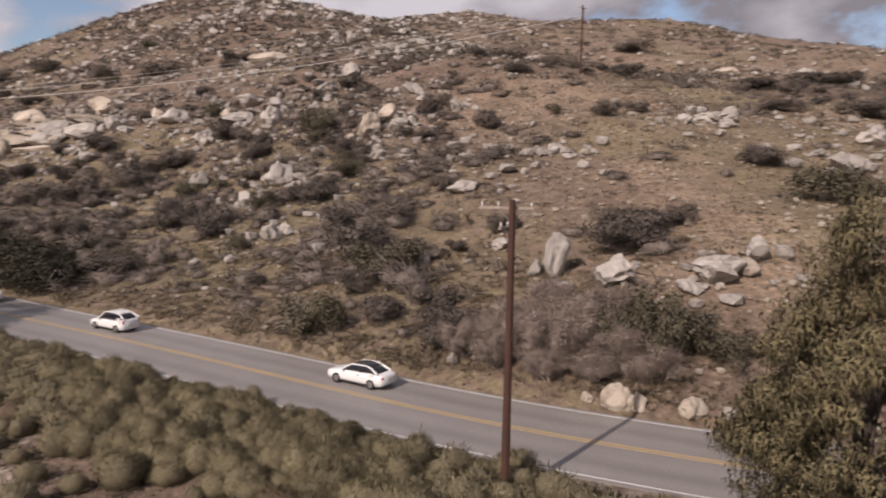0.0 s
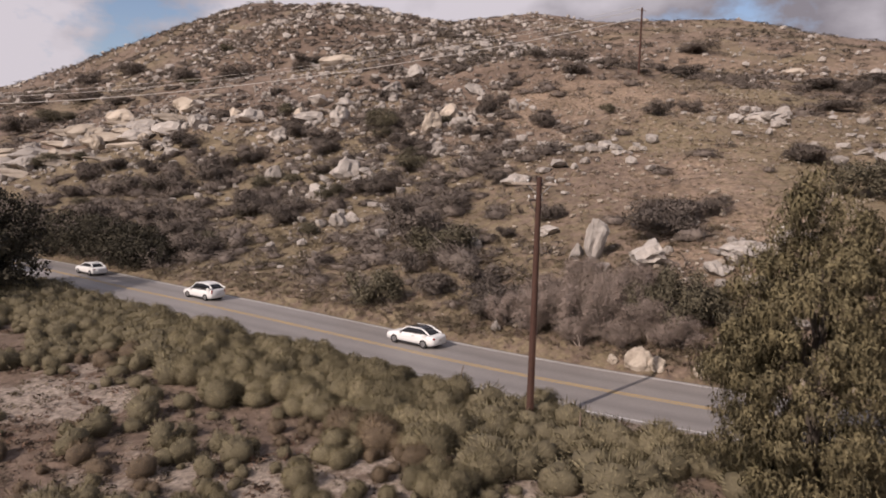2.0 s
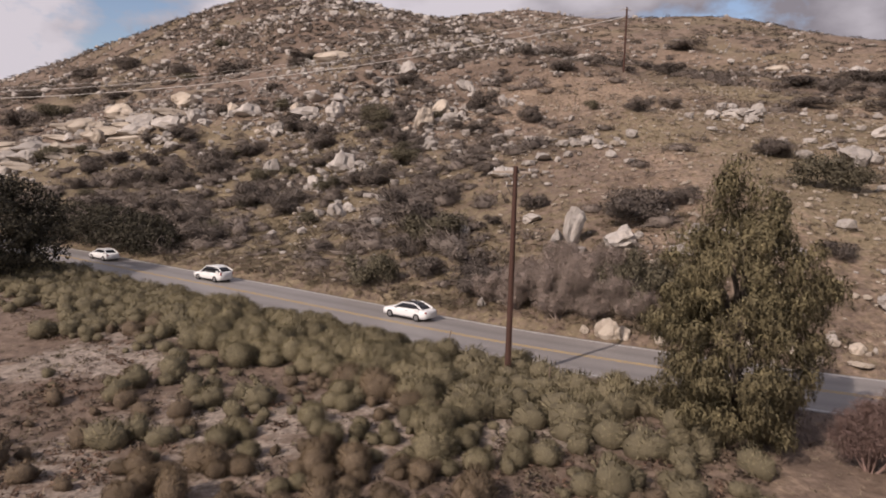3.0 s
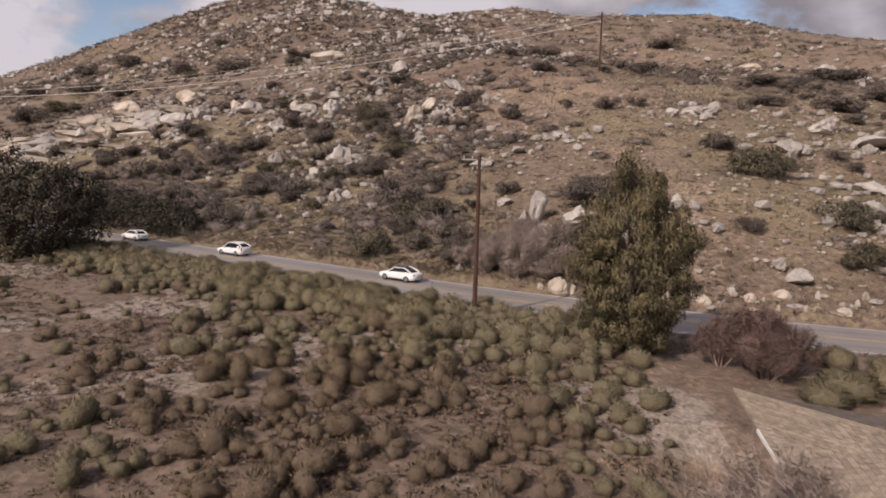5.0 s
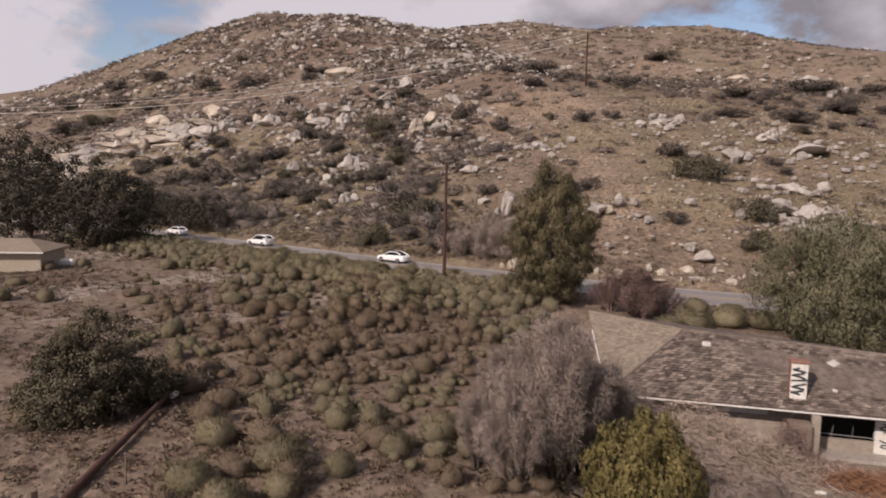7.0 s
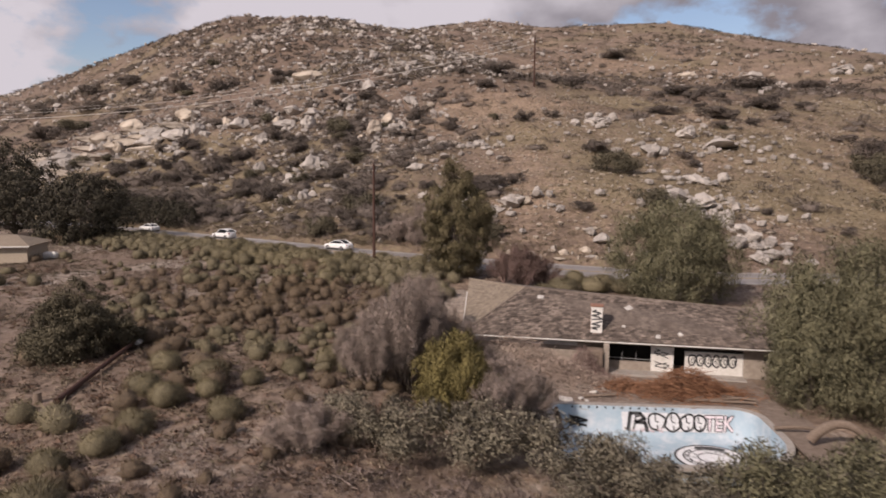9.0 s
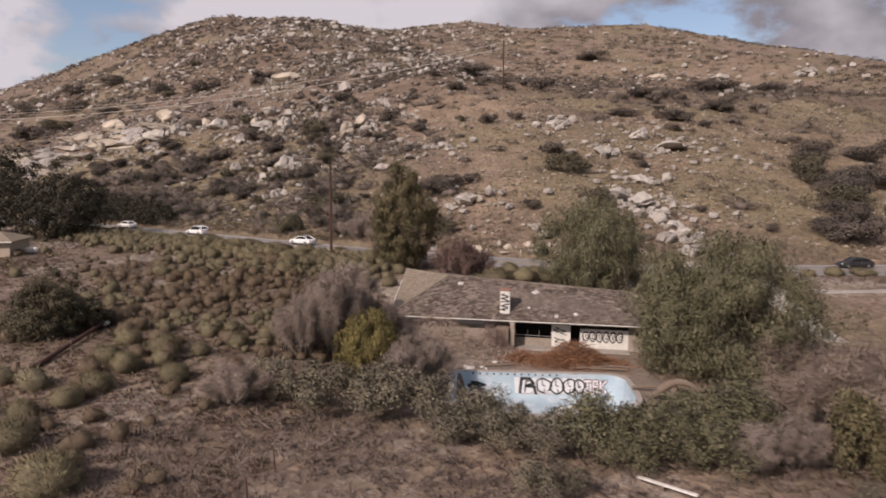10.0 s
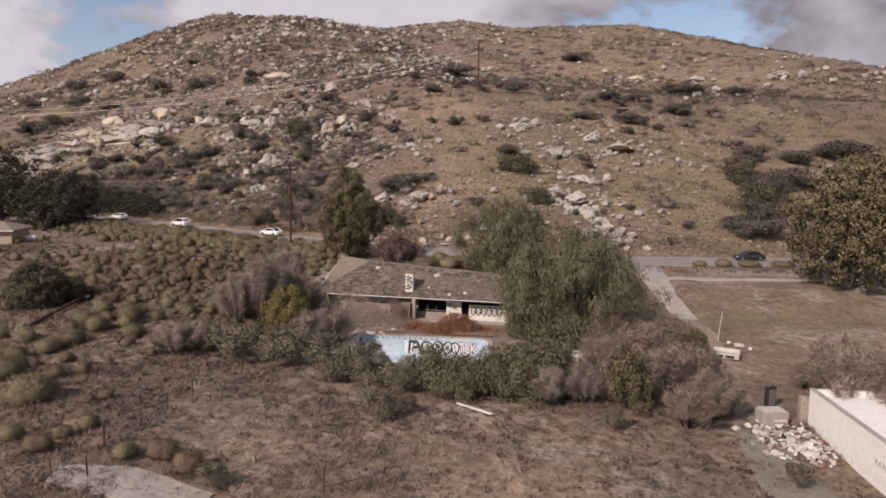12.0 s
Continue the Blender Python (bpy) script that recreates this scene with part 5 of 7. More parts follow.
# ---------------------------------------------------------------- trees
def crown_mesh(name, seed, mat, high, base, radius, clumps, clump_r, leaves, leaf, aspect=0.6, droop=0.0, ragged=0.18):
    """Clumps of leaves inside an envelope: radius is a function of the height from 0 (base) to 1 (top)."""
    rng = np.random.default_rng(seed)
    hs = rng.uniform(0, 1, clumps * 6)
    w = np.array([radius(h) ** 1.5 for h in hs])
    hs = rng.choice(hs, clumps, p=w / w.sum())
    az = rng.uniform(0, 6.28, clumps)
    bulge = 1 + ragged * np.sin(2 * az + seed) * (0.4 + 0.6 * hs) + ragged * np.sin(3 * az + 7 * hs) + ragged * rng.normal(size=clumps) * 0.6
    rr = np.array([radius(h) for h in hs]) * np.sqrt(rng.uniform(0.12, 1, clumps)) * bulge
    c = np.stack([rr * np.cos(az), rr * np.sin(az), base + hs * (high - base)], 1)
    cr = clump_r * rng.uniform(0.6, 1.25, clumps)
    n = clumps * leaves
    k = np.repeat(np.arange(clumps), leaves)
    d = unit(rng.normal(size=(n, 3)))
    p = c[k] + d * (cr[k] * rng.uniform(0.5, 1.05, n))[:, None] * [1, 1, 0.8 + droop]
    if droop:
        p[:, 2] -= droop * 0.9 * cr[k] * rng.uniform(0, 1, n) ** 2
        p[:, 2] = np.maximum(p[:, 2], 0.05)
    out = unit(unit((c - [0, 0, 0.5 * (base + high)]) * [1, 1, 0.5] + 1e-6)[k] * 0.6 + d)
    face = unit(out + 0.45 * rng.normal(size=out.shape))
    if droop:
        hang = p + np.stack([rng.normal(size=n) * 0.10, rng.normal(size=n) * 0.10, -rng.uniform(0.12, 0.42, n)], 1)
        hang[:, 2] = np.maximum(hang[:, 2], 0.02)
        v, f, nn = join_soft([(*leaf_tris(rng, p, leaf, aspect, out, 0.5), np.repeat(face, 3, 0)), (*blades(rng, p, hang, leaf * 0.3), np.repeat(face, 3, 0))])
        return np_mesh(name, v, f, mat, normals=nn)
    v, f = leaf_quads(rng, p, leaf, aspect, out, 0.45)
    return np_mesh(name, v, quads_as_tris(f), mat, normals=np.repeat(face, 4, 0))


def limbs_mesh(name, seed, high, r0, limbs, reach, lean=0.0):
    rng = np.random.default_rng(seed)
    zs = np.linspace(-0.3, high * 0.85, 7)
    spine = np.stack([lean * zs + 0.1 * np.sin(zs), 0.08 * np.cos(zs * 1.3), zs], 1)
    pairs = [tube_path(spine, np.linspace(r0, r0 * 0.2, 7), 8)]
    for i in range(limbs):
        j = rng.uniform(0.2, 0.8)
        a = spine[int(j * 6)]
        az = rng.uniform(0, 6.28)
        b = a + np.array([math.cos(az) * reach * (1.1 - j), math.sin(az) * reach * (1.1 - j), rng.uniform(0.12, 0.3) * high])
        m = (a + b) / 2 + [0, 0, 0.06 * high]
        pairs.append(tube_path([a, m, b], [r0 * 0.45, r0 * 0.3, r0 * 0.1], 6))
    v, f = join_arrays(pairs)
    return np_mesh(name, v, f, M["bark"])


def tree(at, label, trunk, crown, turn=0.0, name="tree", group=""):
    t = thing(name, (at[0], at[1], gz(*at)), turn, label, "tree", group)
    part("trunk", trunk, None, t)
    part("crown", crown, None, t)
    return t


tree((10.9, -7.4), "tall olive-green broadleaf tree beside the road", limbs_mesh("trunk", 1, 11.5, 0.28, 16, 2.4), crown_mesh("crown", 2, M["poplar"], 13.3, 0.6, lambda h: 1.9 + 2.0 * math.sin(math.pi * min(1.0, 0.12 + 1.05 * h)) if h < 0.72 else 0.9 + 5.2 * (1 - h), 330, 0.7, 170, 0.075, 0.5, 0.2, 0.15), 25)
dome = lambda w: (lambda h: w * math.sqrt(max(1 - (1.75 * (h - 0.42)) ** 2, 0.03)))
tree((-54.2, 25), "dark evergreen oak beside the road", limbs_mesh("trunk", 3, 8, 0.4, 12, 5), crown_mesh("crown", 4, M["oak"], 11.4, 0.4, dome(8.2), 420, 1.1, 60, 0.17), 0, group="dark oaks by the road")
for i, (x, y, w, h) in enumerate([(-50.5, 49.5, 4.6, 4.6), (-56.5, 53.0, 5.2, 5.4), (-63.0, 56.5, 5.4, 5.6), (-47.0, 46.5, 3.6, 3.4)]):
    tree((x, y), "dark bushy oak at the foot of the slope", limbs_mesh("trunk", 40 + i, h * 0.7, 0.2, 12, w * 0.6), crown_mesh("crown", 45 + i, M["oak"], h, 0.1, dome(w), 170, 0.75, 56, 0.13), 40 * i, group="bushy oaks at the foot of the slope")
tree((-83, 46), "tall dark evergreen oak beyond the field", limbs_mesh("trunk", 5, 14, 0.5, 12, 6), crown_mesh("crown", 6, M["oak"], 18, 1.0, dome(9), 330, 1.3, 46, 0.22), 0, group="dark oaks by the road")
tree((-72, 33), "dark evergreen oak behind the low house", limbs_mesh("trunk", 7, 9, 0.4, 12, 5), crown_mesh("crown", 8, M["oak"], 12, 0.8, dome(7), 260, 1.1, 46, 0.19), 0, group="dark oaks by the road")
for i, (x, y, w, h) in enumerate([(-15.2, -38.4, 2.3, 5.4), (-13.9, -39.6, 1.9, 3.8), (-16.6, -39.4, 1.8, 4.0), (-15.0, -41.2, 1.9, 2.6), (-12.6, -37.6, 1.7, 2.5), (-16.6, -41.0, 1.5, 2.2)]):
    tree((x, y), "dark bushy tree in the dry field", limbs_mesh("trunk", 9 + i, h * 0.7, 0.16, 12, w * 0.6), crown_mesh("crown", 30 + i, M["field_tree"], h, 0.1, dome(w), 150, 0.5, 110, 0.062), 40 * i, group="dark bushy trees in the field")
tree((40.3, -40.3), "large drooping pepper tree beside the house", limbs_mesh("trunk", 14, 9, 0.4, 14, 4.5), crown_mesh("crown", 15, M["pepper"], 11.2, 0.3, dome(5.9), 420, 1.05, 150, 0.075, 0.5, 0.4, 0.2), 0, group="pepper trees")
tree((35.6, -42.6), "pepper tree with thin brownish foliage", limbs_mesh("trunk", 16, 6, 0.25, 10, 2.5), crown_mesh("crown", 17, M["pepper"], 8.8, 0.3, dome(3.0), 170, 0.8, 120, 0.07, 0.5, 0.5, 0.2), 0, group="pepper trees")
tree((33.5, -15), "round drooping pepper tree behind the house", limbs_mesh("trunk", 18, 7, 0.35, 14, 4), crown_mesh("crown", 19, M["pepper"], 10.4, 0.2, dome(5.9), 380, 1.0, 130, 0.085, 0.5, 0.4, 0.2), 0, group="pepper trees")
tree((79, -14.5), "large olive-green tree at the edge of the lot", limbs_mesh("trunk", 20, 12, 0.45, 14, 5), crown_mesh("crown", 21, M["poplar"], 17, 1.0, dome(8.2), 520, 1.1, 60, 0.19), 0)
tree((13.3, -46), "dense yellow-green conical shrub tree", limbs_mesh("trunk", 22, 4, 0.15, 10, 1.2), crown_mesh("crown", 23, M["cypress"], 5.3, 0.1, lambda h: 2.6 * math.sqrt(max(1 - h ** 2.0, 0.02)), 260, 0.46, 120, 0.06, 0.5, 0.6, 0.12), 0)


def brush(x, y, w, h, meshes, i, label, group, category="bush", uh=0.6):
    """A bush or thicket with its stems and its twigs or leaves as parts."""
    t = thing("bush" if category == "bush" else "thicket", (x, y, gz(x, y) - 0.04 * h), 53 * i, label, category, group)
    for nm, me in meshes[i % len(meshes)]:
        ob = part(nm, me, None, t)
        ob.matrix_local = Matrix.Diagonal((w, w, h / uh, 1))
        tagged(ob, kind="stuff")
    return t


def split_mesh(me, names, mats, count):
    """Two meshes out of one whose last count triangles are its stems."""
    v = np.zeros(len(me.vertices) * 3, np.float32)
    me.vertices.foreach_get("co", v)
    f = np.zeros(len(me.loops), np.int32)
    me.loops.foreach_get("vertex_index", f)
    nn = np.zeros(len(me.vertices) * 3, np.float32)
    me.attributes["custom_normal"].data.foreach_get("vector", nn)
    v, f, nn = v.reshape(-1, 3), f.reshape(-1, 3), nn.reshape(-1, 3)
    out = []
    for nm, m, faces in ((names[0], mats[0], f[:-count]), (names[1], mats[1], f[-count:])):
        used, inv = np.unique(faces, return_inverse=True)
        out.append((nm, np_mesh(nm, v[used], inv.reshape(-1, 3), m, normals=nn[used])))
    bpy.data.meshes.remove(me)
    return out


HEDGE = [split_mesh(shrub_mesh("bush", 130 + i, M["hedge"], leaves=7000, leaf=0.0155, twigs=420, squash=0.7, lobes=15), ("foliage", "branchwork"), (M["hedge"], M["bark"]), 420) for i in range(4)]
PEPPERY = [split_mesh(shrub_mesh("bush", 140 + i, M["pepper"], leaves=7000, leaf=0.0155, twigs=300, squash=0.7, lobes=15), ("foliage", "branchwork"), (M["pepper"], M["bark"]), 300) for i in range(2)]
BIG_THICKET = [split_mesh(twig_mesh("thicket", 150 + i, M["dead"], n=15000, squash=0.8, width=0.0015, spray=0.10), ("brushwood", "main_stem"), (M["dead"], M["bark"]), 26) for i in range(3)]
DRY_THICKET = [split_mesh(twig_mesh("thicket", 160 + i, M["dry_brush"], n=11000, squash=0.8, width=0.0020, spray=0.11), ("brushwood", "main_stem"), (M["dry_brush"], M["bark"]), 26) for i in range(3)]
for i, (x, y, w, h) in enumerate([(10.0, -43.3, 5.4, 7.4), (8.2, -44.8, 4.6, 5.2), (11.2, -41.5, 4.2, 6.0), (16.0, -49.3, 4.2, 3.8), (17.8, -46.3, 4.0, 3.4), (6.4, -43.5, 3.0, 3.6), (15.3, -40.2, 3.2, 2.2), (11.4, -39.6, 6.4, 6.2), (9.6, -36.2, 6.6, 6.2), (8.0, -41.0, 4.6, 4.8), (13.4, -38.4, 4.6, 4.6), (7.6, -38.0, 4.2, 4.4)]):
    brush(x, y, w, h, BIG_THICKET, i, "leafless mauve-grey thicket beside the house", "dead thickets by the house", "thicket", 0.8)
for i, (x, y, w, h) in enumerate([(18.2, -10.2, 6.0, 4.6), (16.4, -9.6, 4.4, 3.4), (20.4, -10.8, 4.8, 3.4), (18.6, -11.8, 5.0, 3.0)]):
    plant("thicket", RED_THICKETS[i % 2], x, y, w, h, 53 * i, "dull red leafless thicket beside the tree", "thicket", "red thickets by the tree", 0.75)
for i, (x, y, w, h) in enumerate([(11.5, -53.5, 4.2, 3.0), (14.6, -53.2, 4.4, 3.3), (17.6, -54.2, 4.2, 3.0), (20.4, -55.4, 4.0, 2.6), (23.0, -56.2, 3.4, 2.6), (8.6, -52.6, 3.4, 2.4), (25.0, -56.8, 3.2, 2.4), (21.6, -53.9, 3.0, 2.4)]):
    brush(x, y, 1.3 * w, 1.15 * h, HEDGE, i, "grey-green leafy bush in front of the empty pool", "bushes in front of the pool")
for i, (x, y, w, h) in enumerate([(28.0, -56.4, 4.6, 3.4), (31.2, -56.0, 4.6, 3.4), (34.0, -55.0, 4.6, 3.4), (29.6, -58.0, 3.4, 2.6), (36.6, -54.6, 4.8, 3.4), (34.2, -57.6, 4.2, 2.8)]):
    brush(x, y, 1.2 * w, 1.1 * h, PEPPERY, i, "green drooping bush in front of the empty pool", "bushes in front of the pool")
for i, (x, y, w, h) in enumerate([(36.4, -57.4, 4.2, 3.0), (39.2, -56.2, 4.6, 3.4), (37.4, -53.6, 4.2, 3.0)]):
    brush(x, y, w, h, BIG_THICKET, i, "leafless mauve thicket beside the pool bushes", "mauve thickets by the pool", "thicket", 0.8)
for i, (x, y, w, h) in enumerate([(44.4, -54.6, 6.4, 4.6), (47.4, -52.0, 6.2, 4.6), (45.0, -48.6, 6.4, 4.8), (47.6, -44.6, 6.6, 5.0), (43.0, -44.0, 6.0, 5.0), (48.6, -56.6, 5.6, 3.8), (46.2, -59.2, 4.8, 3.2), (50.0, -49.0, 4.6, 3.4), (41.4, -49.6, 5.0, 3.8), (44.2, -40.2, 5.4, 4.4), (50.0, -41.6, 4.6, 3.2)]):
    brush(x, y, w, h, DRY_THICKET, i, "large dry brown thicket beside the driveway", "dry thickets by the driveway", "thicket", 0.8)
IVY = [split_mesh(shrub_mesh("bush", 145 + i, M["ivy"], leaves=3400, leaf=0.024, twigs=160, squash=0.8), ("foliage", "branchwork"), (M["ivy"], M["bark"]), 160) for i in range(1)]
for i, (x, y, w, h) in enumerate([(41.9, -56.6, 3.2, 4.4), (42.6, -55.0, 3.0, 4.2), (43.0, -57.8, 2.4, 3.0), (50.2, -46.4, 3.2, 3.6)]):
    brush(x, y, w, h, IVY, i, "dull green ivy-covered bush among dry thickets", "ivy-covered bushes")
for i, (x, y, w, h) in enumerate([(40.6, -61.2, 2.0, 1.8), (50.5, -66.8, 2.2, 1.6), (24.4, -62.6, 3.2, 2.4), (26.0, -61.8, 2.2, 1.8), (17.4, -73.8, 2.2, 1.4)]):
    brush(x, y, w, h, HEDGE, i, "small leafy bush among the dry weeds", "leafy bushes among the weeds")
for i, (x, y, w, h) in enumerate([(60.5, -51.0, 6.4, 5.0), (64.5, -50.0, 7.0, 5.6), (62.0, -46.6, 6.0, 4.6), (67.5, -47.5, 6.6, 5.0), (58.6, -48.6, 3.4, 2.6), (66.5, -54.0, 7.0, 6.2), (58.6, -54.4, 5.4, 5.0), (62.6, -54.6, 6.6, 6.0), (60.0, -55.8, 7.4, 6.0), (64.4, -55.9, 7.6, 6.2)]):
    brush(x, y, w, h, DRY_THICKET, i, "dry brown thicket behind the white wall", "dry thickets behind the wall", "thicket", 0.8)
for i, (x, y, w, h) in enumerate([(26, -12.0, 4.0, 1.8), (22.6, -13.5, 4.4, 1.7), (24.5, -8.0, 3.0, 1.6), (27.5, -8.4, 3.0, 1.4), (29.5, -11.5, 4.0, 1.6), (20.5, -15.5, 3.4, 1.5)]):
    plant("tumbleweed", WEEDS[i % 6], x, y, w, h, 61 * i, "broad green weed clump behind the house", "tumbleweed", "weed clumps behind the house", 0.62)
for i, (x, y, w, h) in enumerate([(66, -2.4, 3.0, 1.3), (62.5, -2.8, 2.4, 1.0), (70, -1.6, 4.2, 1.0), (75, -0.8, 4.0, 1.0), (0.6, 1.9, 2.4, 1.7), (6, -3.4, 3.0, 2.2), (4.2, -5.8, 2.6, 1.8), (8.2, -4.6, 2.4, 1.4)]):
    plant("tumbleweed", WEEDS[(i + 2) % 6], x, y, w, h, 71 * i, "rounded green weed beside the road", "tumbleweed", "weeds beside the road", 0.62)
brush(6.6, -54.8, 5.0, 2.8, BIG_THICKET, 1, "sparse pale dead bush among the dry weeds", "", "thicket", 0.8)
for i, (x, y, w) in enumerate([(11.9, -72.5, 1.6), (13.8, -71.9, 2.1), (15.6, -72.7, 2.1), (7.3, -73.0, 1.9), (8.1, -69.6, 1.6), (2.5, -66.5, 3.5), (7.5, -71.2, 1.3), (4.9, -72.0, 1.7)]):
    plant("tumbleweed", BROWN_WEEDS[i % 2] if i in (1, 2, 3) else WEEDS[i % 6], x, y, w, w * 0.6, 83 * i, "withered brown bush beside the concrete pad" if i in (1, 2, 3) else "small green tumbleweed among dry weeds", "tumbleweed", "weeds by the concrete pad", 0.6)


# ---------------------------------------------------------------- utility poles
def insulator(parent, at, up=0.16):
    bm = bmesh.new()
    x, y, z = at
    bm_rod(bm, (x, y, z), (x, y, z + up), 0.022, 0.022, 6)
    bm_rod(bm, (x, y, z + up * 0.45), (x, y, z + up * 0.7), 0.055, 0.045, 8)
    bm_rod(bm, (x, y, z + up * 0.7), (x, y, z + up * 1.25), 0.045, 0.03, 8)
    return part("insulator", bm, M["porcelain"], parent, "white porcelain insulator")


def utility_pole(at, high, turn, label, arms, lean=0.0):
    """arms: (height, first end, last end, turn in degrees, number of insulators)."""
    t = thing("utility_pole", at, turn, label, "utility pole", "utility poles")
    part("pole", rod((0, 0, -0.6), (lean, 0, high), 0.20 if high < 15 else 0.26, 0.135 if high < 15 else 0.22, 12), M["pole_wood"], t)
    for z, a, b, twist, n in arms:
        r = Matrix.Rotation(radians(twist), 4, "Z")
        arm = part("crossarm", box((a, 0.13, z - 0.06), (b, 0.25, z + 0.06), 0.01, r), M["pale_wood"], t, "weathered grey crossarm")
        for s in (-1, 1):
            p, q = r @ Vector((s * 0.62, 0.19, z - 0.02)), r @ Vector((0, 0.16, z - 0.62))
            part("brace", rod(p, q, 0.02, 0.02, 6), M["metal"], t)
        for i in range(n):
            x = a + 0.12 + (b - a - 0.24) * i / max(n - 1, 1)
            insulator(arm, r @ Vector((x, 0.19, z + 0.06)))
    return t


pole_a = utility_pole((0, 0, gz(0, 0)), 13.1, 0, "brown wooden utility pole beside the road", [(12.75, -1.4, 0.9, -8, 4), (11.95, -0.8, 0.8, 62, 3)])
part("band", rod((0, 0, 10.15), (0, 0, 10.28), 0.145, 0.145, 12), M["porcelain"], pole_a, "pale metal band")
part("conduit", rod((0.16, -0.1, 0), (0.13, -0.08, 6.0), 0.035, 0.035, 8), M["pole_wood"], pole_a)
pole_b = utility_pole((25.2, 136.3, gz(25.2, 136.3)), 15.2, 0, "brown wooden utility pole high on the hill", [(14.7, -1.5, 1.5, 35, 4), (11.3, -0.8, 0.8, 35, 2)])
line_z = lambda d: gz(25.2, 136.3) + 13.0 - 0.225 * d + 0.000536 * d * d
pole_c = utility_pole((-262, 136.3, gz(-262, 136.3)), line_z(287) - gz(-262, 136.3) + 0.4, 10, "distant wooden utility pole at the end of the line", [(line_z(287) - gz(-262, 136.3), -1.5, 1.5, 80, 4)])
for j, (dy, dz, r) in enumerate(((-1.2, 1.7, 0.03), (0.0, 0.0, 0.085), (1.2, 1.9, 0.03), (0.4, 2.8, 0.03))):
    pts = [(25.2 - d, 136.3 + dy, line_z(d) + dz) for d in np.linspace(0, 287, 60)]
    v, f = tube_path(pts, [r] * 60, 5)
    tagged(new("power_cable", np_mesh("power_cable", v, f, M["wire"], smooth=True)), "thick pale power cable strung across the hillside" if j == 1 else "thin pale power cable strung across the hillside", "cable", "power cables")


# the fallen pole in the field
fz = [gz(-9.5, -50.0), gz(-12.0, -34.4)]
fallen = thing("fallen_pole", (-9.5, -50.0, fz[0]), 0, "fallen grey utility pole lying in the field", "utility pole")
top = Vector((-2.5, 15.6, fz[1] - fz[0] + 0.45))
part("pole", rod((0, 0, 0.18), top, 0.19, 0.13, 12), M["pole_wood"], fallen)
for k, (u, w) in enumerate(((0.99, 1.75), (0.955, 1.3))):
    c = top * u
    part("crossarm", rod(c + Vector((-w, -0.1, 0.14)), c + Vector((w, 0.1, 0.10)), 0.075, 0.075, 6), M["pale_wood"], fallen)
    for s in (-0.9, -0.45, 0.4, 0.85):
        insulator(fallen, c + Vector((s * w, 0, 0.2)))
for a, b in ((Vector((-1.5, -0.9, 0.25)), Vector((0.2, 0.1, 0.2))), (Vector((1.3, -0.8, 0.2)), Vector((0.3, 0.5, 0.3))), (Vector((0.5, -1.2, 0.1)), Vector((1.6, -0.2, 0.15)))):
    part("brace", rod(top * 0.97 + a, top * 0.97 + b, 0.045, 0.045, 6), M["pale_wood"], fallen)
for s in (-1, 1):
    c = top * 0.80 + Vector((s * 0.30, 0.1 * s, 0.02))
    bm = bm_rod(bmesh.new(), c + Vector((0, -0.28, 0)), c + Vector((0, 0.28, 0)), 0.17, 0.17, 16)
    tr = part("transformer", bm, M["porcelain"], fallen, "pale grey transformer drum")
    part("cap", bm_rod(bmesh.new(), c + Vector((0, 0.28, 0)), c + Vector((0, 0.33, 0)), 0.185, 0.14, 16), M["metal"], tr)
tagged(new("wood_stump", bm_mesh("wood_stump", rod((-10.8, -49.8, fz[0] - 0.1), (-10.8, -49.75, fz[0] + 0.6), 0.26, 0.23, 10), M["old_wood"])), "short cut wooden stump beside the fallen pole", "stump")

# small posts near the standing pole
t = thing("marker_post", (0.88, -0.1, gz(0.88, -0.1)), 0, "short white roadside marker post", "post")
part("post", box((-0.07, -0.07, -0.2), (0.07, 0.07, 0.72), 0.015), M["white_paint"], t)
part("cap", box((-0.08, -0.08, 0.72), (0.08, 0.08, 0.76), 0.01), M["metal"], t)
t = thing("broken_fence", (2.4, -1.9, gz(2.4, -1.9)), 0, "broken fence post with a fallen grey rail", "fence")
part("post", rod((0, 0, -0.3), (0.03, 0.05, 1.7), 0.06, 0.05, 8), M["old_wood"], t)
part("rail", box((-1.5, 0.0, 0.95), (0.05, 0.05, 1.05), 0.01, Matrix.Rotation(radians(-14), 4, "Y")), M["old_wood"], t)
t = thing("leaning_stick", (-4.2, 3.0, gz(-4.2, 3.0)), 0, "pale leaning stick among the tumbleweeds", "stick")
part("stick", rod((0, 0, 0), (0.45, 0.1, 2.3), 0.035, 0.03, 6), M["old_wood"], t)
rng = np.random.default_rng(5)
for i in range(14):
    x, y = -11.2 + rng.normal() * 1.0, 3.3 + rng.normal() * 0.5
    boulder(x, y, rng.uniform(0.25, 0.75), rng.uniform(0.3, 0.6), int(rng.integers(0, 9)), rng.uniform(0, 360), 0.1, "pale stone of a small heap in the field", "heap of stones in the field")

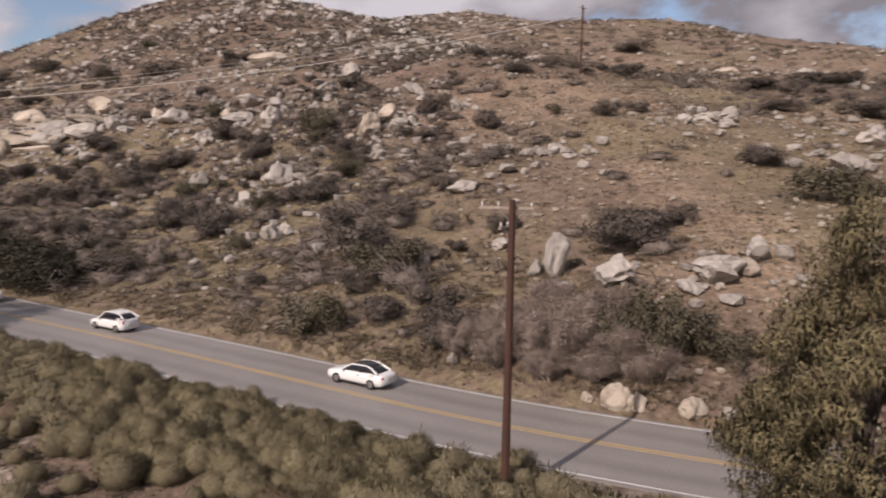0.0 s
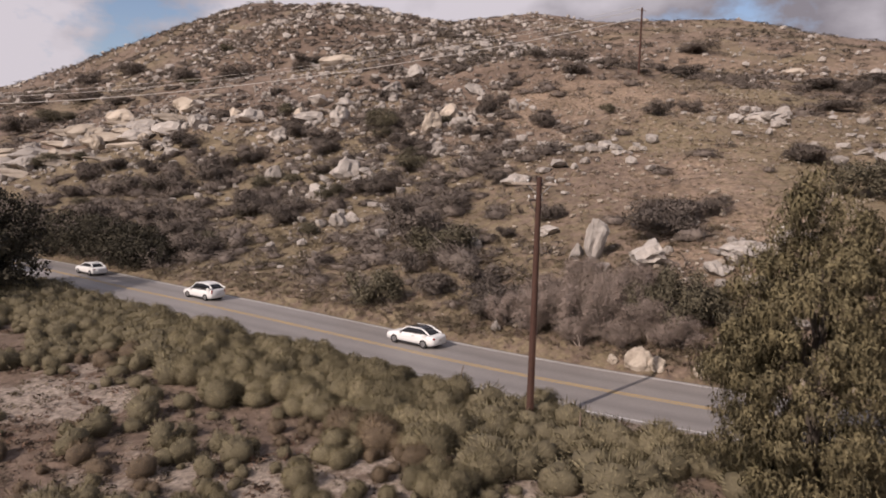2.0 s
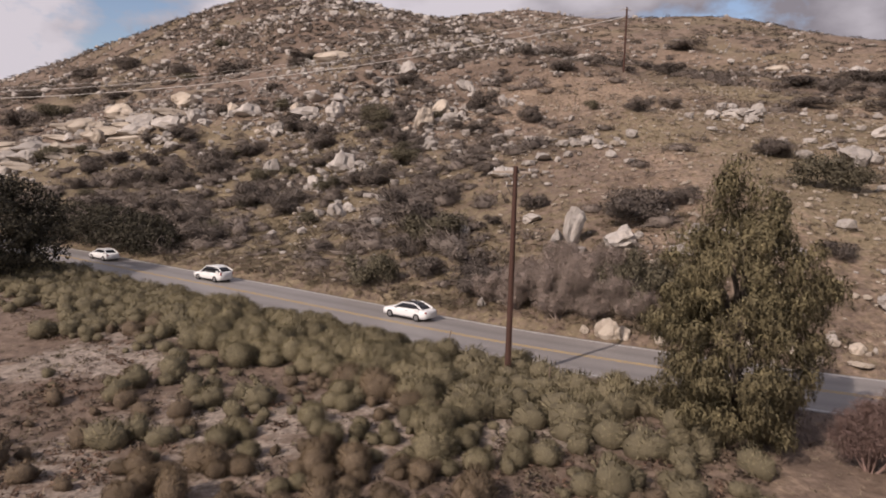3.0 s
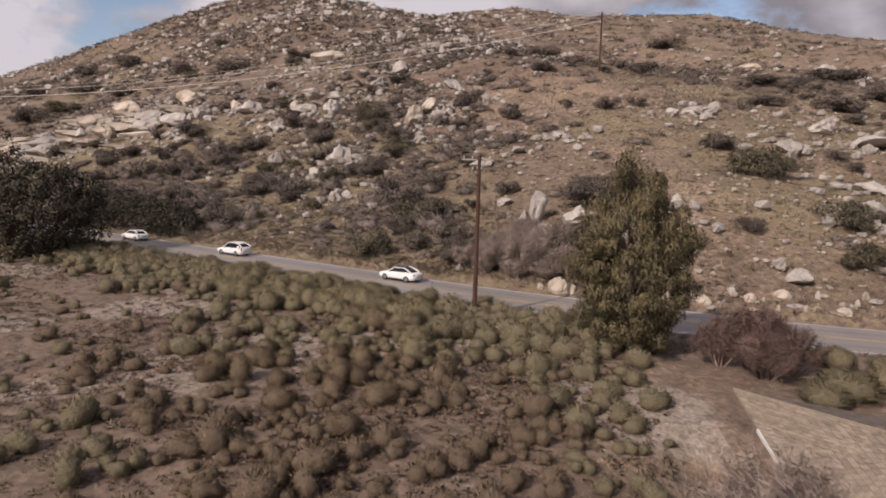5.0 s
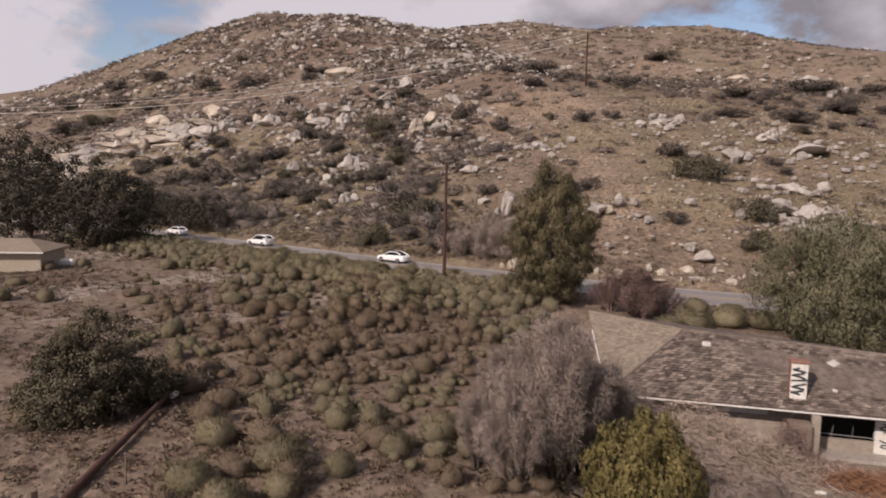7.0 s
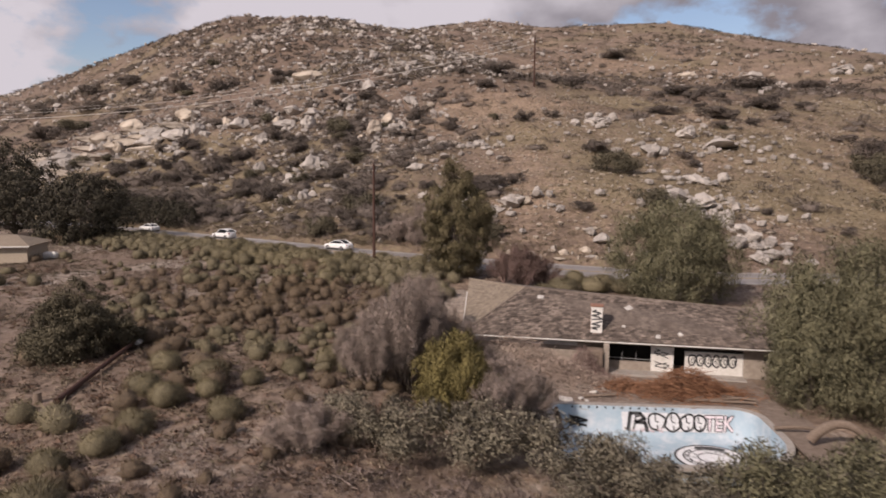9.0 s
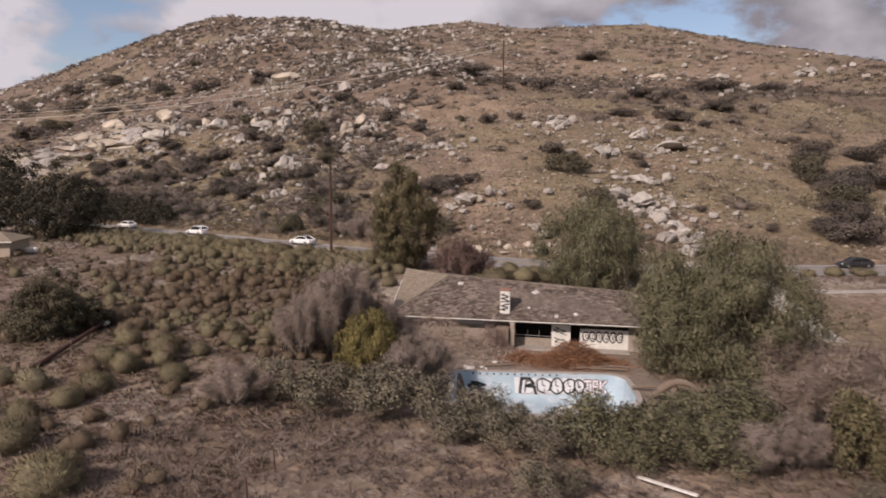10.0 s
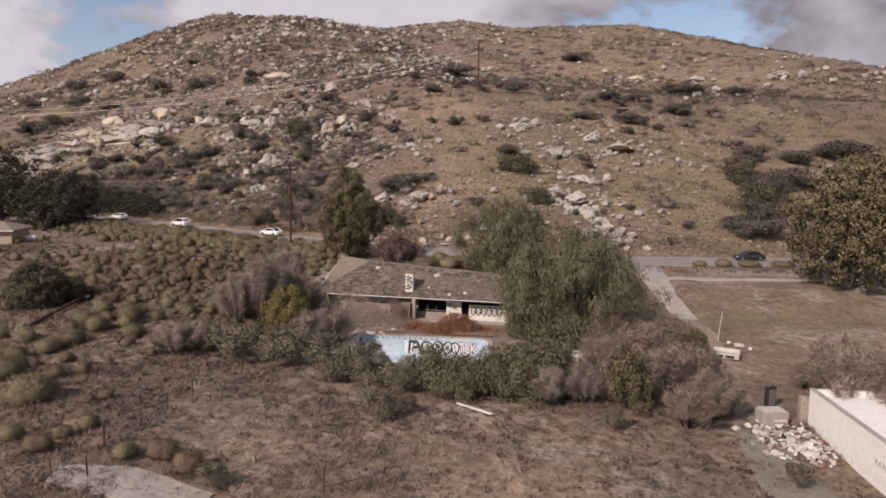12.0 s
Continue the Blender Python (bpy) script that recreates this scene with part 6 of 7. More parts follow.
# fence posts of the foreground
for i, (x, y, h) in enumerate([(10.43, -72.0, 1.5), (11.0, -68.9, 1.3), (11.1, -65.6, 1.3), (11.35, -62.3, 1.2), (9.7, -75.7, 1.2), (11.3, -75.1, 1.2), (23.3, -73.2, 1.5), (-8.2, -47.5, 1.3)]):
    t = thing("fence_post", (x, y, gz(x, y)), 40 * i, "rusty brown fence post among dry weeds", "fence post", "fence posts")
    part("post", rod((0, 0, -0.3), (0.06 * math.sin(i * 3), 0.05, h), 0.075 if i == 0 else 0.045, 0.04, 7), M["pole_wood"] if i != 7 else M["old_wood"], t)
    part("tip", box((-0.03, -0.02, h - 0.02), (0.05, 0.06, h + 0.05), 0.01), M["old_wood"], t)
t = thing("bent_rail", (23.3, -73.2, gz(23.3, -73.2)), 0, "bent rusty metal rail among the weeds", "rail")
part("rail", rod((0, 0, 0.4), (2.6, 0.3, 1.0), 0.035, 0.035, 6), M["pole_wood"], t)
part("leg", rod((2.6, 0.3, 1.0), (2.4, 0.3, -0.1), 0.03, 0.03, 6), M["pole_wood"], t)


# ---------------------------------------------------------------- the abandoned house
FLOOR, EAVE = -2.78, -0.30
house = thing("house", (13.2, -34.75, FLOOR), -7.2, "abandoned single-storey house with a worn shingle roof", "house")
LEN = 24.0
EZ = EAVE - FLOOR                     # eaves above the floor
# ridge and hip points in the house's own frame
PEAK = Vector((4.3, 4.9, 5.35))
RIDGE_E = Vector((22.0, 4.6, 4.35))
SW, SE, NE = Vector((0, 0, EZ)), Vector((LEN, 0, EZ)), Vector((LEN, 10.2, EZ))
NWT = Vector((-1.6, 12.2, 4.75))      # upper end of the west slope


def slope_sheet(name, corners, mat, label="", thick=0.10):
    bm = bmesh.new()
    top_ = [bm.verts.new(c) for c in corners]
    low_ = [bm.verts.new(c - Vector((0, 0, thick))) for c in corners]
    bm.faces.new(top_)
    bm.faces.new(low_[::-1])
    for i in range(len(corners)):
        j = (i + 1) % len(corners)
        bm.faces.new((top_[i], low_[i], low_[j], top_[j]))
    return part(name, bm, mat, house, label)


roof_s = slope_sheet("roof", [SW, SE, RIDGE_E, PEAK], M["shingle"], "dark grey-brown shingle slope")
roof_w = slope_sheet("roof", [NWT, SW + Vector((0, 0.02, 0)), PEAK], M["tan_roof"], "faded tan shingle slope")
roof_n = slope_sheet("roof", [PEAK, RIDGE_E, NE, Vector((9.5, 10.2, EZ)), Vector((4.0, 15.0, EZ)), NWT], M["shingle"], "hidden rear slope")
roof_e = slope_sheet("roof", [SE, NE, RIDGE_E], M["shingle"])
# ridge caps
part("ridge_cap", rod(PEAK, RIDGE_E, 0.10, 0.10, 6), M["shingle"], house)
part("hip_cap", rod(SW + Vector((0, 0, 0.04)), PEAK, 0.09, 0.09, 6), M["shingle"], house)
part("rear_ridge_cap", rod(PEAK, NWT, 0.09, 0.09, 6), M["tan_roof"], house)
rake = part("rake_board", box((-0.06, 0, 0), (0.0, 1, 0.16)), M["white_paint"], house)
way = NWT - SW
rake.matrix_local = Matrix.Translation(SW + Vector((-0.03, 0, -0.12))) @ way.to_track_quat("Y", "Z").to_matrix().to_4x4() @ Matrix.Diagonal((1, way.length * 0.72, 1, 1))
part("gutter", box((-0.05, -0.10, EZ - 0.14), (LEN, -0.02, EZ - 0.06), 0.01), M["white_paint"], house, "dented off-white gutter")
part("soffit", box((0.1, 0.0, EZ - 0.22), (LEN - 0.1, 1.0, EZ - 0.17)), M["old_wood"], house)

def shingles(name, a, b, c, d, rows, each, mat, label):
    """Overlapping shingles over the slope a-b (eaves) to d-c (ridge), joined into one part."""
    r = np.random.default_rng(rows)
    a, b, c, d = [np.array(v) for v in (a, b, c, d)]
    nrm = unit(np.cross(b - a, d - a)[None])[0]
    vs, fs = [], []
    for k in range(rows):
        u0, u1 = k / rows, (k + 1.35) / rows
        n = max(1, int(np.linalg.norm((b - a) * (1 - u0) + (c - d) * u0) / each))
        for i in range(n):
            if r.uniform() < 0.05:
                continue
            s0, s1 = (i + r.uniform(0, 0.12)) / n, (i + 1 - r.uniform(0, 0.12)) / n
            at = lambda s, u: (a + (b - a) * s) * (1 - u) + (d + (c - d) * s) * u
            u1_ = min(u1, 1.0)
            lift = 0.035 + 0.03 * r.uniform() ** 3
            q = [at(s0, u0) + nrm * lift, at(s1, u0) + nrm * (lift + 0.02 * r.uniform()), at(s1, u1_) + nrm * 0.012, at(s0, u1_) + nrm * 0.012]
            k0 = len(vs)
            vs += q + [q[0] - nrm * 0.025, q[1] - nrm * 0.025]
            fs += [(k0, k0 + 1, k0 + 2, k0 + 3), (k0 + 4, k0 + 5, k0 + 1, k0)]
    return tagged(part(name, np_mesh(name, vs, fs, mat), None, house, label), kind="stuff")


shingles("shingle", SW, SE, RIDGE_E, PEAK, 26, 0.34, M["shingle"], "split weathered roof shingles")
shingles("shingle", NWT, SW, PEAK, PEAK - (PEAK - NWT) * 0.02, 22, 0.34, M["tan_roof"], "faded tan roof shingles")
WY = 1.05                             # front wall line, behind the eaves


def wall_piece(x0, x1, z0, z1, mat, y0=WY, thick=0.2, name="wall"):
    return part(name, box((x0, y0, z0), (x1, y0 + thick, z1)), mat, house)


wall_piece(0.8, 10.9, -0.3, EZ - 0.17, M["plaster"])
wall_piece(0.8, 8.6, EZ - 0.75, EZ - 0.2, M["white_paint"], WY - 0.02, 0.018, "wall_band")
wall_piece(14.0, 15.6, -0.3, EZ - 0.17, M["white_paint"])
wall_piece(16.4, 20.4, -0.3, 1.75, M["white_paint"])
# dark strip below the eaves, shade put into its colour
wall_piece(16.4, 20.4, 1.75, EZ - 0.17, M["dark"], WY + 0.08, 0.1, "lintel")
wall_piece(20.4, LEN - 0.8, -0.3, EZ - 0.17, M["plaster"])
wall_piece(15.6, 16.4, 2.0, EZ - 0.17, M["plaster"], name="lintel")
wall_piece(10.9, 14.0, -0.3, 0.75, M["plaster"], WY + 0.02, 0.18, "parapet")
part("wall", box((0.8, WY, -0.3), (1.0, 9.0, EZ - 0.17)), M["plaster"], house)
part("wall", box((LEN - 1.0, WY + 0.2, -0.3), (LEN - 0.8, 9.0, EZ - 0.17)), M["plaster"], house)
part("wall", box((1.0, 8.8, -0.3), (LEN - 1.0, 9.0, EZ - 0.17)), M["plaster"], house)
# near-black wall behind the porch opening: indoor shade as colour
part("partition", box((10.3, WY + 2.4, -0.3), (17.0, WY + 2.55, EZ - 0.17)), M["dark"], house, "inner wall coloured dark as indoor shade")
part("inner_floor", box((1.0, WY, -0.1), (LEN - 1, 8.8, 0.02)), M["concrete"], house)
part("post", box((10.55, -0.35, -0.3), (10.95, 0.05, EZ - 0.17), 0.02), M["plaster"], house, "stained porch post")
part("rail", rod((10.95, WY, 1.0), (14.0, WY, 0.95), 0.03, 0.03, 6), M["metal"], house)
for x in (11.9, 12.9):
    part("baluster", rod((x, WY + 0.05, 0.7), (x + 0.05, WY + 0.05, 1.5), 0.02, 0.02, 6), M["metal"], house)
part("step", box((10.9, -0.2, -0.3), (20.5, WY, 0.12), 0.02), M["concrete"], house)
# broken hedge trellis beside the porch
part("trellis", box((9.4, -0.7, -0.3), (10.5, 0.2, 1.9), 0.05), M["old_wood"], house, "brown overgrown trellis")

# chimney with painted tags
cx, cy = 10.0, 1.0
cz = EZ + cy * (PEAK.z - EZ) / PEAK.y
chim = part("chimney", box((cx - 0.42, cy - 0.3, cz - 0.4), (cx + 0.42, cy + 0.3, cz + 1.75), 0.02), M["white_paint"], house, "white chimney covered in black tags")
part("crown", box((cx - 0.48, cy - 0.36, cz + 1.75), (cx + 0.48, cy + 0.36, cz + 1.9), 0.02), M["brick"], chim, "red brick chimney crown")
part("brick_face", box((cx - 0.45, cy - 0.28, cz - 0.3), (cx - 0.42, cy + 0.28, cz + 1.75)), M["brick"], chim)


def stroke(points, r, y, mat, parent, name, thick=0.004, closed=False):
    """A flat painted line in the x-z plane at the depth y."""
    bm = bmesh.new()
    n = len(points)
    for i in range(n if closed else n - 1):
        a, b = Vector(points[i]), Vector(points[(i + 1) % n])
        d = b - a
        s = Vector((-d.y, d.x)).normalized() * r
        e = d.normalized() * r * 0.6
        q = [a - s - e, b - s + e, b + s + e, a + s - e]
        lo = [bm.verts.new((p.x, y, p.y)) for p in q]
        hi = [bm.verts.new((p.x, y - thick, p.y)) for p in q]
        bm.faces.new(lo)
        bm.faces.new(hi[::-1])
        for k in range(4):
            m_ = (k + 1) % 4
            bm.faces.new((lo[k], hi[k], hi[m_], lo[m_]))
    return part(name, bm, mat, parent)


zigzag = lambda x, z, s, n, k: [(x + s * 0.5 * math.sin(1.9 * i + k), z + s * (i / n - 0.5)) for i in range(n)]
stroke(zigzag(cx, cz + 1.25, 0.7, 7, 1), 0.06, cy - 0.302, M["ink"], chim, "tag")
stroke(zigzag(cx, cz + 0.4, 0.7, 7, 3), 0.06, cy - 0.302, M["ink"], chim, "tag")
stroke([(cx - 0.35, cz + 0.8), (cx + 0.38, cz + 0.85)], 0.05, cy - 0.302, M["ink"], chim, "tag")


def bubble(cx_, cz_, w, h, k, n=18):
    return [(cx_ + w / 2 * math.cos(a) * (1 + 0.12 * math.sin(3 * a + k)), cz_ + h / 2 * math.sin(a) * (1 + 0.1 * math.cos(2 * a + k))) for a in [i * 2 * math.pi / n for i in range(n)]]


for i in range(6):
    x = 16.9 + i * 0.56
    stroke(bubble(x, 1.12, 0.5, 0.85, i), 0.055, WY - 0.002, M["ink"], house, "tag", closed=True)
    stroke(bubble(x + 0.05, 1.1, 0.2, 0.4, i + 1, 10), 0.03, WY - 0.002, M["ink"], house, "tag", closed=True)
for i, (x, z) in enumerate(((14.4, 1.6), (15.0, 1.4), (14.5, 0.7), (15.1, 0.6))):
    stroke(zigzag(x, z, 0.55, 6, i), 0.04, WY - 0.002, M["ink"], house, "tag")

# things lying on the roof
for i, (u, v, s) in enumerate(((5.6, 0.80, 0.5), (12.4, 0.72, 0.6), (14.4, 0.12, 0.4), (16.0, 0.2, 0.35), (12.0, 0.3, 0.25))):
    y = v * PEAK.y
    ob = new("roof_debris", bm_mesh("roof_debris", box((-s / 2, -s / 2.4, 0), (s / 2, s / 2.4, 0.12), 0.03), M["junk_white"]))
    zz = EZ + v * ((PEAK.lerp(RIDGE_E, max(0, min(1, (u - 4.3) / 17.7)))).z - EZ)
    ob.parent = house
    ob.matrix_local = Matrix.Translation((u, y, zz + 0.02)) @ Matrix.Rotation(radians(26), 4, "X") @ Matrix.Rotation(0.7 * i, 4, "Z")
    tagged(ob, "pale broken panel lying on the roof")


# ---------------------------------------------------------------- the empty pool
def pool_outline(grow=0.0, n=64):
    """A long pool with square west corners and a rounded east end."""
    x0, x1, y0, y1 = POOL[0] - 6.15 - grow, POOL[0] + 6.2 + grow, POOL[1] - 4.4 - grow, POOL[1] + 4.5 + grow
    out = []
    for (cx_, cy_, r), a0 in (((x1, y1, 1.5), 0), ((x0, y1, 0.7), 90), ((x0, y0, 0.9), 180), ((x1, y0, 4.2), 270)):
        r = max(r + grow, 0.25)
        sx, sy = (1 if a0 in (0, 270) else -1), (1 if a0 < 180 else -1)
        for i in range(16):
            a = radians(a0 + 90 * i / 15)
            out.append((cx_ - sx * r + r * math.cos(a), cy_ - sy * r + r * math.sin(a)))
    return out


pool = thing("swimming_pool", (0, 0, 0), 0, "empty pale blue swimming pool covered in graffiti", "swimming pool")
bm = bmesh.new()
rings = [(0.0, FLOOR + 0.06), (-0.05, FLOOR - 1.50), (-0.35, FLOOR - 1.78), (-1.1, FLOOR - 1.92), (-2.4, FLOOR - 2.0), (-4.2, FLOOR - 2.05)]
loops = [[bm.verts.new((x, y, z)) for x, y in pool_outline(g)] for g, z in rings]
for a, b in zip(loops, loops[1:]):
    for i in range(64):
        j = (i + 1) % 64
        bm.faces.new((a[i], a[j], b[j], b[i]))
bm.faces.new(loops[-1])
shell = part("shell", bm, M["pool"], pool, "faded pale blue pool wall", smooth=True)
bm = bmesh.new()
inner, outer = pool_outline(0.0), pool_outline(0.42)
vi = [[bm.verts.new((x, y, z)) for x, y in o] for o, z in ((inner, FLOOR + 0.02), (inner, FLOOR + 0.11), (outer, FLOOR + 0.11), (outer, FLOOR - 0.1))]
for a, b in zip(vi, vi[1:]):
    for i in range(64):
        j = (i + 1) % 64
        bm.faces.new((a[i], a[j], b[j], b[i]))
part("coping", bm, M["concrete"], pool, "pale concrete pool rim")
# blue tile marks under the rim
NORTH = POOL[1] + 4.5
for i in range(26):
    x = POOL[0] - 5.2 + i * 0.26
    part("rim_tile", box((x, NORTH - 0.012, FLOOR - 0.13), (x + 0.13, NORTH - 0.006, FLOOR + 0.0)), M["ink"] if i % 2 else M["pool"], shell)

def filled(points, y, mat, parent, name):
    bm = bmesh.new()
    f = bm.faces.new([bm.verts.new((x, y, z)) for x, z in points])
    r = bmesh.ops.extrude_face_region(bm, geom=[f])
    bmesh.ops.translate(bm, vec=(0, -0.006, 0), verts=[v for v in r["geom"] if isinstance(v, bmesh.types.BMVert)])
    return part(name, bm, mat, parent)


ZL = FLOOR - 0.86
GY = NORTH - 0.075
filled([(23.9, ZL - 0.62), (23.8, ZL + 0.58), (30.3, ZL + 0.60), (30.3, ZL - 0.60)], GY, M["spray_white"], shell, "graffiti_ground")
stroke([(24.25, ZL - 0.56), (24.35, ZL + 0.52), (24.95, ZL + 0.52), (25.25, ZL + 0.16), (24.75, ZL - 0.05), (25.3, ZL - 0.1), (25.45, ZL - 0.64)], 0.11, GY - 0.016, M["ink"], shell, "graffiti_letter", 0.006)
stroke([(24.6, ZL - 0.50), (24.7, ZL + 0.34), (24.9, ZL + 0.32)], 0.05, GY - 0.016, M["ink"], shell, "graffiti_letter", 0.006)
for i, (x, w) in enumerate(((26.0, 1.08), (27.0, 1.0), (27.9, 0.9), (28.65, 0.72))):
    stroke(bubble(x, ZL, w, 1.12, 2 * i + 1), 0.06, GY - 0.016 - 0.002 * i, M["ink"], shell, "graffiti_letter", 0.006, True)
    stroke([(x - 0.12, ZL + 0.46), (x - 0.06, ZL + 0.02), (x + 0.12, ZL - 0.02)], 0.035, GY - 0.016, M["ink"], shell, "graffiti_letter", 0.006)
    stroke([(x + 0.1, ZL - 0.48), (x + 0.05, ZL - 0.25)], 0.04, GY - 0.016, M["ink"], shell, "graffiti_letter", 0.006)
for i in range(4):
    stroke(zigzag(24.6 + 0.55 * i, ZL - 0.62 + 0.08 * (i % 2), 0.34, 5, 2 * i), 0.045, GY - 0.03, M["spray_pink"], shell, "graffiti_mark", 0.006)


def lettering(text, at, size, mat, parent, turn):
    cu = bpy.data.curves.new("lettering", "FONT")
    cu.body = text
    cu.size = size
    cu.extrude = 0.004
    cu.offset = 0.022
    tmp = bpy.data.objects.new("lettering", cu)
    me = bpy.data.meshes.new_from_object(tmp)
    bpy.data.objects.remove(tmp)
    me.materials.clear()
    me.materials.append(mat)
    ob = new("lettering", me)
    ob.parent = parent
    ob.matrix_local = Matrix.Translation(at) @ Matrix.Rotation(radians(90), 4, "X") @ Matrix.Rotation(radians(turn), 4, "Z") @ Matrix.Diagonal((0.72, 1, 1, 1))
    return ob


for dx, dz in ((-0.06, 0.0), (0.06, 0.0), (0.0, 0.06), (0.0, -0.06)):
    lettering("TEK", (28.95 + dx, GY - 0.024, ZL - 0.46 + dz), 1.4, M["ink"], shell, 0)
lettering("TEK", (28.95, GY - 0.040, ZL - 0.46), 1.4, M["spray_pink"], shell, 0)
for i in range(3):
    stroke(zigzag(20.6 + 0.35 * i, ZL - 0.05, 0.7, 6, i), 0.07, GY - 0.01, M["ink"], shell, "graffiti_mark", 0.006)


def floor_ring(cx_, cy_, r0, r1, z, mat, a0=0.0, a1=6.2832, n=40):
    bm = bmesh.new()
    prev = None
    for i in range(n + 1):
        a = a0 + (a1 - a0) * i / n
        c, s = math.cos(a), math.sin(a)
        pair = [bm.verts.new((cx_ + r * c * 1.08, cy_ + r * s, z)) for r in (r0, r1)]
        if prev:
            bm.faces.new((prev[0], prev[1], pair[1], pair[0]))
        prev = pair
    return part("graffiti_ring", bm, mat, shell)


FZ = FLOOR - 1.885
floor_ring(28.6, -46.6, 0.0, 1.95, FZ, M["spray_white"])
floor_ring(28.6, -46.6, 1.85, 2.0, FZ + 0.012, M["ink"])
floor_ring(28.6, -46.6, 1.18, 1.25, FZ + 0.012, M["ink"])
floor_ring(28.6, -46.6, 1.3, 1.76, FZ + 0.012, M["ink"], 0.9, 1.9, 12)
for k in range(3):
    floor_ring(30.75 + 0.1 * k, -44.9 - 0.5 * k, 0.16, 0.27, FZ + 0.012, M["ink"], 0.5 * k, 4.4 + 0.5 * k, 14)
floor_ring(28.6, -46.6, 0.68, 0.78, FZ + 0.012, M["ink"], 0.6, 5.2)
floor_ring(28.6, -46.6, 1.44, 1.53, FZ + 0.012, M["ink"], 2.2, 6.6)
for k in range(11):
    a = 0.3 + 0.53 * k
    floor_ring(28.6 + 1.5 * math.cos(a), -46.6 + 1.4 * math.sin(a), 0.10, 0.20, FZ + 0.016, M["ink"], 0.7 * k, 0.7 * k + 4.4, 12)
    floor_ring(28.6 + 1.05 * math.cos(a + 0.2), -46.6 + 0.98 * math.sin(a + 0.2), 0.07, 0.14, FZ + 0.016, M["ink"] if k % 3 else M["spray_pink"], 1.1 * k, 1.1 * k + 3.6, 10)

# paved deck between pool and house
deck = tagged(new("deck", None), "stained concrete deck round the pool", "deck", kind="structure")
for lo, hi in (((18.2, -43.0), (34.0, -36.9)), ((17.6, -54.2), (19.0, -43.0)), ((32.3, -53.2), (34.6, -43.0))):
    nx = max(1, round((hi[0] - lo[0]) / 2.6))
    for i in range(nx):
        a, b = lo[0] + (hi[0] - lo[0]) * i / nx, lo[0] + (hi[0] - lo[0]) * (i + 1) / nx
        part("paving_slab", box((a + 0.01, lo[1], FLOOR - 0.12), (b - 0.01, hi[1], FLOOR + 0.03 + 0.004 * (i % 3)), 0.01), M["deck"], deck)

# rubbish on the deck
rng = np.random.default_rng(12)


def branch_heap(name, x, y, w, d, h, n, mat, label, length=0.9, z=FLOOR + 0.03, thin=0.022, rise=0.22):
    p = rng.normal(size=(n, 2)) * [w / 3, d / 3]
    hh = h * np.exp(-(p[:, 0] / (w / 2.4)) ** 2 - (p[:, 1] / (d / 2.4)) ** 2)
    a = np.stack([x + p[:, 0], y + p[:, 1], z + hh * rng.uniform(0, 1, n)], 1)
    b = a + rng.normal(size=(n, 3)) * [length * 0.5, length * 0.5, length * rise]
    b[:, 2] = np.maximum(b[:, 2], z + 0.01)
    v, f = blades(rng, a, b, thin)
    return tagged(new(name, np_mesh(name, v, f, mat)), label, "branch heap")


branch_heap("debris_mound", 28.6, -40.4, 5.6, 2.8, 1.9, 6000, M["rust_straw"], "heap of rust-brown dry branches on the deck")
branch_heap("debris_mound", 24.6, -39.6, 3.0, 2.0, 0.7, 900, M["rust_straw"], "heap of rust-brown dry branches on the deck")
branch_heap("debris_mound", 16.0, -38.9, 6.5, 4.0, 2.0, 6000, M["dead"], "tangle of grey dead branches beside the house", 0.8, thin=0.016, rise=0.4)
branch_heap("debris_mound", 20.4, -38.2, 6.5, 2.8, 1.6, 5000, M["dry_brush"], "tangle of brown dead branches beside the porch", 0.8, thin=0.016, rise=0.4)
branch_heap("debris_mound", 17.2, -36.5, 9.0, 2.2, 3.0, 9000, M["dry_brush"], "dry brush heaped along the house wall", 0.8, thin=0.014, rise=0.4)
branch_heap("debris_mound", 22.0, -37.5, 3.0, 1.8, 2.4, 3200, M["red_brush"], "reddish dry creeper heaped beside the porch", 0.7, thin=0.014, rise=0.5)
branch_heap("stick_litter", 20.6, -40.6, 7.0, 4.0, 0.5, 420, M["pale_wood"], "scattered pale sticks on the bare yard", 1.1, thin=0.02, rise=0.12)
for i, (x, y, L, a) in enumerate(((30.2, -42.0, 3.2, 8), (31.0, -42.4, 2.8, -10), (29.2, -41.7, 2.4, 30), (22.6, -41.9, 2.2, 5), (31.6, -41.6, 2.2, -25))):
    t = thing("timber", (x, y, FLOOR + 0.14), a, "pale broken timber lying on the deck", "timber", "broken timbers")
    part("beam", rod((-L / 2, 0, 0), (L / 2, 0, 0.12), 0.10, 0.07, 7), M["old_wood"], t)
    part("branch_stub", rod((0.2, 0, 0.05), (0.6, 0.35, 0.3), 0.05, 0.03, 6), M["old_wood"], t)
for i, (x, y, s) in enumerate(((20.4, -42.6, 0.9), (21.4, -42.3, 0.4), (21.7, -42.8, 0.35), (22.4, -40.9, 0.5), (18.9, -42.4, 0.4))):
    ob = new("rubbish_sheet", bm_mesh("rubbish_sheet", box((-s / 2, -s / 3, 0), (s / 2, s / 3, 0.16), 0.05), M["junk_white"]))
    ob.matrix_world = pose(x, y, FLOOR + 0.02, 5, 8, 50 * i)
    tagged(ob, "dirty white rubbish lying on the deck", "rubbish", "rubbish on the deck")
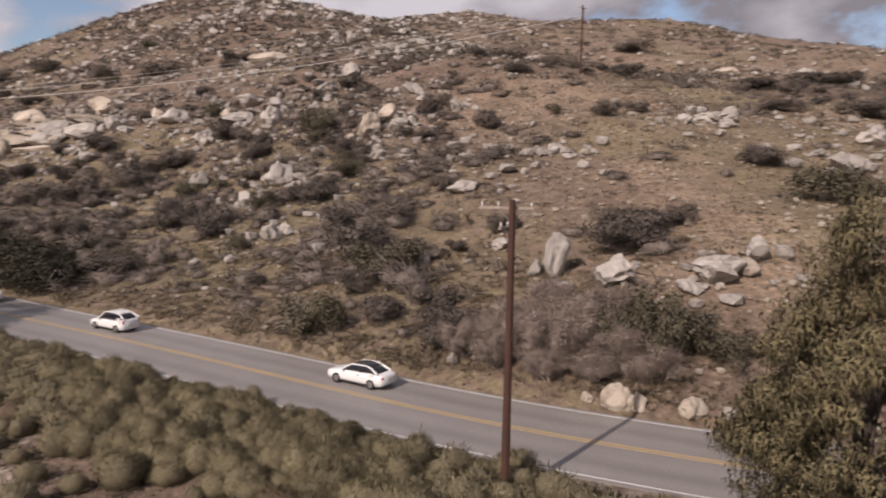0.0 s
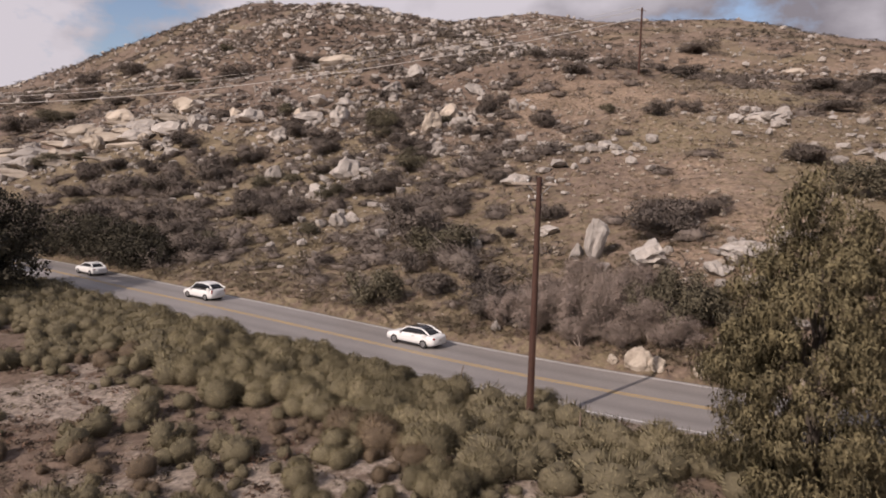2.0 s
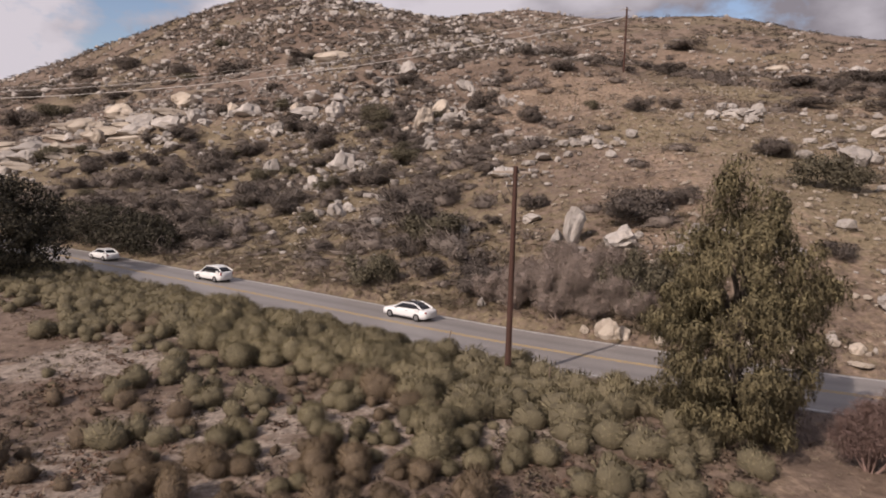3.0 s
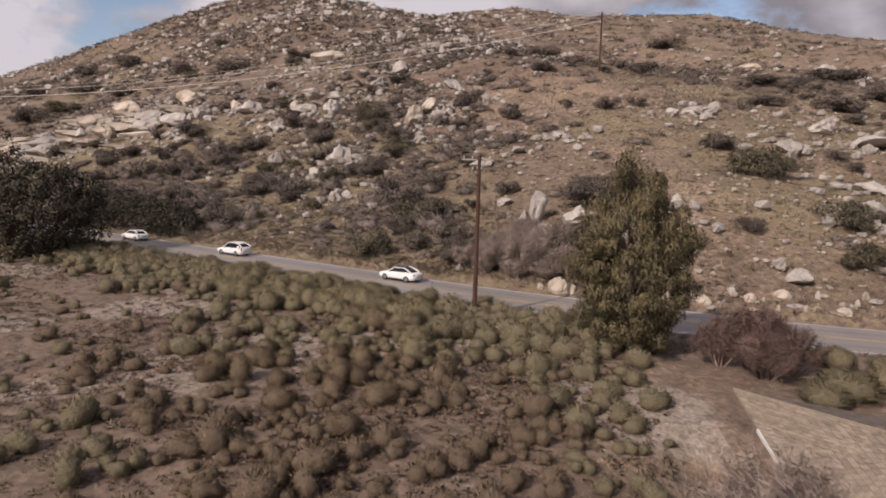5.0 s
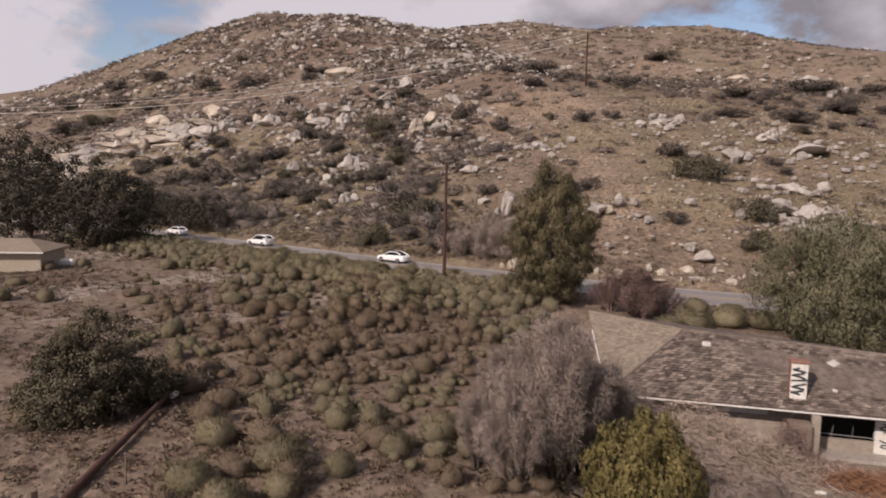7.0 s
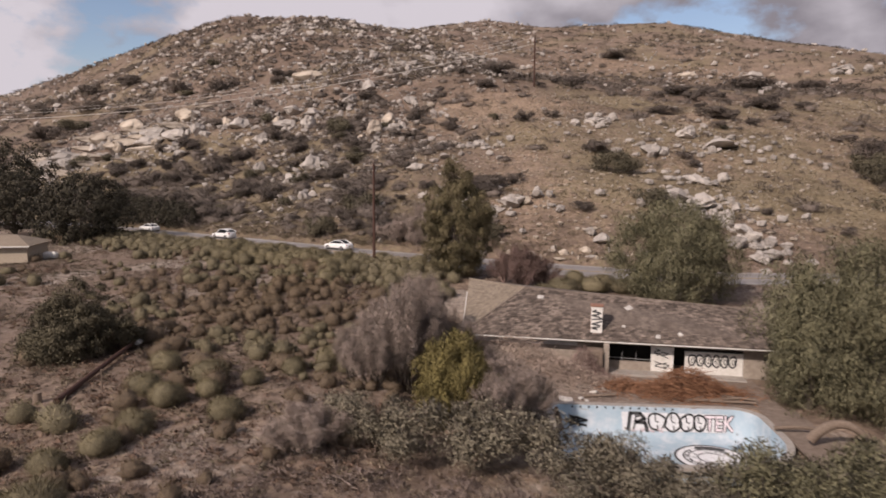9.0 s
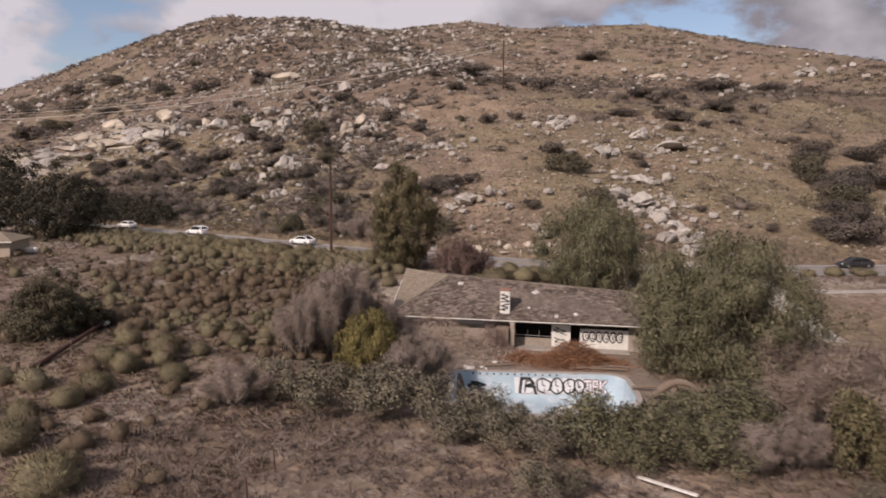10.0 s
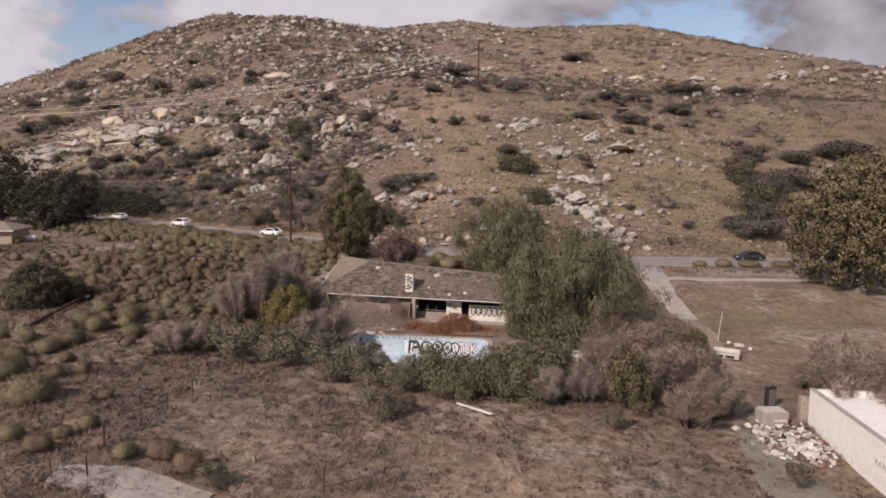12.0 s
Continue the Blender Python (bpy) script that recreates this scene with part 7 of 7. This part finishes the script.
# fallen trunk that arches beside the pool
arc = [(33.0 + 3.2 * u, -49.0 - 0.6 * u, FLOOR + 0.35 + 1.05 * math.sin(math.pi * min(u * 1.08, 1)) ** 0.8) for u in np.linspace(0, 1, 12)]
v, f = tube_path(arc, np.linspace(0.30, 0.16, 12), 9)
tagged(new("dead_tree", np_mesh("dead_tree", v, f, M["old_wood"], smooth=True)), "bare pale dead tree arching beside the pool", "dead tree")
v, f = tube_path([(31.8 + 2.4 * u, -47.2, FLOOR + 0.3 + 0.1 * math.sin(3 * u)) for u in np.linspace(0, 1, 6)], np.linspace(0.13, 0.08, 6), 8)
tagged(new("fallen_branch", np_mesh("fallen_branch", v, f, M["old_wood"], smooth=True)), "bare pale branch lying beside the pool", "branch")
t = thing("low_wall", (38.6, -46.4, gz(38.6, -46.4)), -20, "low broken grey plastered wall among bushes", "wall")
part("wall", box((0, -0.15, -0.4), (3.8, 0.15, 0.55), 0.03), M["junk_white"], t)
part("coping", box((-0.1, -0.3, 0.55), (3.6, 0.3, 0.66), 0.02), M["concrete"], t)
part("pier", box((-0.25, -0.25, -0.4), (0.2, 0.25, 0.75), 0.03), M["plaster"], t)
t = thing("plank", (31.0, -60.5, gz(31.0, -60.5)), -38, "long pale plank lying in the weeds", "plank")
part("board", box((-1.6, -0.12, 0.25), (1.6, 0.12, 0.33), 0.01), M["junk_white"], t)
part("batten", box((-0.3, -0.2, 0.05), (-0.1, 0.2, 0.25), 0.01), M["old_wood"], t)


# ---------------------------------------------------------------- the east side: drive, lot, white building, rubble
def ground_strip(name, pts, widths, mat, label, up=0.05, category="driveway"):
    """A strip that follows the ground along a line of points."""
    fine, wide = [], []
    for (a, b), (wa, wb) in zip(zip(pts, pts[1:]), zip(widths, widths[1:])):
        for u in np.linspace(0, 1, 14)[:-1]:
            fine.append((a[0] + (b[0] - a[0]) * u, a[1] + (b[1] - a[1]) * u))
            wide.append(wa + (wb - wa) * u)
    fine.append(pts[-1])
    wide.append(widths[-1])
    fine, wide = np.array(fine), np.array(wide)
    d = unit(np.gradient(fine, axis=0))
    nrm = np.stack([-d[:, 1], d[:, 0]], 1)
    cols = []
    for k in np.linspace(-1, 1, 9):
        p = fine + nrm * (wide * k / 2 * (1 + 0.08 * vnoise(fine[:, 0], fine[:, 1], 1.3, 3 + k)))[:, None]
        cols.append(np.stack([p[:, 0], p[:, 1], ground_z(p[:, 0], p[:, 1]) + up - (0.3 if abs(k) == 1 else 0)], 1))
    v = np.stack(cols, 1).reshape(-1, 3)
    f = [(i * 9 + j, i * 9 + j + 1, i * 9 + 10 + j, i * 9 + 9 + j) for i in range(len(fine) - 1) for j in range(8)]
    return tagged(new(name, np_mesh(name, v, f, mat)), label, category, kind="structure")


ground_strip("driveway", [(53.5, -4.6), (53.4, -14), (53.3, -20), (54.2, -29)], [7, 4.6, 3.6, 2.8], M["concrete"], "pale worn driveway beside the open lot", 0.06)
ground_strip("dirt_track", [(54.0, -28), (54.6, -36), (53.4, -46), (51.6, -55)], [2.6, 1.6, 1.8, 2.4], M["dirt_track"], "pale worn dirt track beside the thickets", 0.035, "track")
ground_strip("lower_driveway", [(51.8, -54), (50.8, -62), (50.2, -70), (49.5, -80)], [2.6, 4.4, 5.4, 5.6], M["dusty_asphalt"], "grey worn asphalt beside the white building", 0.06)
ground_strip("frontage_path", [(52, -13.9), (64, -12.2), (76, -11.0), (90, -9.0)], [2.2, 1.8, 1.8, 1.6], M["concrete"], "pale strip of bare concrete along the lot", 0.07, "path")
ground_strip("concrete_pad", [(9.6, -75.4), (13.0, -74.8), (17.6, -75.8)], [2.0, 4.0, 3.2], M["concrete"], "pale cracked concrete pad among weeds", 0.10, "slab")

t = thing("white_building", (55.6, -56.4, -5.1), 0, "long low whitewashed building with a flat roof", "building")
part("wall", box((0, -26, -0.5), (0.3, 0, 2.75), 0.02), M["whitewash"], t)
part("wall", box((0.3, -0.3, -0.5), (11, 0, 2.75), 0.02), M["whitewash"], t)
part("wall", box((11, -26, -0.5), (11.3, 0, 2.75), 0.02), M["whitewash"], t)
part("wall", box((0.3, -26, -0.5), (11, -25.7, 2.75), 0.02), M["whitewash"], t)
part("roof", box((0.3, -25.7, 2.15), (11, -0.3, 2.3)), M["whitewash"], t, "pale flat roof")
part("parapet_cap", box((-0.04, -26, 2.75), (0.34, 0, 2.8), 0.01), M["concrete"], t)
part("pilaster", box((-0.5, 0.1, -0.4), (0.1, 0.7, 2.0), 0.05), M["plaster"], t, "stained broken pier")
for i in range(5):
    stroke([(0, 0), (0.14, 0.35), (0.3, 0.0)], 0.03, 0, M["concrete"], t, "faded_tag").matrix_local = Matrix.Translation((-0.004, -9.3 - 0.42 * i, 1.1)) @ Matrix.Rotation(radians(-90), 4, "Z")

t = thing("concrete_box", (52.9, -56.6, gz(52.9, -56.6)), 8, "square grey concrete box amid rubble", "concrete box")
part("body", box((-0.95, -0.7, -0.3), (0.95, 0.7, 1.0), 0.04), M["concrete"], t)
part("lid", box((-0.85, -0.6, 1.0), (0.85, 0.6, 1.08), 0.03), M["junk_white"], t)
part("hatch", box((-0.2, -0.73, 0.35), (0.75, -0.7, 0.5)), M["junk_white"], t)
t = thing("dark_frame", (53.9, -53.6, gz(53.9, -53.6)), 30, "dark upright discarded appliance frame", "frame")
part("frame", box((-0.45, -0.2, -0.1), (0.45, 0.2, 1.7), 0.04), M["car_dark"], t)
part("panel", box((-0.35, -0.23, 0.2), (0.35, -0.2, 1.5), 0.01), M["metal"], t)
t = thing("sofa", (54.2, -41.9, gz(54.2, -41.9)), -24, "overturned dirty white sofa on the lot", "sofa")
part("base", box((-1.2, -0.45, 0.0), (1.2, 0.45, 0.42), 0.08), M["junk_white"], t)
part("backrest", box((-1.2, 0.2, 0.42), (1.2, 0.5, 0.85), 0.09), M["junk_white"], t)
for s in (-1.2, 0.98):
    part("armrest", box((s, -0.45, 0.4), (s + 0.22, 0.45, 0.62), 0.06), M["junk_white"], t)
# base is not cut: dark panels paint in the shade of two openings
for s in (-0.55, 0.42):
    part("seat_hole", box((s - 0.42, -0.47, 0.12), (s + 0.36, -0.44, 0.36), 0.01), M["dark"], t, "dark panel painted as the shade of an opening")
t = thing("stake", (54.7, -37.5, gz(54.7, -37.5)), 0, "tall thin pale stake in the lot", "stake")
part("stake", rod((0, 0, -0.3), (0.35, 0.1, 3.0), 0.045, 0.035, 6), M["junk_white"], t)
part("clip", box((0.24, 0.0, 2.2), (0.36, 0.14, 2.3), 0.01), M["metal"], t)
for i, (x, y, s) in enumerate(((56.4, -38.8, 0.9), (57.2, -39.6, 0.5), (55.6, -38.2, 0.4))):
    ob = new("rubbish_sheet", bm_mesh("rubbish_sheet", box((-s / 2, -s / 3, 0), (s / 2, s / 3, 0.3), 0.08), M["junk_white"]))
    ob.matrix_world = pose(x, y, gz(x, y) - 0.02, 4, 6, 70 * i)
    tagged(ob, "white rubbish lying on the open lot", "rubbish", "rubbish on the lot")
# rubble
rng = np.random.default_rng(77)
for i in range(190):
    a, r = rng.uniform(0, 6.28), math.sqrt(rng.uniform())
    x, y = 52.4 + 3.0 * r * math.cos(a) + 0.25 * (i % 7), -60.0 + 3.6 * r * math.sin(a)
    if x > 55.2:
        x = 55.1 - rng.uniform(0, 1.2)
    s = rng.uniform(0.12, 0.6)
    ob = new("rubble_piece", bm_mesh("rubble_piece", box((-s / 2, -s * rng.uniform(0.2, 0.5), 0), (s / 2, s * rng.uniform(0.2, 0.5), rng.uniform(0.03, 0.2)), 0.01), M["junk_white"] if rng.uniform() < 0.72 else (M["brick"] if rng.uniform() < 0.2 else M["concrete"])))
    ob.matrix_world = pose(x, y, gz(x, y) + 0.03 + 0.25 * rng.uniform() * (1 - r), rng.uniform(-25, 25), rng.uniform(-25, 25), rng.uniform(0, 360))
    tagged(ob, "piece of broken white rubble beside the drive", "rubble", "rubble heap")

# low house at the far edge of the field
t = thing("house", (-50.0, 9.5, gz(-50, 9.5)), 14, "low tan house with a shallow brown roof", "house")
for lo, hi in (((-12, 0, -0.5), (0, 0.2, 2.4)), ((-12, -7, -0.5), (0, -6.8, 2.4)), ((-0.2, -6.8, -0.5), (0, 0, 2.4)), ((-12, -6.8, -0.5), (-11.8, 0, 2.4))):
    part("wall", box(lo, hi), M["cream_wall"], t)
bm = bmesh.new()
pts = [(-12.6, -7.7, 2.35), (0.6, -7.7, 2.35), (0.6, 0.8, 2.35), (-12.6, 0.8, 2.35), (-9.4, -3.4, 3.6), (-2.6, -3.4, 3.6)]
vs = [bm.verts.new(p) for p in pts]
for f in ((0, 1, 5, 4), (2, 3, 4, 5), (1, 2, 5), (3, 0, 4), (3, 2, 1, 0)):
    bm.faces.new([vs[k] for k in f])
part("roof", bm, M["tan_roof"], t, "shallow brown hip roof")
part("fascia", box((-12.6, -7.76, 2.2), (0.6, -7.7, 2.38)), M["white_paint"], t)
part("window", box((-7.5, -7.03, 0.9), (-6.0, -6.98, 1.9)), M["car_glass"], t)
t = thing("white_bin", (-47.6, 6.6, gz(-47.6, 6.6)), 0, "white rounded tank beside the low house", "tank")
part("body", box((-1.0, -0.5, 0), (1.0, 0.5, 0.95), 0.25), M["white_paint"], t)
part("foot", box((-0.8, -0.4, -0.2), (0.8, 0.4, 0.05)), M["concrete"], t)


# ---------------------------------------------------------------- cars
def wheel(parent, x, y, r=0.33, w=0.22):
    tyre = part("wheel", rod((x, y - w / 2, r), (x, y + w / 2, r), r, r, 20), M["tyre"], parent, "black tyre")
    for s in (-1, 1):
        part("rim", rod((x, y + s * (w / 2 - 0.01), r), (x, y + s * (w / 2 + 0.012), r), r * 0.66, r * 0.6, 14), M["rim"], tyre)
    return tyre


def lofted(sections, mat, name, parent, label="", smooth_=True):
    """A body from cross sections (x, half width, low, high, top half width)."""
    bm = bmesh.new()
    rings_ = []
    for x, w, lo, hi, tw in sections:
        shape = [(-w * 0.92, lo), (-w, lo + (hi - lo) * 0.35), (-w * 0.985, lo + (hi - lo) * 0.7), (-tw, hi - 0.03), (-tw * 0.82, hi), (tw * 0.82, hi), (tw, hi - 0.03), (w * 0.985, lo + (hi - lo) * 0.7), (w, lo + (hi - lo) * 0.35), (w * 0.92, lo)]
        rings_.append([bm.verts.new((x, y, z)) for y, z in shape])
    for a, b in zip(rings_, rings_[1:]):
        for i in range(10):
            j = (i + 1) % 10
            bm.faces.new((a[i], a[j], b[j], b[i]))
    bm.faces.new(rings_[0])
    bm.faces.new(rings_[-1][::-1])
    return part(name, bm, mat, parent, label, smooth_)


def car(x, label, paint, roof_mat, hatch=False, lane=2.1):
    y = float(road_y(x))
    slope = float(road_y(x + 1) - road_y(x - 1)) / 2
    n = Vector((-slope, 1)).normalized()
    t = thing("car", (x + n.x * lane, y + n.y * lane, float(road_z(x)) + 0.03), math.degrees(math.atan(slope)) + 180, label, "car", "cars on the road")
    hi = 0.22 if hatch else 0.0
    lofted([(2.38, 0.62, 0.34, 0.66, 0.55), (2.25, 0.84, 0.24, 0.76, 0.72), (1.7, 0.91, 0.2, 0.86, 0.82), (0.95, 0.92, 0.2, 0.95, 0.86), (-0.3, 0.92, 0.2, 0.98, 0.88), (-1.5, 0.92, 0.2, 1.0, 0.86), (-2.15, 0.88, 0.26, 0.98 + hi, 0.78), (-2.36, 0.70, 0.36, 0.88 + hi, 0.62)], paint, "body", t)
    rear = -2.2 if hatch else -1.75
    lofted([(1.05, 0.80, 0.90, 0.96, 0.78), (0.25, 0.80, 0.92, 1.40 + hi, 0.60), (-0.9, 0.79, 0.94, 1.42 + hi, 0.60), (rear + 0.55, 0.77, 0.95, 1.30 + hi, 0.58), (rear, 0.74, 0.96, 1.02 + hi, 0.68)], M["car_glass"], "window_glass", t, "dark tinted glass")
    lofted([(0.22, 0.58, 1.395 + hi, 1.43 + hi, 0.52), (-0.5, 0.60, 1.405 + hi, 1.46 + hi, 0.54), (rear + 0.62, 0.57, 1.32 + hi, 1.38 + hi, 0.50)], roof_mat, "roof", t)
    for s in (-1, 1):
        side = [(1.15, s * 0.79, 0.93), (0.30, s * 0.625, 1.385 + hi), (-0.9, s * 0.625, 1.41 + hi), (rear + 0.5, s * 0.60, 1.30 + hi), (rear - 0.1, s * 0.72, 1.0 + hi)]
        v, f = tube_path(side, [0.05, 0.055, 0.055, 0.06, 0.08], 6)
        part("roof_rail", np_mesh("roof_rail", v, f, paint, smooth=True), None, t)
        part("door_pillar", rod((-0.55, s * 0.80, 0.95), (-0.52, s * 0.635, 1.39 + hi), 0.045, 0.04, 6), M["car_dark"], t)
        part("rear_pillar", box((rear + 0.1, s * 0.735 - 0.03, 0.93), (rear + 0.5, s * 0.735 + 0.03, 1.2 + hi), 0.02, Matrix.Rotation(radians(-9 * s), 4, "X")), paint, t)
        part("sill", box((-1.0, s * 0.90 - 0.03, 0.2), (1.05, s * 0.90 + 0.03, 0.3), 0.02), M["car_dark"], t)
        part("door_handle", box((-0.5, s * 0.93 - 0.015, 0.80), (-0.3, s * 0.93 + 0.015, 0.84)), M["metal"], t)
        part("headlight", box((2.1, s * 0.62 - 0.16, 0.6), (2.3, s * 0.62 + 0.16, 0.72), 0.03), M["lamp_lens"], t)
        part("tail_light", box((-2.34, s * 0.64 - 0.15, 0.74), (-2.14, s * 0.64 + 0.15, 0.88 + hi), 0.03), M["red_lamp"], t)
        part("mirror", box((0.75, s * 0.98 - 0.1, 0.95), (0.95, s * 0.98 + 0.1, 1.08), 0.03), paint, t)
        for px in (1.45, -1.4):
            wheel(t, px, s * 0.82)
    part("grille", box((2.3, -0.4, 0.45), (2.4, 0.4, 0.6), 0.02), M["car_dark"], t)
    part("number_plate", box((-2.40, -0.25, 0.62), (-2.36, 0.25, 0.74)), M["white_paint"], t)
    return t


car(-9.5, "white sedan with a black roof on the road", M["car_white"], M["car_dark"])
car(-33.0, "white estate car driving along the road", M["car_white"], M["car_white"], True)
car(-52.5, "white sedan driving along the road", M["car_white"], M["car_white"])
car(72.5, "dark sedan driving along the road", M["car_dark"], M["car_dark"], False, 2.1)
